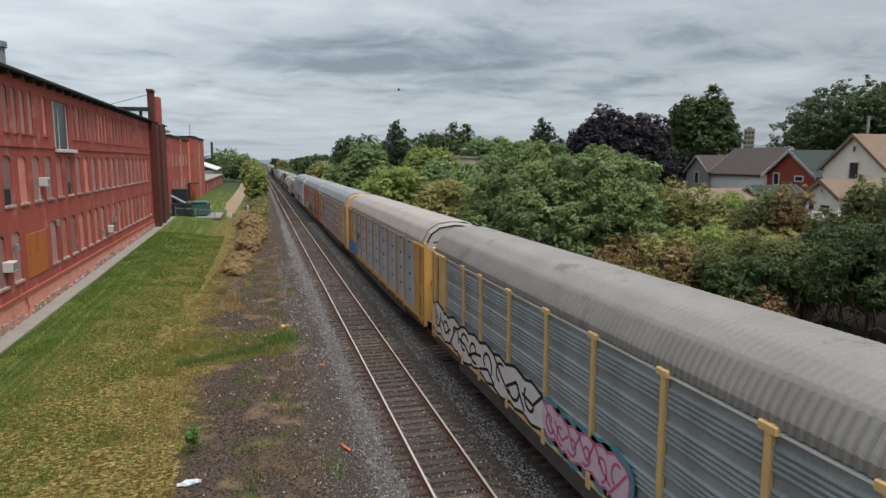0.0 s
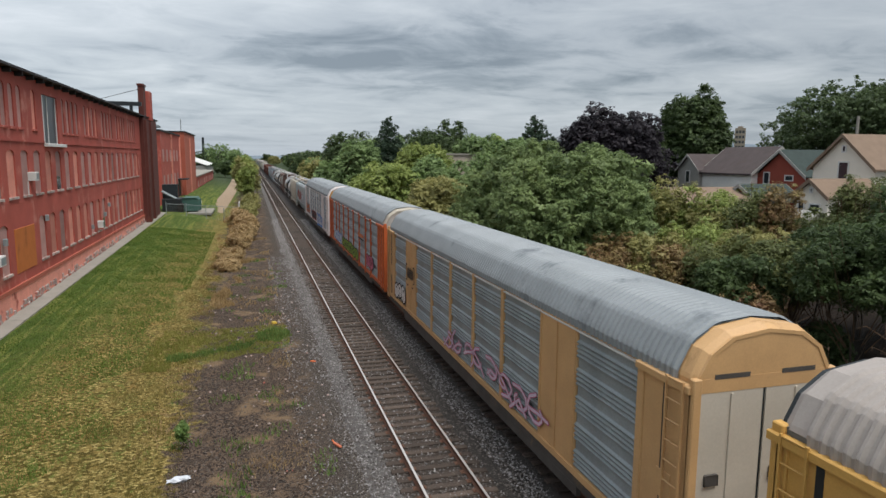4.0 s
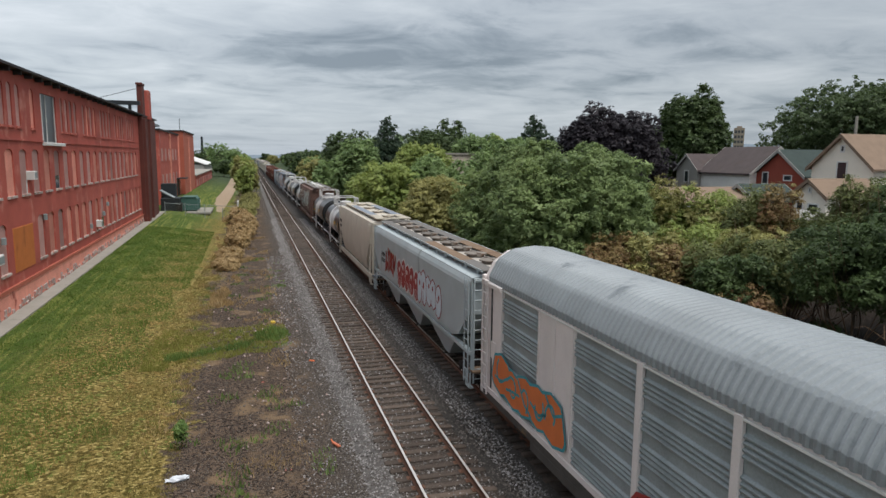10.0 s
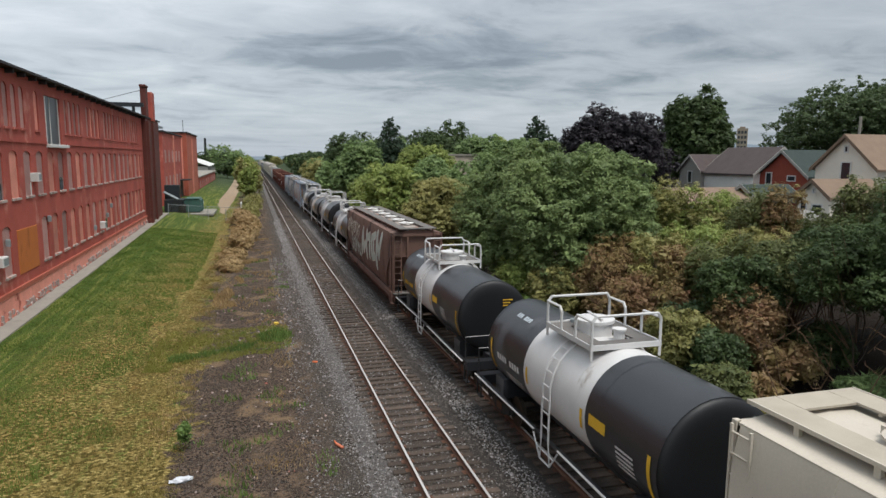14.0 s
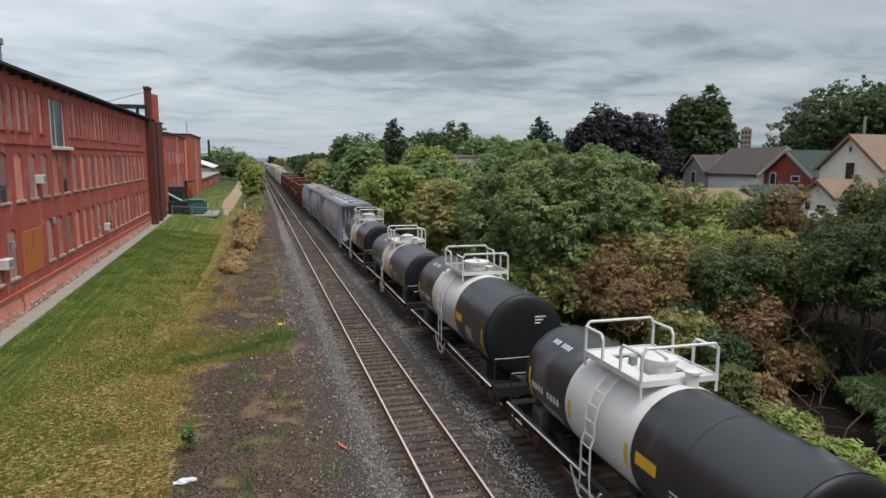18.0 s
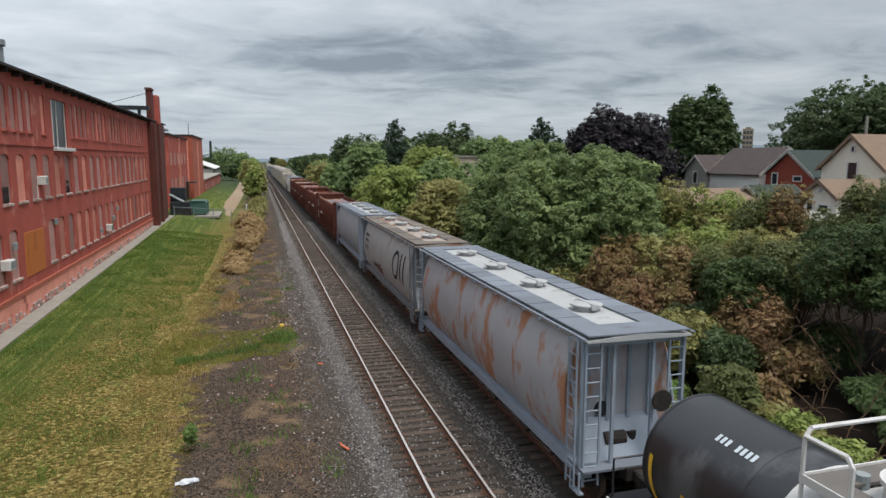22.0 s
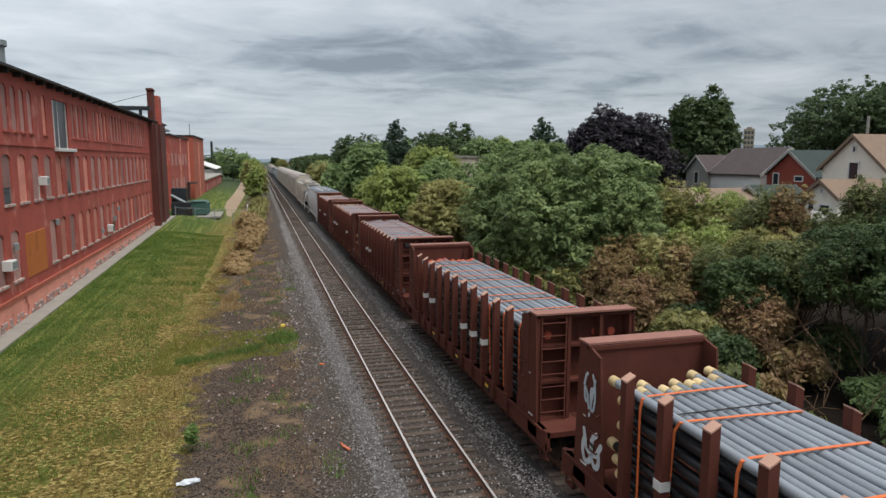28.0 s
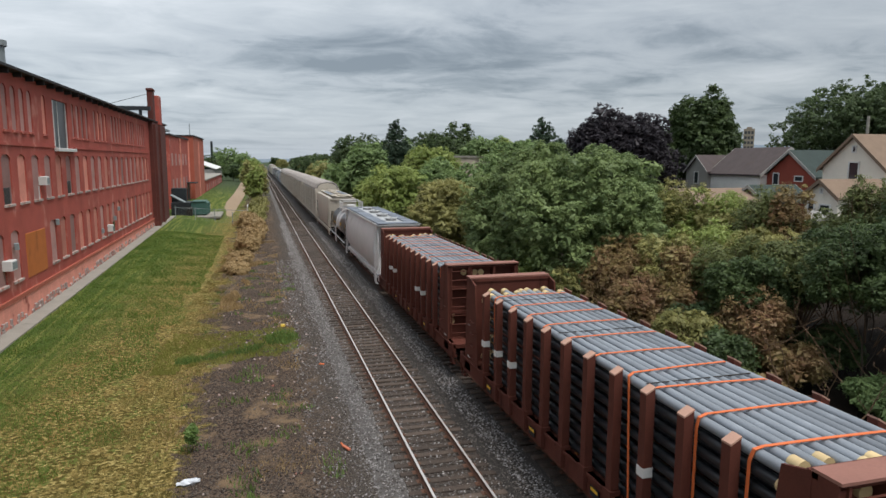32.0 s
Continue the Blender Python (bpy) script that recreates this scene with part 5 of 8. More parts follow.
def hopper(label, L, body, roof, style="round", hatches=4, hatch="round", hatch_mat=None, walk_mat=None, seams=6, frame_mat=None, inset=0.5, ends_mat=None, trough=None, hatch_step=None, hatch_off=0.0, worn=(-0.62, 0.55)):
    car = thing("hopper_wagon", label, "railway wagon", "freight train wagons")
    frame_mat = frame_mat or body
    walk_mat = walk_mat or M_GRATE
    hatch_mat = hatch_mat or roof
    B = L - 0.95
    half = hopper_side(style)
    ring = half + [(-x, z) for x, z in half[::-1]]
    ye = B / 2 - inset
    if style == "round":
        ends = [(-ye + 0.06, 0.90, 0), (-ye, 0.965, 0), (-ye + 0.03, 0.99, 0), (-ye + 0.10, 1.0, 0), (ye - 0.10, 1.0, 0), (ye - 0.03, 0.99, 0), (ye, 0.965, 0), (ye - 0.06, 0.90, 0)]
        s = Shape().loft([[(x * k, y, z if k == 1 else 2.7 + (z - 2.7) * (0.5 + 0.5 * k)) for x, z in ring] for y, k, _ in ends])
    else:
        # the ends slope inwards below, over the trucks
        rings = []
        for y, low in ((-ye, 3.0), (-ye + 0.45, 2.6), (-ye + 1.1, 2.0), (-ye + 2.1, half[0][1]), (ye - 2.1, half[0][1]), (ye - 1.1, 2.0), (ye - 0.45, 2.6), (ye, 3.0)):
            sx = side_of(style)
            rings.append([(math.copysign(-sx(max(z, low)) if z < low else abs(x), x), y, max(z, low + 0.002 * q)) for q, (x, z) in enumerate(ring)])
        s = Shape().loft(rings)
    part("body", s, body, car, smooth=style != "flat")
    for k in range(seams):
        y = -ye + (k + 1) * 2 * ye / (seams + 1)
        for sgn in (-1, 1):
            seam = Shape().loft([[(sgn * (x + 0.012), y - 0.03, z), (sgn * (x + 0.012), y + 0.03, z), (sgn * (x - 0.02), y + 0.03, z), (sgn * (x - 0.02), y - 0.03, z)] for x, z in half])
            part("side_seam", seam, body, car)
    # sills
    for sgn in (-1, 1):
        part("side_sill", Shape().box(sgn * (1.40 if style == "round" else 1.52), -B / 2 + 0.3, half[0][1] - (0.12 if style == "flat" else 0.24), sgn * (1.10 if style == "round" else 1.36), B / 2 - 0.3, half[0][1] + 0.02), frame_mat, car)
    part("centre_sill", Shape().box(-0.3, -B / 2, 0.7, 0.3, B / 2, 1.02), M_DARK, car)
    # discharge chutes
    nchute = 4 if style != "flat" else 3
    span = 2 * ye - 3.6
    zt = half[0][1]
    for k in range(nchute):
        a = -span / 2 + k * span / nchute
        b = a + span / nchute
        m = (a + b) / 2
        part("discharge_chute", Shape().loft([[(-1.38, a, zt), (1.38, a, zt), (1.38, b, zt), (-1.38, b, zt)], [(-1.0, m - 0.3, 0.42), (1.0, m - 0.3, 0.42), (1.0, m + 0.3, 0.42), (-1.0, m + 0.3, 0.42)]]), body if style == "flat" else M_DARK, car)
        part("outlet_gate", Shape().box(-0.7, m - 0.4, 0.32, 0.7, m + 0.4, 0.42).tube((-1.2, m, 0.37), (1.2, m, 0.37), 0.04, 6), M_DARK, car)
    for sgn in (-1, 1):
        # slope sheets and their stiffeners at the ends
        y0, y1 = sgn * ye, sgn * (ye - 1.6)
        if style != "round":
            continue
        for x in (-0.9, -0.3, 0.3, 0.9):
            part("end_bar", Shape().box(x - 0.04, sgn * (ye - 0.06), 1.9, x + 0.04, sgn * (ye + 0.03), 4.1), frame_mat, car)
        part("end_opening", Shape().tube((-0.45, sgn * (ye - 0.1), 2.2), (-0.45, sgn * (ye + 0.012), 2.2), 0.2, 14), M_BINBLACK, car)
        part("slope_sheet", Shape().loft([[(-1.2, sgn * (B / 2 - 0.5), 1.02), (1.2, sgn * (B / 2 - 0.5), 1.02), (1.2, y0, 1.05), (-1.2, y0, 1.05)], [(-1.2, y0, 1.9), (1.2, y0, 1.9), (1.2, y0 - 0.05 * sgn, 2.0), (-1.2, y0 - 0.05 * sgn, 2.0)]]), frame_mat, car)
    # roof with running boards and hatches
    zr = half[-1][1]
    xr = half[-1][0]
    yr = B / 2 - (0.1 if style == "round" else 0.6)
    part("roof", Shape().loft([[(-1.44, y, zr + 0.02), (-1.44, y, zr + 0.07), (-0.6, y, zr + 0.14), (0, y, zr + 0.16), (0.6, y, zr + 0.14), (1.44, y, zr + 0.07), (1.44, y, zr + 0.02)] for y in (-yr, yr)] if style == "round" else
                             [[(-xr, y, zr - 0.02), (-xr, y, zr + 0.03), (-0.5, y, zr + 0.18), (0, y, zr + 0.21), (0.5, y, zr + 0.18), (xr, y, zr + 0.03), (xr, y, zr - 0.02)] for y in (-ye - 0.05, ye + 0.05)]), roof, car)
    if trough:
        part("roof_trough", Shape().loft([[(-0.5, y, zr + 0.18), (-0.5, y, zr + 0.195), (0, y, zr + 0.225), (0.5, y, zr + 0.195), (0.5, y, zr + 0.18)] for y in (-ye + 0.3, ye - 0.3)]), trough, car)
    for sgn in (-1, 1):
        if style == "round":
            n4 = 8
            ln4 = (2 * yr - 2.0) / n4
            pan = made("walkway_panel", Shape().box(0, 0.012, 0, 0.78, ln4 - 0.012, 0.035).box(0.02, ln4 * 0.48, 0.035, 0.76, ln4 * 0.52, 0.05), walk_mat)
            for q in range(n4):
                part("walkway_panel", pan, None, car, at=pose(0.62 if sgn > 0 else -1.40, -yr + 1.0 + q * ln4, zr + 0.16, 0, 0.4 * ((q * 7) % 3 - 1), 0))
            part("end_deck", Shape().box(-1.40, sgn * (yr - 1.0), zr + 0.165, 1.40, sgn * (yr - 0.02), zr + 0.20), walk_mat, car, "walkway across the end")
            edge = Shape().tube((sgn * 1.50, -yr, zr + 0.12), (sgn * 1.50, yr, zr + 0.12), 0.028, 6)
            k = -yr + 0.4
            while k < yr:
                edge.box(sgn * 1.52, k - 0.04, zr - 0.02, sgn * 1.44, k + 0.04, zr + 0.12)
                k += 1.15
            part("roof_edge_rail", edge, frame_mat, car)
        else:
            rb = Shape().box(sgn * 0.54, ye * worn[0], zr + 0.27, sgn * 1.08, ye * worn[1], zr + 0.31)
            for a, b in ((-ye - 0.25, ye * worn[0]), (ye * worn[1], ye + 0.25)):
                part("running_board", Shape().box(sgn * 0.54, a, zr + 0.27, sgn * 1.08, b, zr + 0.31), ends_mat or walk_mat, car, "grated roof walkway")
            part("walkway_edge", Shape().box(sgn * 1.085, -ye - 0.25, zr + 0.25, sgn * 1.115, ye + 0.25, zr + 0.32), body, car)
            part("end_crossover", Shape().box(-0.53, sgn * (ye - 0.35), zr + 0.27, 0.53, sgn * (ye + 0.25), zr + 0.31), ends_mat or walk_mat, car)
            k = -ye + 0.4
            while k < ye:
                br = Shape().box(sgn * 0.56, k - 0.03, zr + 0.22, sgn * 1.08, k + 0.03, zr + 0.27).box(sgn * 1.0, k - 0.05, zr + 0.05, sgn * 1.07, k + 0.05, zr + 0.23)
                part("walkway_bracket", br, body, car)
                k += 1.35
            part("running_board", rb, walk_mat, car, "grey grated roof walkway")
    hm = HATCH.get((hatch, hatch_mat.name))
    if not hm:
        h = Shape()
        if hatch == "round":
            h.tube((0, 0, 0), (0, 0, 0.15), 0.36, 18).tube((0, 0, 0.15), (0, 0, 0.19), 0.46, 20).tube((0, 0, 0.19), (0, 0, 0.225), 0.44, 20, 0.2)
            h.box(-0.04, -0.5, 0.2, 0.04, 0.5, 0.24).box(-0.1, 0.42, 0.1, 0.1, 0.52, 0.22).box(-0.1, -0.52, 0.1, 0.1, -0.42, 0.22)
        else:
            h.box(-0.34, -0.5, 0, 0.34, 0.5, 0.12, 0.03).box(-0.38, -0.55, 0.12, 0.38, 0.55, 0.17, 0.02).tube((-0.4, 0, 0.2), (0.4, 0, 0.2), 0.03, 6).tube((-0.3, -0.4, 0.19), (0.3, 0.4, 0.19), 0.02, 6)
        hm = HATCH[(hatch, hatch_mat.name)] = h.mesh("roof_hatch", hatch_mat, True)
    for k in range(hatches):
        y = hatch_off + (k - (hatches - 1) / 2) * (hatch_step or 2 * ye / hatches)
        part("roof_hatch", hm, None, car, at=(0, y, zr + (0.14 if style == "round" else 0.17)))
    # end frames, ladders, platforms, brake gear
    for sgn in (-1, 1):
        yo = sgn * (B / 2 - 0.38)
        fr = Shape()
        for x in (-1.40, 1.40):
            fr.box(x - 0.05, yo - 0.05, 0.95, x + 0.05, yo + 0.05, zr + 0.05)
        for x in (-0.55, 0.55):
            fr.box(x - 0.04, yo - 0.04, 1.0, x + 0.04, yo + 0.04, zr)
        fr.box(-1.42, yo - 0.05, zr - 0.14, 1.42, yo + 0.05, zr + 0.02)
        fr.tube((-1.4, yo, 1.3), (-1.4, sgn * ye, 3.6), 0.04, 6).tube((1.4, yo, 1.3), (1.4, sgn * ye, 3.6), 0.04, 6)
        part("end_frame", fr, frame_mat, car)
        part("end_ladder", ladder_x(yo + 0.09 * sgn, -1.36, -0.95, 0.55, zr, 0.36, 0.025), frame_mat, car)
        part("end_ladder", ladder_x(yo + 0.09 * sgn, 0.95, 1.36, 0.55, zr, 0.36, 0.025), frame_mat, car)
        part("side_ladder", ladder_shape(-1.53, yo - 0.05 * sgn, yo - 0.48 * sgn, 0.5, zr + 0.02, 0.36, 0.022), frame_mat, car)
        part("end_platform", Shape().box(-1.45, yo - 0.3, 0.98, 1.45, yo + 0.3, 1.04), walk_mat, car)
        part("brake_cylinder", Shape().tube((-0.5, yo - 0.5 * sgn, 1.45), (0.1, yo - 0.5 * sgn, 1.45), 0.2, 12).tube((0.3, yo - 0.5 * sgn, 1.3), (0.3, yo - 0.5 * sgn, 1.6), 0.15, 10), M_DARK, car)
        part("step", Shape().box(-1.55, yo - 0.25, 0.42, -1.40, yo + 0.25, 0.46).box(-1.55, yo - 0.25, 0.42, -1.51, yo - 0.21, 1.0).box(-1.55, yo + 0.21, 0.42, -1.51, yo + 0.25, 1.0), frame_mat, car)
    part("brake_wheel", Shape().tube((0.75, -B / 2 + 0.2, 2.6), (0.75, -B / 2 + 0.25, 2.6), 0.28, 16), M_DARK, car)
    gear(car, L, 2.1)
    return car


def tank(label, L, colour=None, band=3.1, band_at=0.0, r=1.42, zc=2.48, band_mat=None, plat=1.25, dome=0.0, dome_r=0.48, deck=None):
    car = thing("tank_wagon", label, "railway wagon", "freight train wagons")
    colour = colour or M_BLACK
    band_mat = band_mat or M_TANKWHITE
    n = 36
    yb = L / 2 - 1.25

    def ringat(y, q):
        return [(q * math.cos(2 * math.pi * i / n), y, zc + q * math.sin(2 * math.pi * i / n)) for i in range(n)]

    for a, b, nm, mt in ((-yb + 0.5, band_at - band / 2, "shell", colour), (band_at - band / 2, band_at + band / 2, "centre_band", band_mat), (band_at + band / 2, yb - 0.5, "shell", colour)):
        part(nm, Shape().loft([ringat(a, r), ringat((a + b) / 2, r), ringat(b, r)], caps=False), mt, car, smooth=True)
    for sgn in (-1, 1):
        rings = [ringat(sgn * (yb - 0.5 + 0.20 * math.sin(a)), max(r * math.cos(a) ** 0.28, 0.02)) for a in [i * math.pi / 20 for i in range(11)]]
        part("tank_head", Shape().loft(rings, caps=True), M_HEAD, car, smooth=True)
        part("head_seam", Shape().loft([ringat(sgn * (yb - 0.53), r + 0.012), ringat(sgn * (yb - 0.47), r + 0.012)], caps=False), colour, car)
        part("bolster_saddle", Shape().box(-1.25, sgn * (yb - 1.1) - 0.35, 0.85, 1.25, sgn * (yb - 1.1) + 0.35, 1.5), M_BLACK, car)
        # end sill, handrail, steps
        ye = sgn * (L / 2 - 0.75)
        part("end_sill", Shape().box(-1.45, ye - 0.3, 0.8, 1.45, ye + 0.1, 1.12), M_BLACK, car)
        part("end_railing", Shape().path([(-1.42, ye, 1.1), (-1.42, ye, 2.0), (1.42, ye, 2.0), (1.42, ye, 1.1)], 0.025), M_BLACK, car)
        part("step", Shape().box(-1.52, ye - 0.5, 0.4, -1.38, ye - 0.1, 0.44).box(-1.52, ye - 0.5, 0.4, -1.48, ye - 0.46, 1.0).box(-1.52, ye - 0.14, 0.4, -1.48, ye - 0.1, 1.0), M_BLACK, car)
        s = Shape()
        s.box(-1.46, min(0, ye), 1.02, -1.38, max(0, ye), 1.10)
        s.box(1.38, min(0, ye), 1.02, 1.46, max(0, ye), 1.10)
        part("side_rail", s, M_BLACK, car)
        part("side_handrail", Shape().path([(-1.55, sgn * 0.75, 1.15), (-1.55, ye * 0.5, 1.12), (-1.55, ye, 1.10)], 0.03), M_TANKWHITE, car, "white tubular handrail")
    for y in (-yb * 0.45, yb * 0.45):
        part("shell_seam", Shape().loft([ringat(y - 0.02, r + 0.006), ringat(y + 0.02, r + 0.006)], caps=False), colour, car)
    part("centre_sill", Shape().box(-0.3, -L / 2 + 0.9, 0.72, 0.3, L / 2 - 0.9, 1.06), M_BLACK, car)
    # top platform with railings, manway dome, ladders
    zt = zc + r
    P = 0.97
    y0, y1 = band_at - plat, band_at + plat
    pf = part("top_platform", Shape().box(-P, y0, zt + 0.05, -0.5, y1, zt + 0.10).box(0.5, y0, zt + 0.05, P, y1, zt + 0.10).box(-0.5, y0, zt + 0.05, 0.5, y0 + 0.45, zt + 0.10).box(-0.5, y1 - 0.45, zt + 0.05, 0.5, y1, zt + 0.10), deck or M_GREYWALK, car, "grated top platform")
    for xa, ya, xb, yc in ((-P - 0.03, y0 - 0.03, -P, y1 + 0.03), (P, y0 - 0.03, P + 0.03, y1 + 0.03), (-P, y0 - 0.03, P, y0), (-P, y1, P, y1 + 0.03)):
        part("platform_edge", Shape().box(xa, ya, zt + 0.0, xb, yc, zt + 0.14), M_TANKWHITE, pf)
    zz = zt + 0.86
    for ya, yb2 in ((y0, y0 + 0.85), (y1, y1 - 0.85)):
        rl = Shape()
        for x in (-P, P):
            rl.path([(x, ya, zt - 0.25), (x, ya, zz - 0.15), (x * 0.9, ya, zz)], 0.038)
        rl.path([(-P * 0.9, ya, zz), (P * 0.9, ya, zz)], 0.038)
        for x in (-P, P):
            rl.path([(x, ya, zz - 0.12), (x, yb2 - (0.1 if yb2 > ya else -0.1), zz - 0.12), (x, yb2, zz - 0.25), (x, yb2, zt + 0.1)], 0.038)
        part("platform_railing", rl, M_TANKWHITE, car, "white tubular railing")
    yd = band_at + dome
    part("manway_dome", Shape().tube((0, yd, zt - 0.1), (0, yd, zt + 0.32), dome_r, 24).tube((0, yd, zt + 0.32), (0, yd, zt + 0.40), dome_r * 1.12, 24).tube((0, yd, zt + 0.40), (0, yd, zt + 0.45), dome_r * 1.04, 24, dome_r * 0.6).tube((-0.05, yd - dome_r, zt + 0.47), (0.05, yd + dome_r, zt + 0.47), 0.03, 6), M_TANKWHITE, car, "white manway dome", smooth=True)
    part("relief_valve", Shape().tube((0.25, yd - 0.85, zt - 0.05), (0.25, yd - 0.85, zt + 0.26), 0.15, 12).tube((0.25, yd - 0.85, zt + 0.26), (0.25, yd - 0.85, zt + 0.31), 0.19, 12), M_TANKWHITE, car)
    part("vent_valve", Shape().tube((-0.2, yd + 0.8, zt - 0.05), (-0.2, yd + 0.8, zt + 0.2), 0.11, 10), M_STEEL, car)
    for sgn in (-1, 1):
        ld = Shape()
        arc = [(sgn * (r + 0.14) * math.cos(a), zc + (r + 0.14) * math.sin(a)) for a in [radians(q) for q in (62, 48, 34, 20, 6, -8)]] + [(sgn * 1.56, 1.9), (sgn * 1.56, 1.1)]
        for dy in (-0.22, 0.22):
            ld.path([(x, band_at + dy, z) for x, z in arc], 0.028)
        for (xa, za), (xb, zb) in zip(arc, arc[1:]):
            m = max(1, round(math.hypot(xb - xa, zb - za) / 0.36))
            for q in range(m):
                x, z = xa + (xb - xa) * q / m, za + (zb - za) * q / m
                ld.tube((x, band_at - 0.22, z), (x, band_at + 0.22, z), 0.02, 5)
        ld.path([(sgn * 1.55, band_at - 0.75, 1.06), (sgn * 1.55, band_at - 0.3, 0.5), (sgn * 1.55, band_at + 0.3, 0.5), (sgn * 1.55, band_at + 0.75, 1.06)], 0.025)
        ld.path([(sgn * 1.55, band_at - 0.3, 0.5), (sgn * 1.56, band_at - 0.22, 1.1)], 0.02)
        ld.path([(sgn * 1.55, band_at + 0.3, 0.5), (sgn * 1.56, band_at + 0.22, 1.1)], 0.02)
        ld.path([(sgn * 1.55, band_at - 0.5, 0.78), (sgn * 1.55, band_at + 0.5, 0.78)], 0.02)
        part("side_ladder", ld, M_TANKWHITE, car, "white side ladder")
    part("outlet_valve", Shape().tube((0, band_at, zc - r - 0.45), (0, band_at, zc - r + 0.1), 0.2, 12).box(-0.25, band_at - 0.2, zc - r - 0.5, 0.25, band_at + 0.2, zc - r - 0.3), M_BLACK, car)
    gear(car, L, 2.0)
    return car


def tank_side(r, zc):
    return lambda z: -math.sqrt(max(r * r - (z - zc) ** 2, 0.01)) - 0.003


# lighter than the bulkhead's brown: light from above is painted into the flange
M_SALMON = stuff_mat("sky_lit_salmon_paint", hexc("875d51"), 0.75, 0, 0.15, 2, 30, 0.1, 0.01)
# pale cap piece: skylight on the slanted stake top, put into its colour
STAKE_TOP = made("stake_top", Shape().loft([[(-0.105, -0.115, 3.985), (0.105, -0.115, 4.105), (0.105, 0.115, 4.105), (-0.105, 0.115, 3.985)], [(-0.105, -0.115, 4.02), (0.105, -0.115, 4.14), (0.105, 0.115, 4.14), (-0.105, 0.115, 4.02)]]), stuff_mat("sky_lit_stake_top", hexc("b08a78"), 0.8, 0, 0.15, 3, 30, 0.1, 0.01))
PLACARD = made("sill_placard", Shape().box(-1.615, -0.2, 0.82, -1.60, 0.2, 1.06), INK["black"])
PLACARD_BAR = made("placard_bar", Shape().box(-1.62, -0.16, 0.95, -1.615, 0.16, 1.03), INK["yellow"])
STAKE = made("stake", Shape().loft([[(-0.10, -0.11, 0.75), (0.10, -0.11, 0.75), (0.10, 0.11, 0.75), (-0.10, 0.11, 0.75)], [(-0.10, -0.11, 4.0), (0.10, -0.11, 4.12), (0.10, 0.11, 4.12), (-0.10, 0.11, 4.0)]]).box(-0.14, -0.16, 0.8, 0.12, 0.16, 1.35), M_BROWN)
TAPE = made("reflective_band", Shape().box(-0.115, -0.12, 2.25, 0.11, 0.12, 2.45), INK["white"])


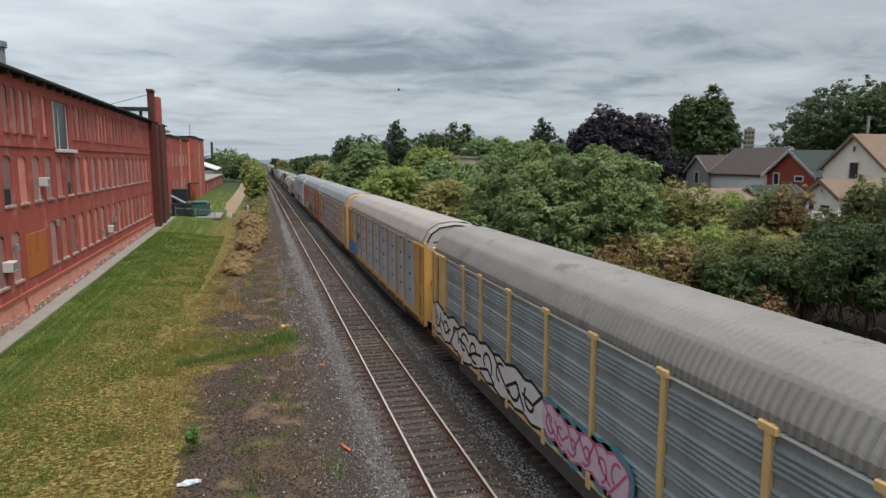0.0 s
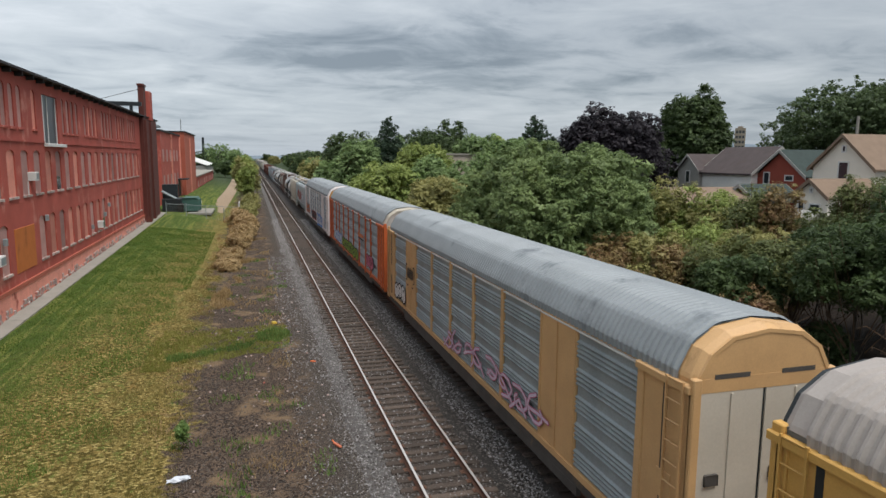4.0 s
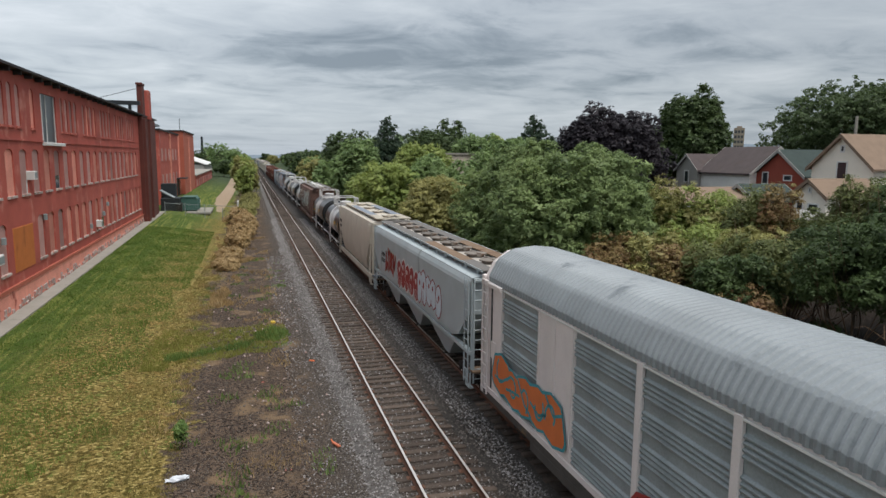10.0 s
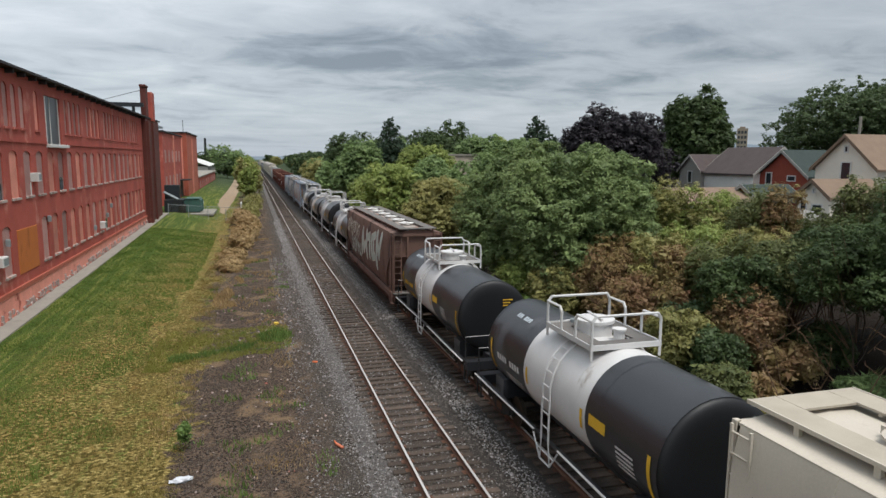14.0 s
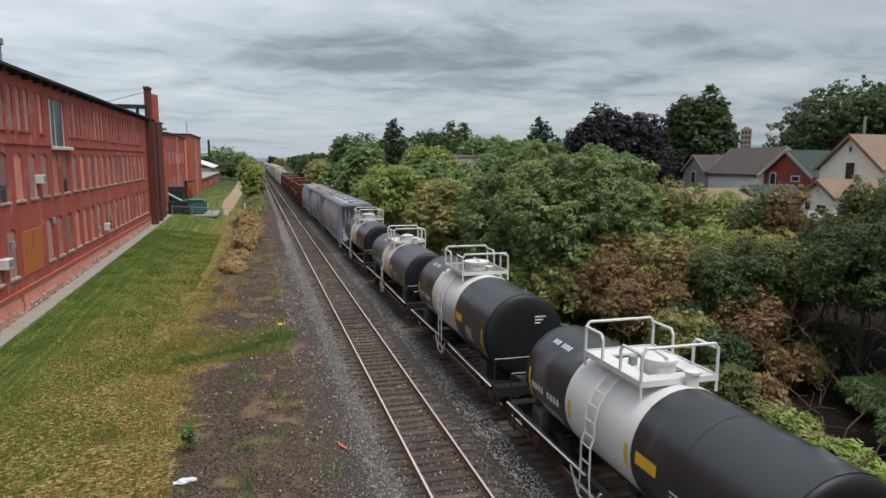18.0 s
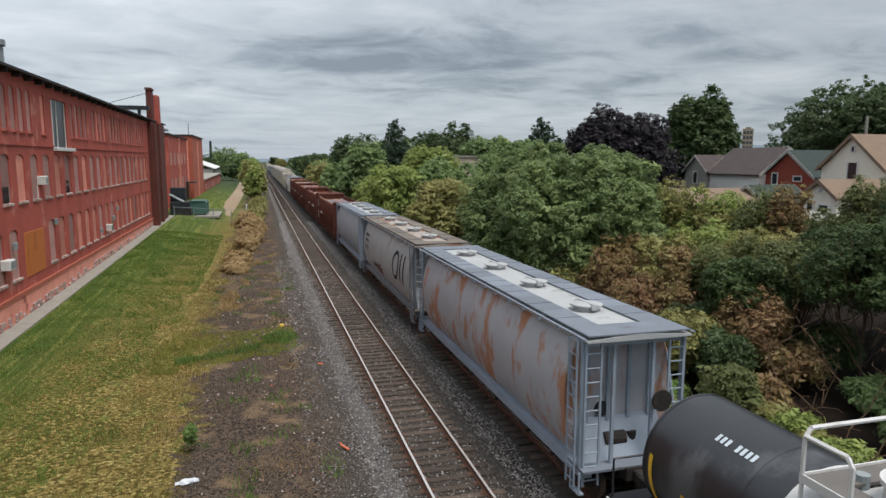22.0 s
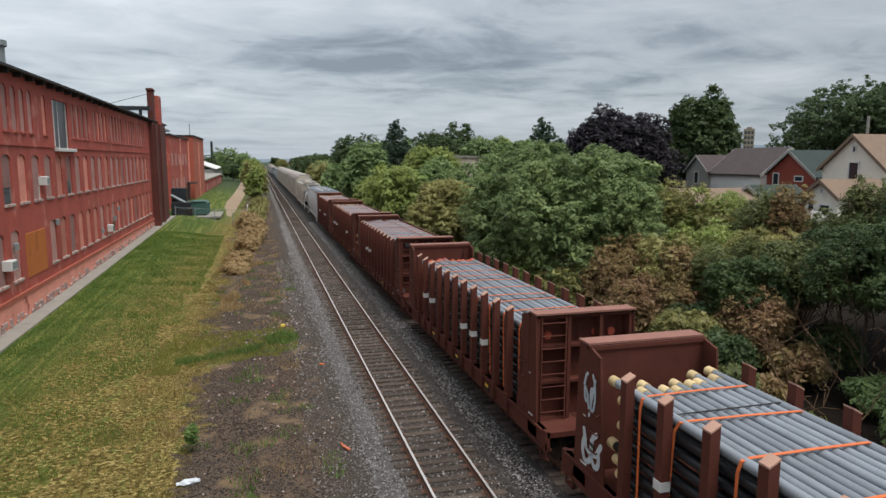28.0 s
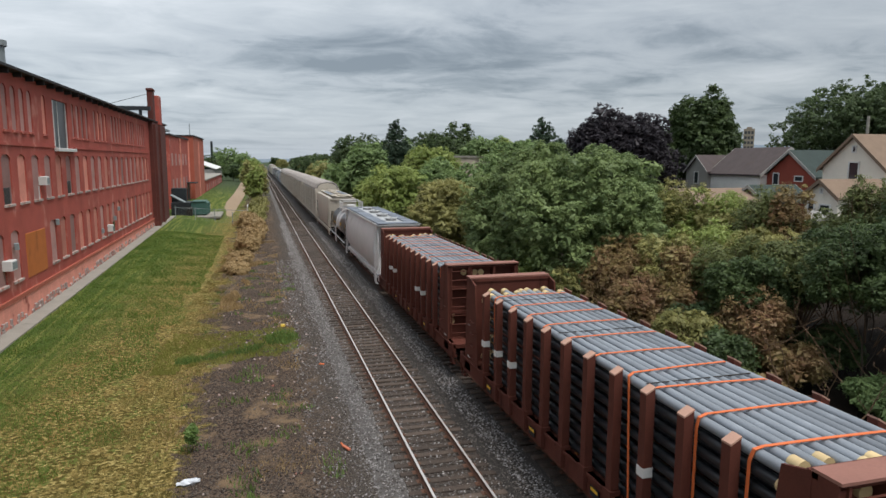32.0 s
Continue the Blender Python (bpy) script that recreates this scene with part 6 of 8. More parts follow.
def bulkhead_flat(label, L, seed, taped=()):
    car = thing("bulkhead_flat_wagon", label, "railway wagon", "freight train wagons")
    B = L - 1.0
    part("deck", Shape().box(-1.5, -B / 2, 1.05, 1.5, B / 2, 1.2), M_BROWN, car)
    for sgn in (-1, 1):
        part("side_sill", Shape().box(sgn * 1.55, -B / 2, 0.72, sgn * 1.42, B / 2, 1.24).box(sgn * 1.60, -B / 2 + 0.2, 1.16, sgn * 1.42, B / 2 - 0.2, 1.24).box(sgn * 1.56, -B / 2, 0.68, sgn * 1.36, B / 2, 0.74), M_BROWN, car)
    part("centre_sill", Shape().box(-0.35, -B / 2, 0.6, 0.35, B / 2, 1.05), M_DARK, car)
    zb = 4.30
    for sgn in (-1, 1):
        ye = sgn * (B / 2 - 1.25)
        bh = part("bulkhead", Shape().box(-1.53, ye - 0.05, 1.2, 1.53, ye + 0.05, zb).box(-1.55, ye - 0.1, zb - 0.1, 1.55, ye + 0.1, zb), M_BROWN, car)
        for x in (-1.45, -0.5, 0.5, 1.45):
            part("stiffener", Shape().box(x - 0.05, ye + 0.05 * sgn, 1.2, x + 0.05, ye + 0.42 * sgn, zb - 0.1), M_BROWN, bh)
        for z in (2.3, 3.35, 4.2):
            part("stiffener", Shape().box(-1.5, ye + 0.05 * sgn, z - 0.04, 1.5, ye + 0.36 * sgn, z + 0.04), M_BROWN, bh)
        part("top_flange", Shape().box(-1.56, ye, zb, 1.56, ye + 0.5 * sgn, zb + 0.05), M_SALMON, bh, "salmon top flange, painted lighter as lit from above")
        lad = Shape()
        for x in (-1.36, -0.62):
            lad.box(x - 0.025, ye + 0.44 * sgn - 0.02, 0.9, x + 0.025, ye + 0.44 * sgn + 0.02, zb - 0.05)
        for q in range(9):
            lad.tube((-1.36, ye + 0.46 * sgn, 1.1 + 0.37 * q), (-0.62, ye + 0.46 * sgn, 1.1 + 0.37 * q), 0.02, 5)
        part("end_ladder", lad, M_BROWN, bh)
        part("brake_box", Shape().box(0.55, ye + 0.1 * sgn, 1.5, 1.1, ye + 0.4 * sgn, 2.1, 0.03), M_DARK, bh)
        marks(car, [(ye + 0.1 * sgn - 0.06, ye + 0.1 * sgn + 0.06, 2.55, 0.035), (ye + 0.15 * sgn - 0.2, ye + 0.15 * sgn + 0.1, 1.35, 0.05)], "white", lambda z: -1.552)
        rung = Shape()
        for z in (1.5, 1.95, 2.4, 2.85):
            rung.path([(-1.56, ye - 0.2 * sgn, z), (-1.63, ye - 0.2 * sgn, z - 0.05), (-1.63, ye - 0.6 * sgn, z - 0.05), (-1.56, ye - 0.6 * sgn, z)], 0.016, 5)
        part("grab_irons", rung, M_BROWN, bh)
        for x in (-1.53, 1.53):
            part("side_plate", Shape().loft([[(q, ye, 0.8), (q, ye, zb), (q, ye + 0.44 * sgn, zb), (q, ye + 0.62 * sgn, 0.8)] for q in (x - 0.02, x + 0.02)]), M_BROWN, bh)
            part("gusset", Shape().loft([[(q, ye, 1.2), (q, ye, zb), (q, ye - 0.55 * sgn, zb - 0.15), (q, ye - 0.85 * sgn, 1.2)] for q in (x - 0.03, x + 0.03)]), M_BROWN, bh)
        ye = sgn * (B / 2 - 0.3)
        part("step", Shape().box(-1.55, ye - 0.3, 0.4, -1.42, ye + 0.1, 0.44).box(-1.55, ye - 0.3, 0.4, -1.51, ye - 0.26, 0.9).box(-1.55, ye + 0.06, 0.4, -1.51, ye + 0.1, 0.9), M_BROWN, car)
    n = 11
    for k in range(n):
        y = -B / 2 + 2.9 + k * (B - 5.8) / (n - 1)
        for sgn in (-1, 1):
            st = part("stake", STAKE, None, car, at=pose(sgn * 1.52, y, 0, 0, 0, 0 if sgn < 0 else 180))
            part("stake_top", STAKE_TOP, None, st)
            if sgn < 0 and k % 3 == seed % 3:
                pl = part("sill_placard", PLACARD, None, car, at=(0, y - 0.6, 0))
                part("placard_bar", PLACARD_BAR, None, pl)
            if k in taped and sgn < 0:
                part("reflective_band", TAPE, None, st)
    gear(car, L, 2.3)
    return car


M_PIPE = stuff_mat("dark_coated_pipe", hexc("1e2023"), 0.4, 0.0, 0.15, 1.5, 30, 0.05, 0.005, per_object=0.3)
# top row of the same dark pipes, with the sky's sheen painted in as grey
M_PIPETOP = stuff_mat("sky_sheen_grey_pipe", hexc("7b8086"), 0.4, 0.0, 0.15, 1.2, 30, 0.05, 0.005, hexc("8a8f95"), 0.4, 0.6, 1, per_object=0.2)
M_CAP = stuff_mat("cream_pipe_cap", hexc("c9b083"), 0.6, 0, 0.1, 3, 30, 0.05, 0.005, per_object=0.15)
M_CAPRED = stuff_mat("red_pipe_cap", hexc("b5543f"), 0.6, 0, 0.1, 3, 30, 0.05, 0.005, per_object=0.15)
M_CAPDULL = stuff_mat("dull_blue_grey_cap", hexc("5d6a70"), 0.6, 0, 0.15, 3, 30, 0.05, 0.005)
M_STRAP = stuff_mat("orange_strap", hexc("d06a3a"), 0.6, 0, 0.1, 4, 40, 0.05, 0.005)


def pipe_load(L, seed, cap, top_mat, nz):
    """Pipes stacked between the stakes, strapped with orange webbing."""
    rng = random.Random(seed)
    t = thing("pipe_stack", "bundled dark steel pipes with %s end caps under orange straps" % {M_CAP: "cream", M_CAPRED: "red", M_CAPDULL: "dull grey"}[cap], "pipes", "pipe loads on flat wagons")
    ln = L - 5.1
    r = 0.102
    step = 0.285 if nz < 10 else 0.289
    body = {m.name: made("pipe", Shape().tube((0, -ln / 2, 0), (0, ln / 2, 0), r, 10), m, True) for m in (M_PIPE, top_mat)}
    capm = made("end_cap", Shape().tube((0, -0.14, 0), (0, 0.10, 0), r + 0.022, 12), cap, True)
    nx = 11
    for i in range(nx):
        for k in range(nz):
            if 0 < i < nx - 1 and k < nz - 1 and not 5 < k < nz:
                continue
            x = -1.26 + 2.52 * i / (nx - 1)
            z = 1.33 + step * k + (rng.uniform(-0.02, 0.03) if k == nz - 1 else 0)
            dy = rng.uniform(-0.5, 0.45)
            edge = i in (0, nx - 1) or k == nz - 1
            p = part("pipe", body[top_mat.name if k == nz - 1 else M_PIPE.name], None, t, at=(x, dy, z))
            if edge:
                for sgn in (-1, 1):
                    part("end_cap", capm, None, p, at=(0, sgn * ln / 2, 0))
    for y in [(-0.44 + 0.88 * j / 9) * ln + rng.uniform(-0.2, 0.2) for j in range(10)]:
        zt = 1.33 + step * (nz - 1) + r + 0.02
        d = rng.uniform(-0.25, 0.25)
        pts = [(-1.40, y + d * 1.6, 1.3), (-1.40, y + d, zt - 0.25), (-1.36, y + d * 0.6, zt - 0.05), (-1.2, y + d * 0.3, zt), (0, y, zt + 0.01), (1.2, y - d * 0.3, zt), (1.36, y - d * 0.6, zt - 0.05), (1.40, y - d, 1.3)]
        part("strap", Shape().loft([[(px, py - 0.035, pz), (px, py + 0.035, pz), (px * 1.008, py + 0.035, pz + 0.012), (px * 1.008, py - 0.035, pz + 0.012)] for px, py, pz in pts]), M_STRAP, t)
    for y in [(-0.3 + 0.3 * j) * ln for j in range(3)]:
        part("steel_band", Shape().box(-1.33, y + 1.2, 1.33 + step * (nz - 1) + r, 1.33, y + 1.24, 1.33 + step * (nz - 1) + r + 0.012), M_DARK, t)
        part("dunnage", Shape().box(-1.35, y - 0.06, 1.2, 1.35, y + 0.06, 1.225), M_PLY, t)
    return t


def train():
    # autoracks
    a = book(autorack("autorack wagon with grey ribbed sides and pale yellow posts", M_PALEYELLOW, M_ROOF_GREY, top=M_ENDWHITE), 0.4, 28.7)
    graffiti(a, 1.5, 13.0, 1.1, 2.35, 9, "black", "white", 3, flat_side, 0.13, "black and white graffiti along the lower side", style="mass")
    graffiti(a, -2.9, 1.2, 1.1, 2.15, 6, "pink", "lilac", 5, flat_side, 0.09, "pink and pale graffiti", "teal", style="mass")
    b = book(autorack("autorack wagon with grey sides, yellow posts, pale ribbed roof", M_YELLOW, M_ROOF_PALE, M_STEELPALE, sheet="stacked", top=M_ENDWHITE), 28.7, 56.6)
    graffiti(b, 9.3, 12.9, 1.0, 2.0, 3, "blue", "skyblue", 9, flat_side, 0.12, "blue graffiti on the lower corner", style="mass")
    c = book(autorack("tan yellow autorack wagon with grey ribbed screens and a grey roof", M_TAN, M_ROOF_BLUE, bays="solid", top=M_TAN, end=M_BEIGE, cap=M_TAN), 57.0, 85.0)
    graffiti(c, -7.5, 2.0, 1.2, 2.2, 8, "pink", "lilac", 12, flat_side, 0.05, "pink outlined graffiti", style="thin")
    graffiti(c, 9.0, 11.4, 1.2, 2.1, 3, "black", "white", 14, flat_side, 0.1, "black and white graffiti")
    for car, yc, zc in ((b, 7.9, 2.75), (c, 7.9, 3.0)):
        em = Shape()
        for q in (-1, 1):
            ribbon(em, [(yc + q * 0.62, zc - 0.38), (yc + q * 0.82, zc - 0.38), (yc + q * 0.82, zc + 0.38), (yc + q * 0.62, zc + 0.38)], 0.035, flat_side, 0.012)
        for q in (-0.4, 0.0, 0.4):
            ribbon(em, [(yc + q, zc - 0.16), (yc + q, zc + 0.16)], 0.13, flat_side, 0.013)
        for q in (-0.5, 0.5):
            ribbon(em, [(yc + q - 0.08, zc - 0.62), (yc + q + 0.08, zc - 0.62)], 0.04, flat_side, 0.012)
        part("painted_emblem", em, INK["black"], car, "dark bracketed emblem of plain blocks")
    e = book(autorack("orange autorack wagon with grey ribbed screens and white end caps", M_ORANGE, M_ROOF_BLUE, top=M_ENDWHITE, cap=M_ENDCREAM), 84.8, 112.6)
    graffiti(e, -9.5, -7.4, 1.4, 2.3, 3, "brown", "pink", 21, flat_side, 0.08, "purple and pink graffiti", style="mass")
    graffiti(e, -0.7, 4.3, 1.15, 2.0, 6, "black", "green", 23, flat_side, 0.1, "green graffiti", style="mass")
    graffiti(e, 5.1, 9.3, 1.2, 2.1, 6, "blue", "pale", 25, flat_side, 0.06, "pale graffiti", style="mass")
    graffiti(e, -3.4, -1.1, 1.15, 2.0, 3, "black", "green", 24, flat_side, 0.1, "green graffiti", style="mass")
    marks(e, [(-6.1 + 0.5 * q, -5.72 + 0.5 * q, 3.05, 0.24) for q in range(5)], "orange", flat_side, "painted_emblem")
    marks(e, [(-6.1, -3.75, 2.88, 0.1)], "black", flat_side)
    f = book(autorack("weathered white autorack wagon with grey ribbed screens", M_WHITE, M_ROOF_BLUE, bays="solid", top=M_MUSTARD, end=M_HOPBLUE, cap=M_WHITE), 113.25, 141.35)
    graffiti(f, -7.6, -2.6, 1.05, 2.1, 8, "blue", "pale", 31, flat_side, 0.08, "blue and pale graffiti", "skyblue", style="mass")
    graffiti(f, -1.4, 4.2, 1.1, 2.1, 4, "red", "black", 33, flat_side, 0.13, "black and red graffiti")
    graffiti(f, 7.4, 11.9, 1.2, 2.5, 5, "teal", "orange", 35, flat_side, 0.1, "teal and orange graffiti", style="mass")
    # hoppers and tanks
    g = book(hopper("pale blue-grey hopper wagon with red graffiti and rusty walkways", 20.0, M_HOPAQUA, M_HOPAQUA, "flat", 9, "round", M_RUSTWALK, M_RUSTMID, 0, ends_mat=M_GREYWALK, trough=M_DUSTROOF, hatch_step=1.8, worn=(-0.75, -0.12)), 141.15, 161.15)
    sf = side_of("flat")
    graffiti(g, 3.0, 5.7, 2.2, 3.45, 4, "orange", "red", 41, sf, 0.10, "orange and red graffiti", "cream", style="block")
    marks(g, [(5.9 + 0.24 * q, 6.06 + 0.24 * q, zz, 0.22) for q in range(4) for zz in (2.55, 2.9)], "black", sf)
    graffiti(g, -1.9, 2.5, 1.95, 3.4, 5, "white", "red", 43, sf, 0.1, "large red bubble graffiti")
    graffiti(g, -5.6, -1.75, 2.0, 3.5, 5, "red", "pale", 45, sf, 0.07, "pale bubbles with red outlines")
    h = book(hopper("beige covered hopper wagon with rounded sides and round roof hatches", 16.6, M_BEIGE, M_BEIGE, "teardrop", 4, "round", M_BEIGE, M_WALKBLUE, 7, ends_mat=M_BEIGEWALK), 160.85, 177.45)
    td = side_of("teardrop")
    marks(h, [(5.6, 6.8, 3.2, 0.22), (5.6, 6.6, 2.8, 0.22), (5.7, 6.6, 2.3, 0.1), (5.7, 6.5, 2.1, 0.1)], "black", td)
    i = book(tank("black tank wagon with a white centre band", 13.0, band=3.7, band_at=0.0, dome=0.35), 176.9, 189.9)
    j = book(tank("black tank wagon with a white band and yellow markings", 13.2, band_at=0.6), 189.9, 203.1)
    k = book(hopper("faded brown hopper wagon covered in white graffiti", 19.0, M_BROWNHOP, M_BROWNHOP, "teardrop", 6, "round", M_TRIMWHITE, M_GREYWALK, 8, ends_mat=M_GREYWALK, trough=M_RUSTROOF, hatch_step=2.33), 203.0, 222.0)
    graffiti(k, 2.2, 7.9, 2.8, 3.95, 8, "brown", "cream", 51, td, 0.065, "cream graffiti strokes", style="block")
    graffiti(k, -6.2, 1.2, 1.9, 3.95, 4, "cream", "aqua", 53, td, 0.22, "large pale block graffiti", style="block")
    graffiti(k, 1.5, 6.0, 1.5, 2.7, 5, "brown", "aqua", 54, td, 0.09, "pale graffiti strokes", style="block")
    l = book(tank("black tank wagon with a white band and white railings", 13.1, band_at=0.75, r=1.35, zc=2.34, deck=M_TANKWHITE, dome=-0.5, dome_r=0.36), 221.4, 234.5)
    m = book(tank("black tank wagon with a wide white band and faint graffiti", 13.1, band=3.5, band_at=0.45, r=1.45, zc=2.49, dome=-0.1), 234.5, 247.6)
    n = book(tank("dark grey tank wagon with a cream centre band", 14.0, r=1.34, zc=2.22, colour=stuff_mat("faded_black_paint", hexc("424549"), 0.4, 0, 0.15, 1, 20, 0.05, 0.01, hexc("5d5d5c"), 0.4, 0.8, 3), band_mat=stuff_mat("dirty_cream_paint", hexc("cabfb3"), 0.6, 0, 0.1, 1.2, 25, 0.05, 0.01, hexc("9b8a78"), 0.4, 1.0, 5), band=2.4, band_at=0.25, plat=0.95, dome=-0.3, dome_r=0.34, deck=M_TANKWHITE), 247.6, 261.6)
    o = book(tank("glossy black tank wagon with a white band and yellow lettering", 13.9, band_at=0.3, r=1.33, zc=2.37, dome=0.1), 261.6, 275.5)
    car_len = {i.name: (13.0, 0.0, 1.85), j.name: (13.2, 0.6, 1.55), l.name: (13.1, 0.75, 1.55), m.name: (13.1, 0.45, 1.75), n.name: (14.0, 0.25, 1.2), o.name: (13.9, 0.3, 1.55)}
    girth = {l.name: (1.35, 2.34), m.name: (1.45, 2.49), n.name: (1.34, 2.22), o.name: (1.33, 2.37)}
    for car, ink in ((i, "white"), (j, "yellow"), (l, "white"), (m, "white"), (n, "pale"), (o, "yellow")):
        ln, ba, hb = car_len[car.name]
        rr, zc = girth.get(car.name, (1.42, 2.48))
        kk = rr / 1.5
        shell = tank_side(rr, zc)
        e0 = ba - hb
        marks(car, [(e0 - 0.95, e0 - 0.2, zc - 0.08, 0.27)], "yellow", shell, "yellow_placard")
        marks(car, [(e0 + 0.12, e0 + 0.24, zc - 0.36 * kk, 0.5)], "yellow", shell, "yellow_stripe")
        marks(car, [(ba + hb - 0.3, ba + hb - 0.18, zc - 0.36 * kk, 0.5)], "yellow", shell, "yellow_stripe")
        for ys in (-1, 1):
            ysx = ys * (ln / 2 - 2.0)
            marks(car, [(ysx - 0.06, ysx + 0.06, zc - 0.8 * kk, 1.0)], "yellow", shell, "yellow_stripe")
        marks(car, [(ba + hb + 0.9 + 0.13 * q, ba + hb + 0.98 + 0.13 * q, zc + 1.2 * kk, 0.09) for q in range(8) if q != 4], "pale", shell)
        hd = Shape()
        for q in range(3):
            hd.box(0.35, -ln / 2 + 1.53, zc + 0.65 - 0.11 * q, 0.75 - 0.1 * q, -ln / 2 + 1.55, zc + 0.69 - 0.11 * q)
        part("head_lettering", hd, INK[ink], car)
        marks(car, [(e0 - 2.1, e0 - 1.4, zc - 0.13 - 0.11 * q, 0.05) for q in range(5)], "white", shell)
        marks(car, [(ba + hb + 0.35 + 0.2 * q, ba + hb + 0.49 + 0.2 * q, zc - 0.26, 0.2) for q in range(9) if q != 4], ink, shell)
        marks(car, [(ba + hb + 0.3, ba + hb + 1.6, zc - 0.6 - 0.1 * q, 0.045) for q in range(3)], ink, shell)
    graffiti(m, -0.9, 0.9, 1.9, 2.9, 4, "pale", "pale", 57, tank_side(1.45, 2.49), 0.04, "faint blue-grey scribbles on the white band", style="thin")
    rs = side_of("round")
    q = book(hopper("grey cylindrical hopper wagon streaked with rust", 17.8, M_HOPRUST, M_HOPGREY, "round", 4, "round", M_HOPGREY, M_WALKBLUE, 0, M_HOPFRAME, 1.05), 275.5, 293.3)
    r = book(hopper("light grey cylindrical hopper wagon with a rusty roof", 17.5, M_HOPGREY, M_RUSTROOF, "round", 4, "round", M_HOPGREY, M_RUSTWALK, 0, M_GRATE, 1.05), 293.3, 310.8)
    lg = Shape()
    # a plain emblem: a slanting oval ring and two bars
    ribbon(lg, [(-4.0 + 0.72 * math.cos(q) - 0.25 * math.sin(q), 2.75 + 0.74 * math.sin(q)) for q in [math.pi * 2 * k / 24 for k in range(25)]], 0.12, rs, 0.012)
    for y in (-5.1, -5.9):
        ribbon(lg, [(y, 2.05), (y - 0.3, 3.45)], 0.13, rs, 0.012)
    part("painted_emblem", lg, INK["black"], r, "large black emblem of a ring and slanted bars")
    marks(r, [(5.0 + 0.19 * q, 5.12 + 0.19 * q, z, 0.2) for z, n3 in ((3.3, 8), (2.95, 8), (2.5, 7)) for q in range(8 - n3, 8)] + [(4.9, 6.6, 2.84, 0.025), (4.9, 6.6, 2.38, 0.025)], "black", rs)
    graffiti(r, 2.4, 3.6, 1.5, 1.9, 3, "brown", "black", 66, rs, 0.035, "small dark scribbles", style="thin")
    graffiti(r, 0.6, 2.2, 1.3, 2.0, 4, "brown", "brown", 67, rs, 0.05, "brown scribbles", style="thin")
    s = book(hopper("pale grey-blue cylindrical hopper wagon with teal graffiti", 16.6, M_HOPBLUE, M_HOPGREY, "round", 4, "round", M_HOPGREY, M_WALKBLUE, 0, M_HOPFRAME, 1.05), 310.8, 327.4)
    graffiti(s, -4.5, 4.0, 1.2, 2.1, 8, "teal", "pale", 61, rs, 0.05, "thin teal graffiti", style="thin")
    # bulkhead flats with pipe
    for n2, (u0, u1, cap, top_m, taped) in enumerate(((327.4, 347.5, M_CAP, M_PIPETOP, (8, 9)), (347.5, 366.05, M_CAPRED, M_PIPETOP, (2, 3, 4, 8, 9)), (366.05, 384.1, M_CAPDULL, M_PIPETOP, (7, 8)), (383.75, 402.65, M_CAP, M_PIPETOP, (2, 8, 9, 10)), (402.65, 420.4, M_CAP, M_PIPETOP, (2, 3, 8, 9)))):
        fl = book(bulkhead_flat("reddish-brown bulkhead flat wagon with side stakes carrying pipes", u1 - u0, 70 + n2, taped), u0, u1)
        if n2 == 0:
            graffiti(fl, 7.55, 8.5, 1.2, 2.4, 2, "white", "pale", 91, lambda z: -1.575, 0.05, "white swirling graffiti on the bulkhead's side", style="thin")
            graffiti(fl, 7.9, 8.4, 2.6, 3.7, 2, "pale", "pale", 92, lambda z: -1.575, 0.03, "thin pale scribbles", style="thin")
        CARS.append((pipe_load(u1 - u0, 80 + n2, cap, top_m, 9 if n2 < 2 else 10), (u0 + u1) / 2 - 0.35))
    # the far part of the train
    hopper_x = book(hopper("white cylindrical hopper wagon", 17.0, M_TANKWHITE, M_HOPGREY, "round", 4, "round", M_HOPGREY, M_WALKBLUE, 0, M_TANKWHITE, 1.1), 420.4, 437.4)
    u = 437.0
    CARS.append((copy_thing(o, Matrix()), u + 7)); u += 13.5
    CARS.append((copy_thing(h, Matrix()), u + 8.2)); u += 16.4
    tan = autorack("dusty beige autorack wagon with a pale roof", M_BEIGE, M_ROOF_PALE, screen=M_BEIGEWALK, bays="solid")
    book(tan, u, u + 28.1); u += 28.1
    for _ in range(4):
        CARS.append((copy_thing(tan, Matrix()), u + 14)); u += 28.1
    for src, ln in ((q, 17.7), (s, 17.4), (o, 14.3), (o, 14.3), (r, 17.9), (k, 19.2), (q, 17.7), (l, 12.4), (l, 12.4), (h, 16.4), (h, 16.4), (tan, 28.1), (tan, 28.1), (k, 19.2), (r, 17.9), (s, 17.4)):
        CARS.append((copy_thing(src, Matrix()), u + ln / 2)); u += ln


train()


def travelled(t):
    """How far the train has come after t seconds, slowing a little."""
    return 12.15 * t - 0.010 * t * t


def motions():
    for car, u in CARS:
        walk(car, [(t, pose(TRACK_X[1], u - travelled(t), 0)) for t in (0, 4, 8, 12, 16, 20, 24, 28, 32)])
    walk(BIRD, [(0, pose(14.79, 70.25, 16.03, 0, 0, -20)), (1, pose(2.47, 74.12, 19.07, 0, 0, -20)), (2, pose(-9.76, 77.45, 18.46, 0, 0, -20)), (3, pose(-20.70, 80.93, 19.31, 0, 0, -20)), (32, pose(-356.52, 179.82, 20.35, 0, 0, -20))])


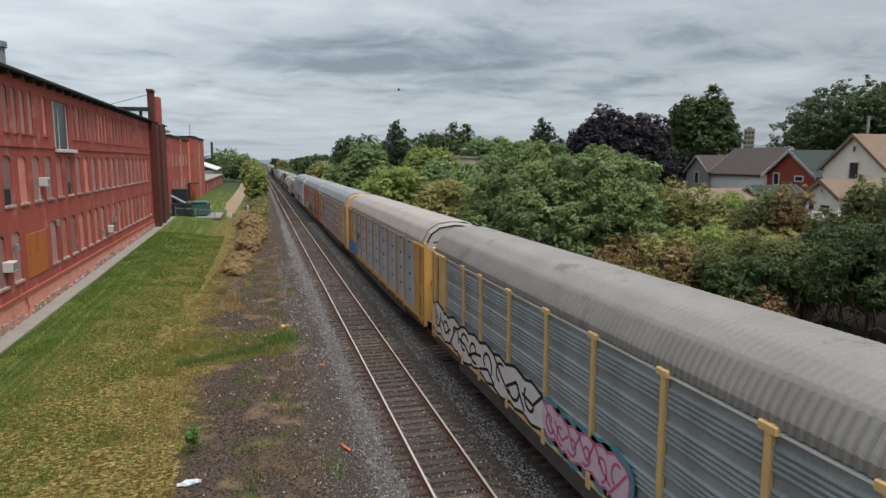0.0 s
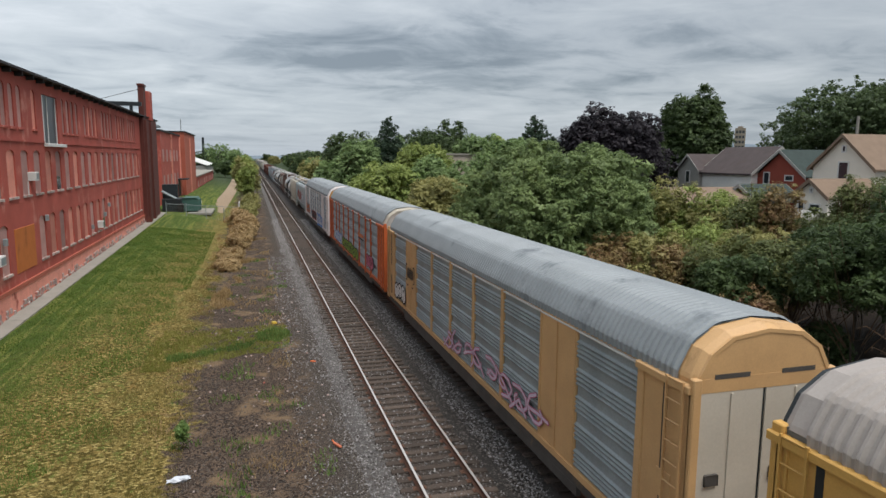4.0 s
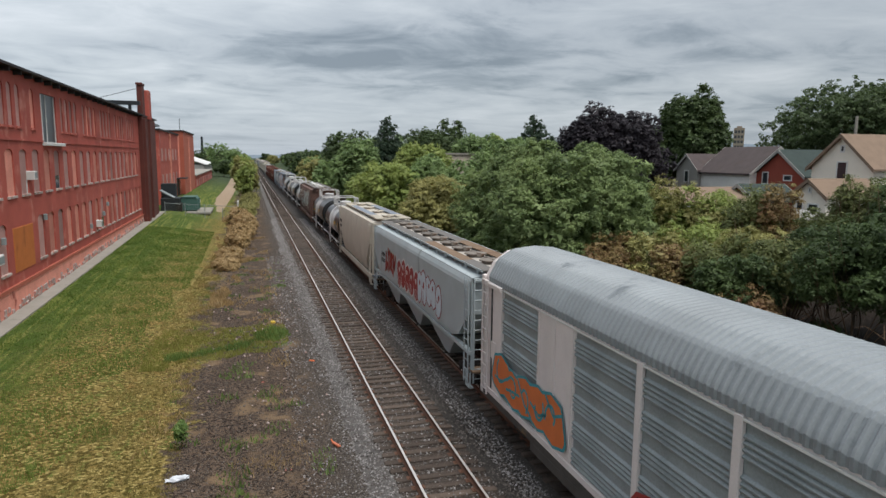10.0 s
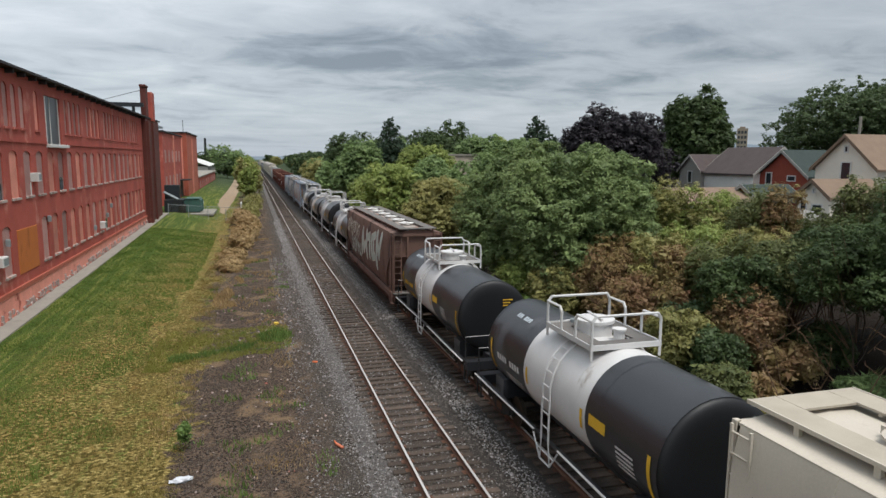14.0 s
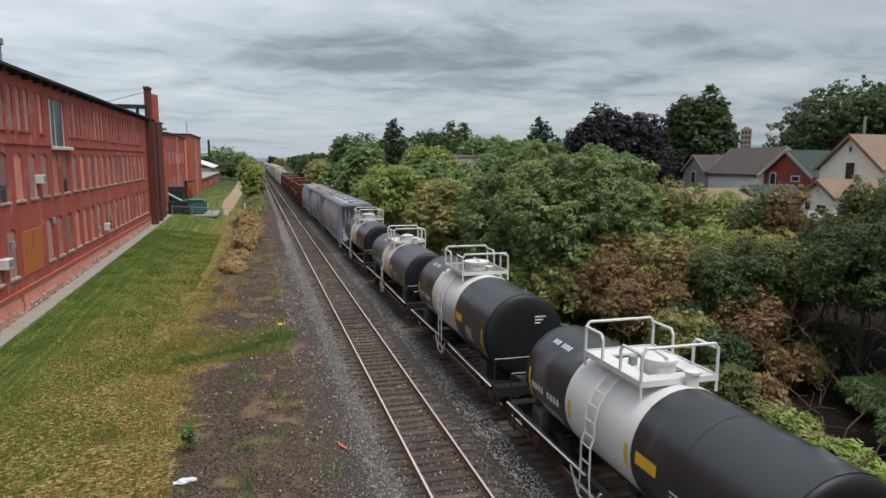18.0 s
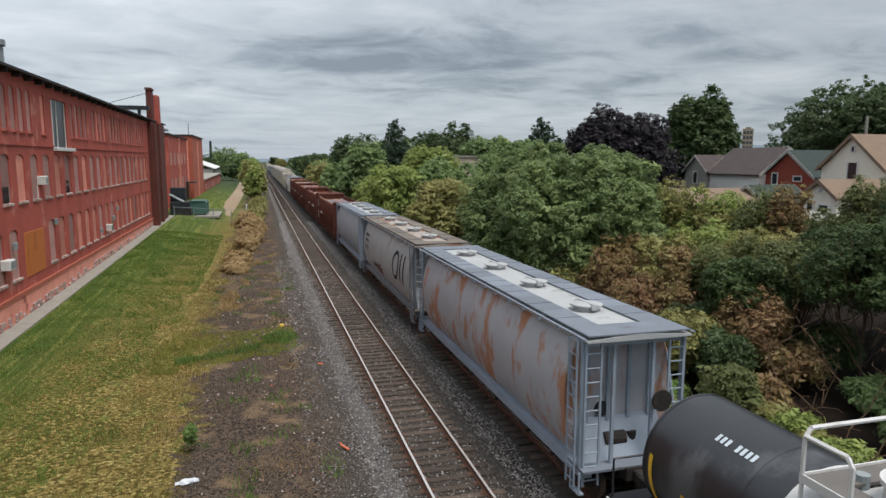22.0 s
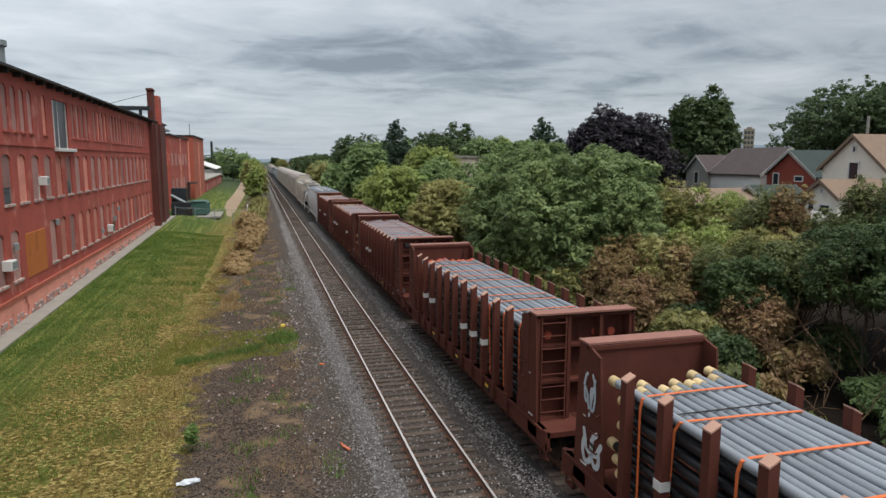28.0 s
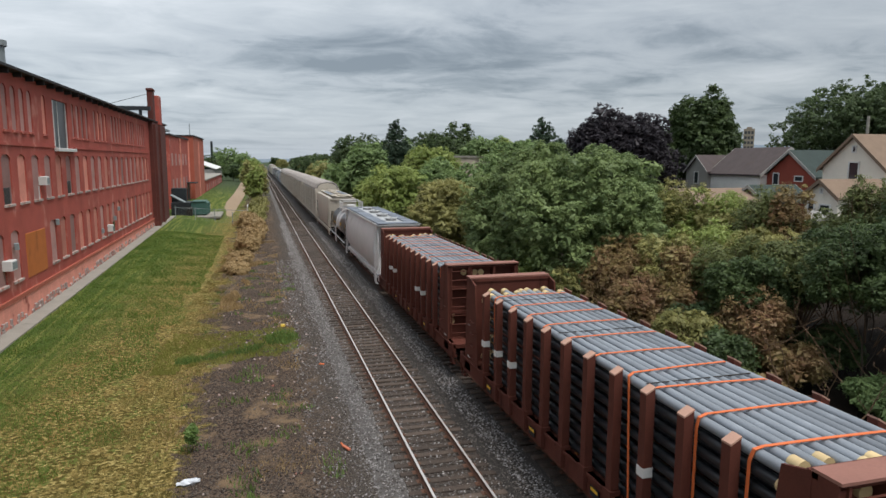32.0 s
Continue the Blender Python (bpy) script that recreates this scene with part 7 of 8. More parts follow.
# ---- trees and brush ----
def leaves(rng, lumps, clusters, per, size, spread, up=0.45):
    """Small pointed leaves gathered in domed sprays on the outside of overlapping lumps (cx, cy, cz, rx, ry, rz). Returns arrays."""
    lumps = np.array(lumps, float)
    clusters, per = int(clusters), int(per)
    wts = lumps[:, 3] * lumps[:, 4] + lumps[:, 4] * lumps[:, 5]
    pick = rng.choice(len(lumps), clusters, p=wts / wts.sum())
    d = rng.normal(size=(clusters, 3))
    d[:, 2] = d[:, 2] * 0.9 + 0.3
    d /= np.linalg.norm(d, axis=1)[:, None]
    rad = rng.uniform(0.66, 1.08, clusters) ** 0.7
    ctr = lumps[pick, :3] + d * lumps[pick, 3:] * rad[:, None]
    # each spray is a little dome, full above and open below
    o = rng.normal(size=(clusters, per, 3)) + d[:, None] * 0.7 + np.array([0, 0, 0.7])
    o /= np.linalg.norm(o, axis=2)[:, :, None]
    big = spread * rng.uniform(0.6, 1.35, (clusters, 1, 1))
    pos = (ctr[:, None] + o * big * rng.uniform(0.45, 1.1, (clusters, per, 1)) * np.array([1, 1, 0.72])).reshape(-1, 3)
    nrm = (o * 0.75 + rng.normal(size=o.shape) * 0.33 + np.array([0, 0, up])).reshape(-1, 3)
    nrm /= np.linalg.norm(nrm, axis=1)[:, None]
    a = (o * 0.8 + rng.normal(size=o.shape) * 0.8).reshape(-1, 3)
    a -= (a * nrm).sum(1)[:, None] * nrm
    a /= np.linalg.norm(a, axis=1)[:, None]
    b = np.cross(nrm, a)
    s = (size * rng.uniform(0.6, 1.35, len(pos)))[:, None]
    tip, side = a * s, b * s * 0.5
    v = np.stack([pos - tip * 0.8 - side, pos - tip * 0.6 + side, pos + tip], 1).reshape(-1, 3)
    return v, np.arange(len(v)).reshape(-1, 3)


def lumpy(rng, w, d, h, base, n, rr=(0.11, 0.19), dome=False):
    """Overlapping lumps that make up an uneven crown w wide, d deep, from base to h."""
    out = [(0, 0, base + (h - base) * 0.48, w * 0.33, d * 0.33, (h - base) * 0.38)]
    if dome:
        # one full dome covered with small, even bosses
        out = [(0, 0, base + (h - base) * 0.42, w * 0.37, d * 0.37, (h - base) * 0.42)]
        a0 = rng.uniform(0, 6.28)
        for k in range(int(n * 2.2)):
            a, e = k * 2.39996, -0.45 + 1.42 * (k + 0.5) / int(n * 2.2)
            q = math.sqrt(max(0.0, 1 - e * e))
            r = rng.uniform(0.07, 0.115)
            out_by = rng.uniform(0.86, 1.13) * (1 + 0.10 * math.sin(2.3 * a0 + a * 3) + 0.06 * math.sin(5 * a + 4 * e))
            out.append((math.cos(a) * w * 0.42 * q * out_by, math.sin(a) * d * 0.42 * q * out_by, base + (h - base) * (0.44 + 0.47 * e * out_by), w * r, d * r, (h - base) * r * rng.uniform(0.8, 1.5)))
        return out
    for _ in range(n):
        a, e = rng.uniform(0, 6.283), rng.uniform(-0.55, 1.0)
        k = math.sqrt(max(0.0, 1 - e * e * 0.8))
        r = rng.uniform(*rr)
        out.append((math.cos(a) * w * 0.40 * k, math.sin(a) * d * 0.40 * k, base + (h - base) * (0.46 + 0.40 * e), w * r, d * r, (h - base) * r * 1.05))
    return out


def trunk_shape(rng, h, r, spread, limbs=7, start=0.22):
    s = Shape()
    p = Vector((0, 0, -0.4))
    pts = [p]
    for k in range(1, 6):
        pts.append(Vector((rng.uniform(-0.2, 0.2) * k * 0.5, rng.uniform(-0.2, 0.2) * k * 0.5, h * 0.72 * k / 5)))
    for k in range(5):
        s.tube(pts[k], pts[k + 1], r * (1 - k * 0.17), 8, r * (1 - (k + 1) * 0.17), caps=False)
    for k in range(limbs):
        t = start + (0.72 - start) * k / limbs
        a = pts[0].lerp(pts[-1], t / 0.75)
        ang = k * 2.4 + rng.uniform(-0.4, 0.4)
        q = a + Vector((math.cos(ang) * spread * rng.uniform(0.5, 0.8), math.sin(ang) * spread * rng.uniform(0.5, 0.8), h * rng.uniform(0.12, 0.26)))
        m = a.lerp(q, 0.5) + Vector((0, 0, -0.25))
        s.tube(a, m, r * 0.38, 6, r * 0.25, caps=False).tube(m, q, r * 0.25, 6, r * 0.08, caps=False)
        s.tube(m, m + Vector((math.cos(ang + 0.8), math.sin(ang + 0.8), 1.0)) * spread * 0.3, r * 0.16, 5, r * 0.05, caps=False)
    return s


def tree(name, label, x, y, w, h, material, seed, base=1.2, clusters=900, per=16, size=0.2, spread=0.38, lumps=16, z=None, d=None, category="tree", dome=False, trunk_r=None, group="", twigs=0):
    rng = np.random.default_rng(seed)
    z = lawn_height(x, y) if z is None else z
    t = thing(name, label, category, group, at=(x, y, z))
    d = d or w
    lm = lumpy(rng, w, d, h, base, int(lumps * 1.7), dome=dome)
    part("trunk", trunk_shape(rng, h, trunk_r or max(0.07, h * 0.022), w * 0.36), M_BARK, t)
    kc, kp, ks = (0.6, 0.9, 0.8) if y > 120 else (1.15, 1.4, 0.62) if y > 56 else (1.5, 1.9, 0.5)
    v, f = leaves(rng, lm, clusters * kc, per * kp, size * ks, spread * 1.15)
    # inner, larger leaves close the view through the crown
    small = [(a, b, c, p * 0.74, q * 0.74, r * 0.74) for a, b, c, p, q, r in lm]
    v2, f2 = leaves(rng, small, max(60, clusters // 4), 10, size * 1.3, spread * 1.6)
    me = np_mesh("crown", np.concatenate([v, v2]), np.concatenate([f, f2 + len(v)]), material)
    ob = new("crown", me)
    ob.parent = t
    if twigs:
        tw = Shape()
        for _ in range(twigs):
            a, e = rng.uniform(0, 6.283), rng.uniform(0.15, 1.15)
            tip = Vector((math.cos(a) * w * 0.5 * math.cos(e), math.sin(a) * d * 0.5 * math.cos(e), base + (h - base) * (0.45 + 0.62 * math.sin(e))))
            mid = tip * 0.55 + Vector(rng.uniform(-0.3, 0.3, 3))
            tw.tube((mid.x * 0.3, mid.y * 0.3, mid.z * 0.6), mid, 0.022, 4, 0.016, caps=False).tube(mid, tip, 0.016, 4, 0.006, caps=False)
            for _ in range(2):
                f0 = mid.lerp(tip, rng.uniform(0.3, 0.8))
                tw.tube(f0, f0 + Vector(rng.uniform(-0.45, 0.45, 3)), 0.009, 3, 0.004, caps=False)
        tagged(part("brushwood", tw, M_BOUGH, t, "bare brown twigs"), kind="stuff")
    return t


def conifer(label, x, y, w, h, seed, clusters=900):
    rng = np.random.default_rng(seed)
    t = thing("conifer_tree", label, "tree", at=(x, y, lawn_height(x, y)))
    part("trunk", Shape().tube((0, 0, -0.3), (0, 0, h * 0.97), h * 0.02, 8, 0.03), M_BARK, t)
    lm = []
    for k in range(26):
        q = k / 25
        rr = w * 0.5 * (1 - q) ** 0.8 + 0.25
        a = k * 2.4
        lm.append((math.cos(a) * rr * 0.45, math.sin(a) * rr * 0.45, h * (0.12 + 0.84 * q), rr * 0.7, rr * 0.7, h * 0.06))
    v, f = leaves(rng, lm, clusters, 16, 0.26, 0.5, 0.1)
    new("crown", np_mesh("crown", v, f, L_PINE)).parent = t
    return t


def woods():
    # big round tree over the tracks and its neighbours
    tree("broadleaf_tree", "broad round-crowned green tree with upright leaf sprays", 19.6, 39.0, 13.0, 10.0, L_ELM, 1, 0.3, 4600, 22, 0.19, 0.30, 34, dome=True)
    tree("broadleaf_tree", "rounded olive green tree beside the railway", 15.8, 51, 8.0, 7.6, L_OLIVE, 2, 0.3, 1200, 16, 0.24, 0.36, 20)
    tree("broadleaf_tree", "bright yellow-green tree beside the railway", 15.8, 74, 10, 9.2, L_LIME, 3, 0.3, 1500, 16, 0.26, 0.42, 22)
    tree("broadleaf_tree", "green tree behind the railway bank", 21.5, 72, 9, 9.0, L_GREEN, 4, 0.5, 1200, 16, 0.28, 0.42, 20)
    tree("broadleaf_tree", "green tree with a lighter crown", 30, 66, 8.5, 8.8, L_GREEN, 5, 0.8, 1000, 16, 0.28, 0.42, 18)
    tree("broadleaf_tree", "mid-green tree with ragged top", 17.0, 108, 8, 11.8, L_GREEN, 6, 0.8, 1000, 16, 0.34, 0.5, 20)
    tree("broadleaf_tree", "tall yellow-green tree by the railway", 26, 100, 9.5, 10.6, L_LIME, 7, 0.8, 1000, 16, 0.32, 0.5, 20)
    conifer("dark pointed evergreen among broadleaf trees", 27.0, 132, 12.5, 17.4, 8, 2200)
    tree("broadleaf_tree", "dark tree with a spiky crown", 37.0, 142, 8, 14.0, L_DARK, 9, 2, 1000, 14, 0.36, 0.5, 22)
    tree("broadleaf_tree", "mid-green tree among darker ones", 31.0, 142, 7, 13.0, L_GREEN, 10, 2, 800, 14, 0.36, 0.5, 18)
    tree("broadleaf_tree", "dark green broadleaf tree in a grove", 42, 138, 8, 12.0, L_DARK, 11, 2, 800, 14, 0.36, 0.5, 18)
    tree("broadleaf_tree", "light green tree with upright boughs", 37.5, 94, 10, 11.4, L_GREEN, 12, 1, 1200, 15, 0.32, 0.46, 20)
    conifer("dark green pointed evergreen", 48.5, 108, 14.0, 16.0, 13, 2600)
    tree("broadleaf_tree", "dark green tree behind a warehouse", 58, 120, 9, 11.5, L_DARK, 14, 2, 700, 14, 0.4, 0.5, 18)
    # fillers of the skyline
    for k, (x, y, w, h, mt) in enumerate(((20.0, 150, 9, 14.4, L_FOREST), (25.5, 152, 9, 15.0, L_FOREST), (37.0, 152, 9, 15.6, L_FOREST), (46.5, 152, 8.5, 17.4, L_DARK), (39.0, 138, 9, 14.4, L_FOREST), (38.6, 110, 10, 12.8, L_GREEN), (41.5, 104, 8, 11.8, L_LIME), (53, 112, 9, 11.2, L_GREEN))):
        tree("broadleaf_tree", "mid-green tree in the grove beyond the railway", x, y, w, h, mt, 140 + k, 0.8, 1100, 15, 0.34, 0.5, 20)
    # purple tree and the great round one by the houses
    tree("purple_tree", "dark purple-leaved tree with a feathery outline", 45.3, 77.5, 14, 14.6, L_PURPLE, 15, 2.0, 3000, 15, 0.30, 0.42, 30, dome=True)
    tree("broadleaf_tree", "tall dense dark green tree with an oval crown", 66, 88, 11.5, 17.6, L_DARK, 16, 2.5, 3000, 15, 0.34, 0.42, 28, dome=True)
    tree("broadleaf_tree", "green tree beside a purple one", 57.5, 88, 7, 12.8, L_DARK, 17, 2.5, 900, 14, 0.34, 0.45, 18)
    tree("broadleaf_tree", "large spreading green tree behind the houses", 93, 79, 30, 20.6, L_FOREST, 18, 1.5, 4600, 15, 0.36, 0.45, 34)
    tree("broadleaf_tree", "dark green tree behind the houses", 106, 84, 20, 21, L_DARK, 19, 3.5, 1500, 15, 0.38, 0.5, 26)
    # thicket along the bank
    rng = random.Random(7)
    spots = [(24.0, 39.0, 5.0, 6.3, L_OLIVE, 1.0), (24.6, 37.0, 4.6, 6.5, L_LIME, 1.2), (25.9, 36.0, 4.4, 6.8, L_OLIVE, 1.2), (27.2, 34.6, 4.6, 6.6, L_LIME, 1.2),
             (27.6, 32.6, 4.6, 5.8, L_OLIVE, 1.2), (27.9, 30.6, 4.4, 6.6, L_MOSS, 1.2), (27.7, 28.8, 2.6, 6.5, L_RUSSET, 2.0), (28.4, 27.0, 3.6, 5.4, L_MOSS, 1.2),
             (29.0, 24.8, 4.4, 5.2, L_MOSS, 1.5), (26.6, 20.4, 4.6, 6.2, L_DARK, 2.6), (31.5, 23.0, 5.4, 6.4, L_MOSS, 2.0), (28.9, 25.0, 3.2, 7.2, L_MOSS, 2.0), (27.2, 21.6, 3.2, 7.6, L_DARK, 2.2), (15.4, 36.0, 3.2, 3.9, L_LIME, 0.4), (16.4, 33.0, 3.4, 3.6, L_OLIVE, 0.4),
             (18.2, 31.0, 3.0, 4.4, L_RUSSET, 0.9), (19.4, 32.6, 3.6, 4.8, L_RUSSET, 0.9), (20.6, 30.0, 4.4, 5.2, L_OLIVE, 1.2), (22.7, 29.4, 4.4, 5.6, L_LIME, 1.4), (20.2, 27.0, 4.0, 4.7, L_RUSSET, 1.6), (17.6, 27.6, 2.8, 3.6, L_RUSSET, 0.8),
             (21.8, 26.0, 4.4, 5.3, L_MOSS, 1.8), (23.8, 26.2, 4.4, 5.7, L_OLIVE, 1.8), (20.6, 23.6, 3.6, 4.9, L_DARK, 2.4), (22.8, 23.0, 4.0, 5.4, L_MOSS, 2.4), (24.6, 22.6, 4.4, 6.0, L_DARK, 2.2),
             (22.8, 19.6, 4.6, 6.3, L_DARK, 2.8), (17.0, 23.0, 2.6, 3.0, L_OLIVE, 0.3), (19.6, 22.2, 2.8, 3.6, L_RUSSET, 0.8), (24.0, 16.5, 5.0, 7.2, L_DARK, 2.8), (21.5, 14.0, 4.0, 5.2, L_DARK, 2.6),
             (15.7, 18.6, 1.6, 2.1, L_MOSS, 0.1), (19.8, 14.6, 2.2, 1.6, L_GREEN, 0.1), (17.6, 21.4, 2.2, 2.4, L_DARK, 0.1), (18.2, 24.4, 2.4, 2.8, L_DARK, 0.2), (28.2, 24.4, 3.4, 7.6, L_MOSS, 2.4),
             (21.6, 17.8, 2.2, 1.1, L_GREEN, 0.0), (20.4, 20.8, 2.4, 1.8, L_RUSSET, 0.1), (22.6, 21.4, 2.6, 2.2, L_DARK, 0.2), (17.9, 19.4, 1.6, 1.1, L_RUSSET, 0.0)]
    for k, (x, y, w, h, mt, base) in enumerate(spots):
        what = {L_OLIVE: "olive autumn", L_RUSSET: "russet brown", L_GREEN: "green", L_DARK: "dark green", L_LIME: "yellow-green", L_MOSS: "dull green"}[mt]
        tree("shrub", "tangled %s shrub on the railway bank" % what, x, y, w, h * (1.14 if k < 13 else 1.06), mt, 100 + k, base if y < 24 else base * 0.75, int((160 + w * 60) * 1.5), 10, 0.14, 0.22, 16, category="shrub", trunk_r=0.05, group="bank thicket", twigs=26 if mt in (L_RUSSET, L_OLIVE, L_MOSS) else 8)
    for k in range(34):
        y = 8.5 + k * 1.35
        x = 13.2 + rng.uniform(-0.5, 2.2)
        mt = rng.choice((L_WEED, L_OLIVE, L_LIME, L_WEED, L_MOSS, L_RUSSET))
        tree("bramble", "low scrubby bramble below the thicket", x, y, rng.uniform(1.4, 2.6), rng.uniform(0.7, 1.6), mt, 200 + k, 0.0, 110, 13, 0.14, 0.22, 8, category="bramble", trunk_r=0.03, group="bank brambles")
    for k in range(7):
        y = 12.4 + k * 1.15
        tree("bramble", "yellow-green bramble at the foot of the thicket", 16.6 + rng.uniform(-0.7, 0.7), y, rng.uniform(1.3, 2.0), rng.uniform(0.5, 0.95), rng.choice((L_LIME, L_OLIVE, L_MOSS)), 240 + k, 0.0, 110, 13, 0.12, 0.18, 8, category="bramble", trunk_r=0.03, group="bank brambles")
    # bare and broken boughs in the hollow under the thicket
    for k in range(18):
        x, y = rng.uniform(15.5, 23.0), rng.uniform(13.5, 28)
        bough = thing("bare_bough", "bare brown bough tangled under the thicket", "dead branch", "bare boughs", at=(x, y, lawn_height(x, y)))
        s = Shape()
        lean = rng.uniform(0, 6.28)
        p = Vector((0, 0, -0.1))
        for q in range(6):
            n2 = p + Vector((math.cos(lean) * rng.uniform(0.1, 0.7), math.sin(lean) * rng.uniform(0.1, 0.7), rng.uniform(0.25, 0.8)))
            s.tube(p, n2, 0.034 - 0.0045 * q, 6, 0.03 - 0.0045 * q, caps=False)
            for _ in range(2):
                e = n2 + Vector((rng.uniform(-0.5, 0.5), rng.uniform(-0.5, 0.5), rng.uniform(-0.2, 0.5)))
                f = e + Vector((rng.uniform(-0.35, 0.35), rng.uniform(-0.35, 0.35), rng.uniform(-0.3, 0.3)))
                s.tube(n2, e, 0.013, 5, 0.009, caps=False).tube(e, f, 0.009, 4, 0.004, caps=False)
            p = n2
            lean += rng.uniform(-0.5, 0.5)
        part("bough", s, M_BOUGH, bough)
    # line of trees receding beside the track, far away
    far = [tree("broadleaf_tree", "distant green trackside tree", 17, 135, 9, 9.5, L_GREEN, 30, 0.3, 420, 10, 0.45, 0.6, 16, group="far trackside trees"),
           tree("broadleaf_tree", "distant olive trackside tree", 16.5, 160, 9, 8.5, L_OLIVE, 31, 0.3, 420, 10, 0.45, 0.6, 16, group="far trackside trees"),
           tree("broadleaf_tree", "distant dark trackside tree", 22, 170, 11, 11.5, L_DARK, 32, 0.3, 420, 10, 0.5, 0.6, 16, group="far trackside trees")]
    for k in range(36):
        y = 185 + k * 16 + rng.uniform(-5, 5)
        copy_thing(far[k % 3], pose(rng.uniform(17, 24) + k * 0.6, y, -0.3, 0, 0, rng.uniform(0, 360)))
        if k % 2 == 0:
            copy_thing(far[(k + 1) % 3], pose(rng.uniform(40, 90) + k * 3, y + 20, 0.5, 0, 0, rng.uniform(0, 360)))
    for k in range(16):
        y = 620 + 40 * k
        for x in (rng.uniform(15, 30) + 0.7 * k, -rng.uniform(4, 14) - 0.5 * k, -rng.uniform(20, 50) - 2.0 * k, rng.uniform(45, 110) + 3.0 * k):
            copy_thing(far[int(rng.random() * 3)], pose(x, y + rng.uniform(-8, 8), 0, 0, 0, rng.uniform(0, 360)))
    # left of the track
    tree("broadleaf_tree", "light olive tree beside the track", -0.6, 128, 3.4, 8.0, L_LIME, 40, 0.3, 500, 14, 0.26, 0.4, 14)
    tree("broadleaf_tree", "olive tree beside the track", 0.0, 140, 3.4, 8.4, L_OLIVE, 41, 0.3, 450, 14, 0.28, 0.4, 14)
    tree("broadleaf_tree", "light green tree beside the track", -0.4, 152, 3.6, 8.8, L_LIME, 42, 0.3, 450, 14, 0.3, 0.4, 14)
    for k, (x, y, w, h, mt) in enumerate(((-13, 330, 18, 14, L_GREEN), (-5, 300, 12, 10.5, L_GREEN), (-22, 400, 20, 13, L_DARK), (-9, 260, 9, 6, L_DARK), (-3, 230, 6, 9, L_LIME), (-2, 200, 5, 8.6, L_OLIVE))):
        tree("broadleaf_tree", "distant green tree by the railway", x, y, w, h, mt, 50 + k, 0.5, 500, 12, 0.5, 0.6, 16)
    for k in range(10):
        copy_thing(far[k % 3], pose(-6 - k * 4 + rng.uniform(-3, 3), 430 + k * 45, 0, 0, 0, rng.uniform(0, 360)))
    # dry brush along the edge of the lawn
    for k, (x, y, w, h) in enumerate(((-0.9, 74, 2.6, 1.9), (-0.7, 79, 2.8, 2.3), (-0.8, 84.5, 2.4, 2.0), (-1.3, 68, 2.2, 1.4), (-1.8, 60, 2.0, 0.9), (-2.0, 55, 1.8, 0.7), (-1.5, 90, 2.6, 2.2), (-0.5, 96, 2.6, 2.4), (-0.4, 104, 2.6, 2.6), (0.0, 112, 3, 3.0))):
        tree("dry_bush", "straw-brown dry bush at the lawn's edge", x, y, w, h, L_DRY if k < 7 else L_OLIVE, 70 + k, -0.2, 380, 12, 0.14, 0.18, 20, d=w * 2.4, category="bush", trunk_r=0.03, group="dry bushes")


woods()


def tufts(name, label, n, xr, yr, height, material, seed, zoff=0.0, keep=None, width=0.012):
    """Grass and weeds: thin upright blades."""
    rng = np.random.default_rng(seed)
    x = rng.uniform(*xr, n)
    y = yr[0] + (yr[1] - yr[0]) * rng.random(n) ** 1.5
    if keep:
        ok = np.array([keep(a, b) for a, b in zip(x, y)])
        x, y = x[ok], y[ok]
        n = len(x)
    z = np.array([lawn_height(a, b) for a, b in zip(x, y)]) + zoff
    h = height * rng.uniform(0.5, 1.3, n)
    ang = rng.uniform(0, 6.283, n)
    w = width * (1 + (y - yr[0]) / 25)
    dx, dy = np.cos(ang) * w, np.sin(ang) * w
    lx, ly = rng.normal(0, 0.35, n) * h, rng.normal(0, 0.35, n) * h
    v = np.stack([np.stack([x - dx, y - dy, z - 0.02], 1), np.stack([x + dx, y + dy, z - 0.02], 1), np.stack([x + lx, y + ly, z + h], 1)], 1).reshape(-1, 3)
    tagged(new(name, np_mesh(name, v, np.arange(len(v)).reshape(-1, 3), material)), label, "grass", "", "stuff")


def patchy(scale, cut, seed):
    return lambda a, b: noise.noise((a * scale, b * scale, seed)) > cut


tufts("lawn_grass", "short mown green grass blades", 90000, (-11.2, -4.0), (17, 80), 0.07, L_GRASS, 1, 0.0, lambda a, b: noise.noise((a * 0.5, b * 0.2, 4.0)) * 2.0 > a + 6.9 - 0.055 * b, 0.012)
tufts("lawn_grass", "short straw-coloured grass blades", 110000, (-9.5, -2.2), (15, 80), 0.065, L_STRAW, 8, 0.0, lambda a, b: noise.noise((a * 1.6, b * 1.2, 6.0)) > -0.22 and a > -6.6 + 0.055 * b, 0.012)
tufts("weeds", "scattered green weeds on bare soil", 14000, (-3.0, 2.2), (14, 60), 0.16, L_WEED, 2, 0.0, patchy(0.75, 0.30, 5.0), 0.02)
tufts("dry_grass", "dry straw grass on bare soil", 16000, (-3.6, 1.5), (14, 75), 0.12, L_DRY, 3, 0.0, patchy(0.45, 0.16, 9.0), 0.015)
tufts("grass_tongue", "bright green grass spreading over bare soil", 22000, (-3.8, 1.9), (28.5, 37.5), 0.22, L_WEED, 4, 0.0, lambda a, b: (a - 0.9) ** 2 / 1.1 + (b - 33.2) ** 2 / 1.6 < 0.8 + 0.6 * noise.noise((a * 1.5, b * 1.5, 2)) or abs(b - 30.6 - 0.5 * (a + 2.5)) < 0.35 + 0.4 * noise.noise((a, b, 8)) and a < 0, 0.02)
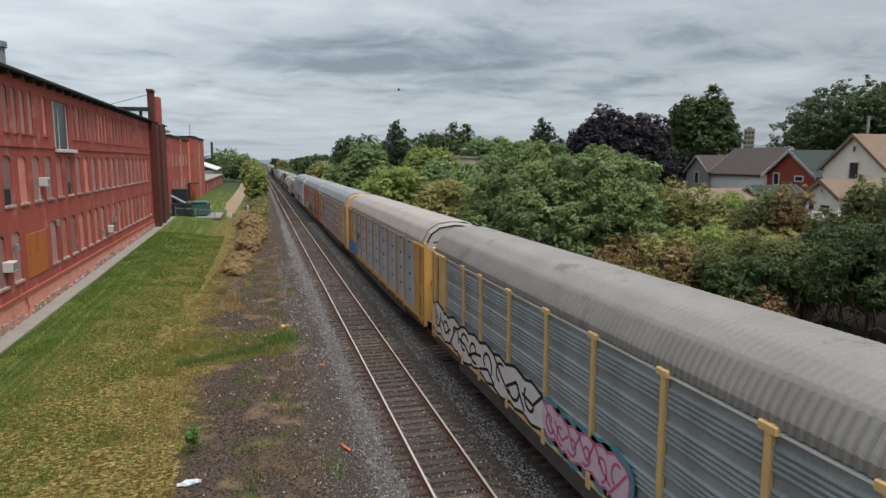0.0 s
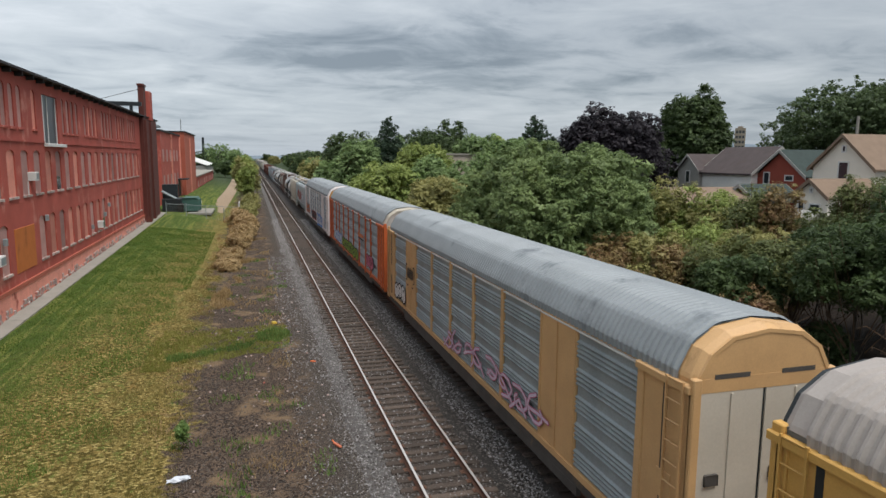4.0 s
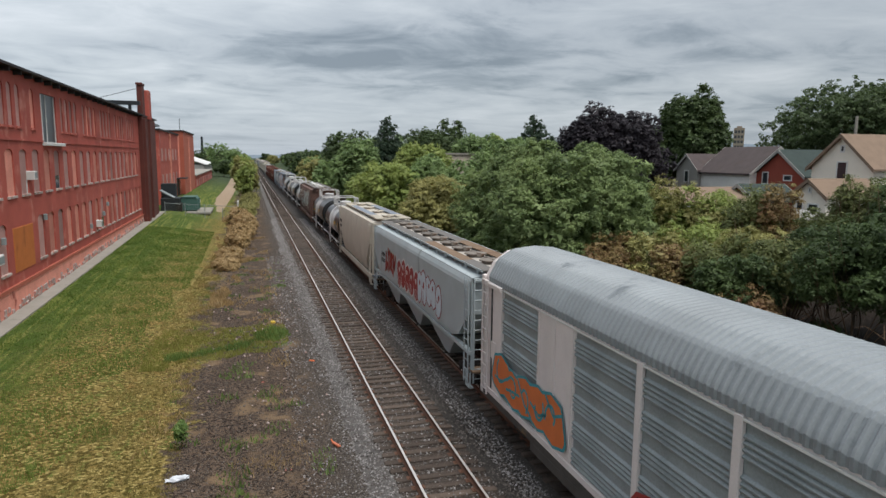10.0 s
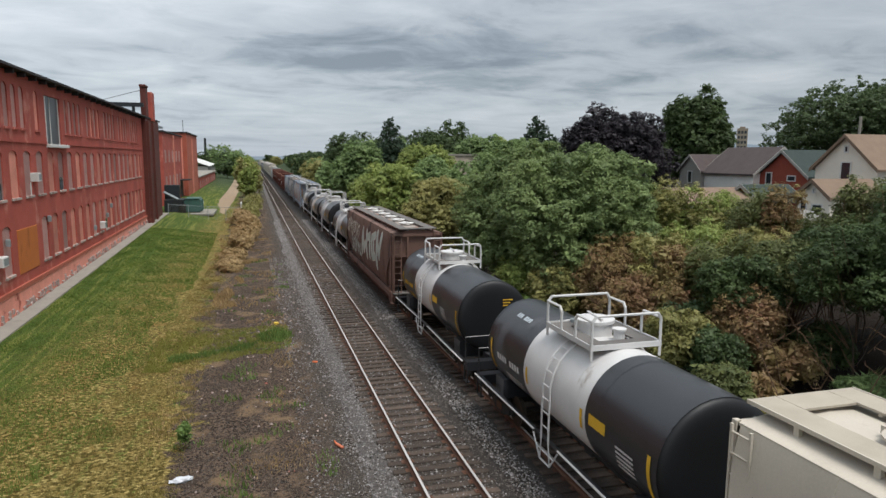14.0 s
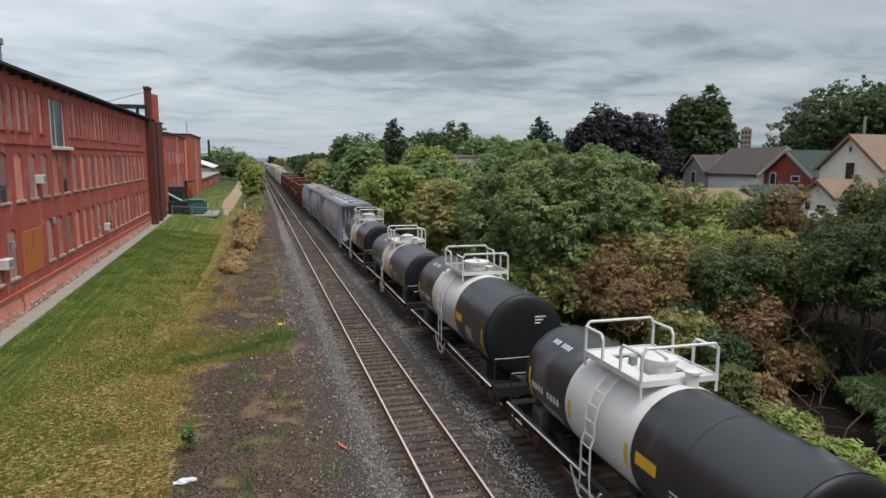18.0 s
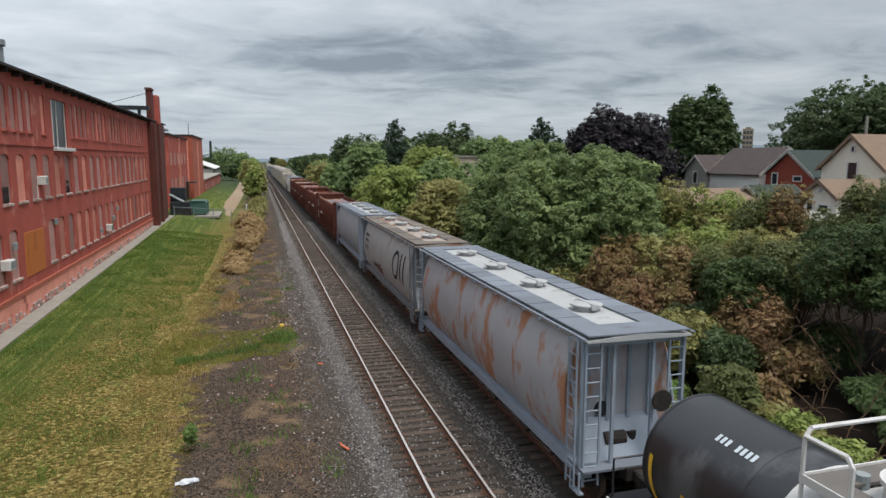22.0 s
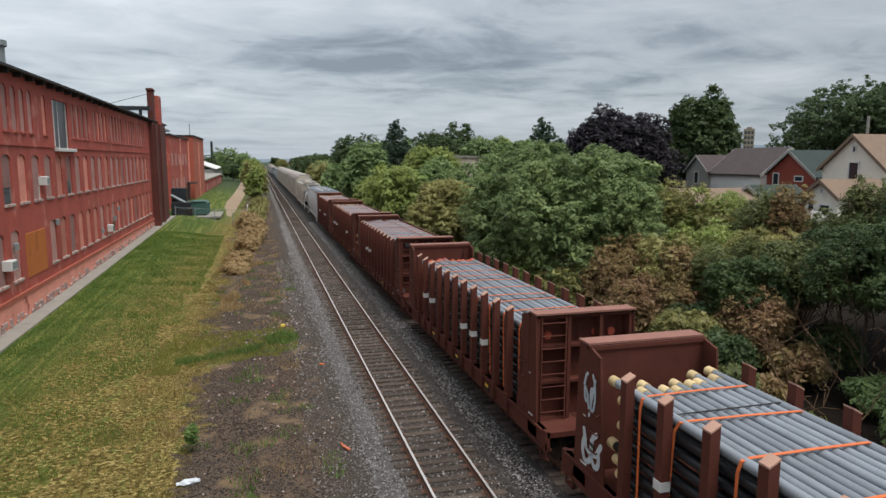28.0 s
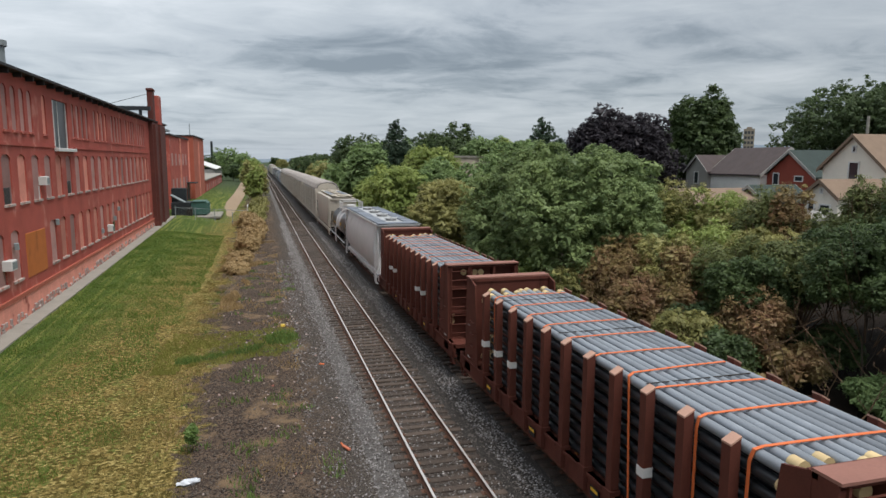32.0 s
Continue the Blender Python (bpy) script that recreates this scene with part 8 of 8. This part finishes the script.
tufts("grass_tongue", "yellow-green grass spreading over bare soil", 30000, (-4.6, 1.6), (28.5, 38.5), 0.10, L_TONGUE, 6, 0.0, lambda a, b: abs(b - 33.0 - 0.35 * a) < (2.9 + 1.6 * noise.noise((a * 0.6, b * 0.6, 2))) * (1 - 0.25 * max(0, a)) and noise.noise((a * 2.2, b * 2.2, 5)) > -0.25, 0.02)
tufts("verge_grass", "rough straw grass along the lawn's edge", 42000, (-4.0, 0.3), (36, 110), 0.26, L_DRY, 7, 0.0, lambda a, b: noise.noise((a * 0.7, b * 0.35, 3.0)) > 0.1 + 0.22 * abs(a + 1.8), 0.02)

tufts("undergrowth", "dark green undergrowth on the shaded bank", 16000, (12.3, 27), (8, 36), 0.45, L_MOSS, 9, 0.0, lambda a, b: noise.noise((a * 0.5, b * 0.5, 2.0)) > (0.42 if a > 16.6 and b < 25 else -0.05), 0.035)
tufts("undergrowth", "dry brown stems on the shaded bank", 7000, (12.3, 27), (8, 36), 0.5, L_RUSSET, 10, 0.0, lambda a, b: (a < 16.6 or b > 25) and noise.noise((a * 0.6, b * 0.6, 7.0)) > 0.05, 0.02)


# ---- houses ----
def gable_house(name, label, x, y, rot, w, d, eave, ridge, wall_m, roof_m, windows=(), z=None, over=0.4):
    """A house with gables at its local -y and +y ends; windows: (gable x, z, width, height) on the near gable, or ('side', y, z, w, h)."""
    t = thing(name, label, "house", "houses beyond the railway", at=pose(x, y, lawn_height(x, y) if z is None else z, 0, 0, rot))
    body = Shape().loft([[(-w / 2, yy, -0.5), (w / 2, yy, -0.5), (w / 2, yy, eave), (0, yy, ridge), (-w / 2, yy, eave)] for yy in (-d / 2, d / 2)])
    part("wall", body, wall_m, t)
    k = (ridge - eave) / (w / 2)
    for sgn in (-1, 1):
        part("roof", Shape().loft([[(0, yy, ridge + 0.06), (0, yy, ridge + 0.24), (sgn * (w / 2 + over), yy, eave - k * over + 0.24), (sgn * (w / 2 + over), yy, eave - k * over + 0.06)] for yy in (-d / 2 - over, d / 2 + over)]), roof_m, t, "shingled roof slope")
        for yy in (-d / 2 - over - 0.02, d / 2 + over + 0.02):
            part("bargeboard", Shape().loft([[(0, yy - 0.03, ridge - 0.12), (0, yy + 0.03, ridge - 0.12), (0, yy + 0.03, ridge + 0.25), (0, yy - 0.03, ridge + 0.25)], [(sgn * (w / 2 + over), yy - 0.03, eave - k * over - 0.12), (sgn * (w / 2 + over), yy + 0.03, eave - k * over - 0.12), (sgn * (w / 2 + over), yy + 0.03, eave - k * over + 0.25), (sgn * (w / 2 + over), yy - 0.03, eave - k * over + 0.25)]]), M_SHINGLETAN if roof_m is M_SHINGLETAN else M_HOUSEGREY, t)
    for win in windows:
        if win[0] == "side":
            _, yc, zc, ww, hh = win
            o = part("window", Shape().box(-w / 2 - 0.03, yc - ww / 2, zc - hh / 2, -w / 2 + 0.05, yc + ww / 2, zc + hh / 2), M_GLASS, t)
            fr = Shape()
            for q in (-1, 1):
                fr.box(-w / 2 - 0.08, yc + q * ww / 2 - 0.06, zc - hh / 2 - 0.06, -w / 2, yc + q * ww / 2 + 0.06, zc + hh / 2 + 0.06)
                fr.box(-w / 2 - 0.08, yc - ww / 2 + 0.06, zc + q * hh / 2 - 0.06, -w / 2, yc + ww / 2 - 0.06, zc + q * hh / 2 + 0.06)
        else:
            xc, zc, ww, hh = win
            o = part("window", Shape().box(xc - ww / 2, -d / 2 - 0.03, zc - hh / 2, xc + ww / 2, -d / 2 + 0.05, zc + hh / 2), M_GLASS, t)
            fr = Shape()
            for q in (-1, 1):
                fr.box(xc + q * ww / 2 - 0.06, -d / 2 - 0.08, zc - hh / 2 - 0.06, xc + q * ww / 2 + 0.06, -d / 2, zc + hh / 2 + 0.06)
                fr.box(xc - ww / 2 + 0.06, -d / 2 - 0.08, zc + q * hh / 2 - 0.06, xc + ww / 2 - 0.06, -d / 2, zc + q * hh / 2 + 0.06)
        part("window_frame", fr, M_TRIMWHITE, o)
    return t


def street():
    gable_house("house", "cream stucco house with a tan shingle gable roof", 61.2, 50.6, -90, 7.0, 12, 7.5, 10.5, M_STUCCO, M_SHINGLETAN, ((0.1, 7.2, 1.1, 1.7), (0, 9.3, 0.4, 0.6)))
    gable_house("house_annex", "low cream annex with a tan gable roof", 51.0, 47.0, -90, 3.6, 6, 5.2, 6.5, M_STUCCO, M_SHINGLETAN, ((0.5, 4.1, 1.1, 0.8), (-1.0, 4.3, 0.7, 0.9), (0, 5.7, 0.25, 0.4)), over=0.35)
    gable_house("house", "red brick house with a green shingle gable roof", 66.5, 64.0, -90, 7.6, 12, 6.3, 9.1, M_HOUSEBRICK, M_SHINGLEGREEN, ((-2.1, 5.9, 0.9, 1.4), (1.4, 6.0, 1.2, 0.6)))
    gable_house("house", "white-walled house under a long grey shingle roof", 63.5, 72.2, 0, 8.0, 9.2, 6.5, 9.6, M_WHITEWALL, M_SHINGLE, ())
    gable_house("house", "grey-sided house with a steep grey shingle gable", 62.5, 79.2, -90, 4.6, 7, 6.7, 8.7, M_HOUSEGREY, M_SHINGLE, ((0.0, 5.8, 0.9, 1.6),), over=0.3)
    gable_house("house", "house with a brown-grey roof behind a tree", 80.5, 105.0, 0, 10.0, 9, 8.4, 10.8, M_STUCCO, M_SHINGLEBROWN, ())
    gable_house("garage", "low garage with a shallow tan roof", 47.0, 60.5, 90, 8.0, 9.4, 3.9, 5.2, M_WHITEWALL, M_SHINGLETAN, ())
    gable_house("garden_house", "small garden house with a dark green roof", 53.5, 59.0, 90, 5.0, 5.4, 4.0, 5.5, M_HOUSEBRICK, M_SHINGLEGREEN, ())
    gable_house("shed", "small white garden shed behind the shrubs", 43.6, 42.5, -20, 2.6, 3, 3.3, 4.1, M_TRIMWHITE, M_HOUSEGREY, ((0, 1.9, 1.7, 1.4),), over=0.2)
    bx = thing("box_on_post", "weathered grey box with a white lid on a post", "cabinet", at=(28.2, 40.0, 0.3))
    part("post", Shape().box(-0.1, -0.1, 0, 0.1, 0.1, 3.7), M_BARK, bx)
    part("box", Shape().box(-0.3, -0.25, 3.6, 0.3, 0.25, 4.75, 0.02), M_HOUSEGREY, bx)
    part("lid", Shape().box(-0.5, -0.32, 4.75, 0.5, 0.32, 4.88, 0.02), M_TRIMWHITE, bx)
    p = thing("utility_pole", "pale wooden utility pole above the roofs", "pole", at=(69.3, 62, 0.5))
    part("pole", Shape().tube((0, 0, 0), (0, 0, 13.3), 0.22, 10, 0.16), M_CONC, p)
    ap = thing("apartment_tower", "distant beige apartment tower", "apartment block", at=pose(289, 340, 0, 0, 0, -40))
    part("wall", Shape().box(-3.0, -7, 0, 3.0, 7, 27.5).box(-1.5, -3, 27.5, 1.5, 3, 28.7), stuff_mat("beige_brick", hexc("8d8070"), 0.9, 0, 0.1, 0.3, 5, 0.1), ap)
    for fl in range(8):
        for k in range(3):
            part("window", Shape().box(-2.5 + 1.8 * k, -7.05, 3.4 + 3 * fl, -1.2 + 1.8 * k, -6.95, 5.0 + 3 * fl), M_GLASS, ap)
    wh = thing("low_warehouse", "low pale warehouse behind trees", "warehouse", at=pose(42, 112, 0, 0, 0, 0))
    part("wall", Shape().box(-12, -6, 0, 26, 10, 9.0), stuff_mat("pale_cladding", hexc("b5a797"), 0.9, 0, 0.08, 0.5, 8, 0.1), wh)
    part("roof", Shape().box(-12.2, -6.2, 9.0, 26.2, 10.2, 9.3), M_CONC, wh)
    for k, (x, y, w, h) in enumerate(((36, 620, 9, 9), (62, 640, 14, 11), (85, 600, 16, 12), (58, 760, 9, 10))):
        bl = thing("distant_block", "distant pale industrial block", "building", at=(x, y, 0))
        part("wall", Shape().box(-w / 2, -8, 0, w / 2, 8, h), M_CONC, bl)
        part("roof", Shape().box(-w / 2 - 0.3, -8.3, h, w / 2 + 0.3, 8.3, h + 0.5), M_TAR, bl)
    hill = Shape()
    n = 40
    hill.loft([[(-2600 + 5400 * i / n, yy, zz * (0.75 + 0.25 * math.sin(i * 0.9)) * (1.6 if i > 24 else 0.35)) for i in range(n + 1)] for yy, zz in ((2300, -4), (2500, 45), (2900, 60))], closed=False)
    # distance haze is mixed into the ridge's own colour
    structure("distant_ridge", hill, stuff_mat("haze_painted_ridge", hexc("66727c"), 1.0, 0, 0.12, 0.01, 0.1, 0), "wooded ridge on the horizon, painted blue-grey for haze", "backdrop", True)


street()


# ---- litter ----
def litter():
    t = thing("white_sack", "crumpled white plastic sack on bare soil", "litter", at=(-2.17, 18.4, lawn_height(-2, 18)))
    rng = random.Random(2)
    rings = []
    for k in range(7):
        a = k / 6
        q = 0.12 * math.sin(math.pi * min(max(a, 0.08), 0.92)) ** 0.6
        rings.append([(-0.3 + 0.6 * a + rng.uniform(-0.02, 0.02), 0.16 * a + q * 1.2 * math.cos(p * 0.785) + rng.uniform(-0.03, 0.03), 0.07 + 0.75 * q * math.sin(p * 0.785) + rng.uniform(-0.02, 0.02)) for p in range(8)])
    part("sack", Shape().loft(rings), stuff_mat("white_plastic", hexc("c3c6cb"), 0.5, 0, 0.06, 4, 30, 0.2, 0.02), t)
    o = thing("orange_marker", "faded orange plastic marker lying beside the track", "marker", at=pose(2.36, 19.6, -0.36, 0, 0, 25))
    part("blade", Shape().box(-0.045, -0.2, 0.0, 0.045, 0.2, 0.05, 0.012), stuff_mat("orange_plastic", hexc("b8694c"), 0.6, 0, 0.1, 4, 30, 0.1), o)
    part("stub", Shape().tube((0, 0.18, 0.03), (0, 0.3, 0.08), 0.022, 8), M_STRAP, o)
    yl = thing("yellow_scrap", "scrap of yellow plastic on the soil", "litter", at=pose(1.0, 35.6, -0.34, 0, 0, 10))
    part("scrap", Shape().box(-0.12, -0.09, 0, 0.12, 0.09, 0.12, 0.03), stuff_mat("yellow_plastic", hexc("d1b043"), 0.6, 0, 0.1, 4, 30, 0.1), yl)
    bit = thing("orange_scrap", "scrap of faded orange plastic on the ballast", "litter", at=pose(2.41, 28.4, -0.36, 0, 0, 60))
    part("scrap", Shape().box(-0.05, -0.12, 0.0, 0.05, 0.12, 0.05, 0.015), M_STRAP, bit)
    tree("sapling", "small leafy sapling on bare soil", -2.2, 20.5, 0.34, 0.95, L_WEED, 300, 0.2, 30, 10, 0.06, 0.06, 4, category="sapling", trunk_r=0.015)


litter()


# ---- a bird crossing the sky ----
def flying_bird():
    b = thing("bird", "small dark bird gliding across the overcast sky", "bird", at=(0, 0, 0))
    rings = [[(x, r * math.cos(a), r * 0.85 * math.sin(a)) for a in [math.pi / 4 * k for k in range(8)]] for x, r in ((-0.17, 0.012), (-0.13, 0.035), (-0.06, 0.06), (0.03, 0.055), (0.10, 0.03), (0.15, 0.015))]
    part("body", Shape().loft(rings), M_BINBLACK, b, smooth=True)
    part("tail", Shape().loft([[(0.13, -0.02, 0.0), (0.13, 0.02, 0.0), (0.13, 0.02, 0.012), (0.13, -0.02, 0.012)], [(0.27, -0.06, 0.0), (0.27, 0.06, 0.0), (0.27, 0.06, 0.008), (0.27, -0.06, 0.008)]]), M_BINBLACK, b)
    for sgn in (-1, 1):
        part("wing", Shape().loft([[(-0.08, sgn * 0.04, 0.02), (0.06, sgn * 0.04, 0.02), (0.06, sgn * 0.04, 0.04), (-0.08, sgn * 0.04, 0.04)], [(-0.10, sgn * 0.18, 0.12), (0.04, sgn * 0.18, 0.12), (0.04, sgn * 0.18, 0.135), (-0.10, sgn * 0.18, 0.135)], [(0.0, sgn * 0.34, 0.17), (0.04, sgn * 0.34, 0.17), (0.04, sgn * 0.34, 0.178), (0.0, sgn * 0.34, 0.178)]]), M_BINBLACK, b)
    return b


BIRD = flying_bird()


motions()
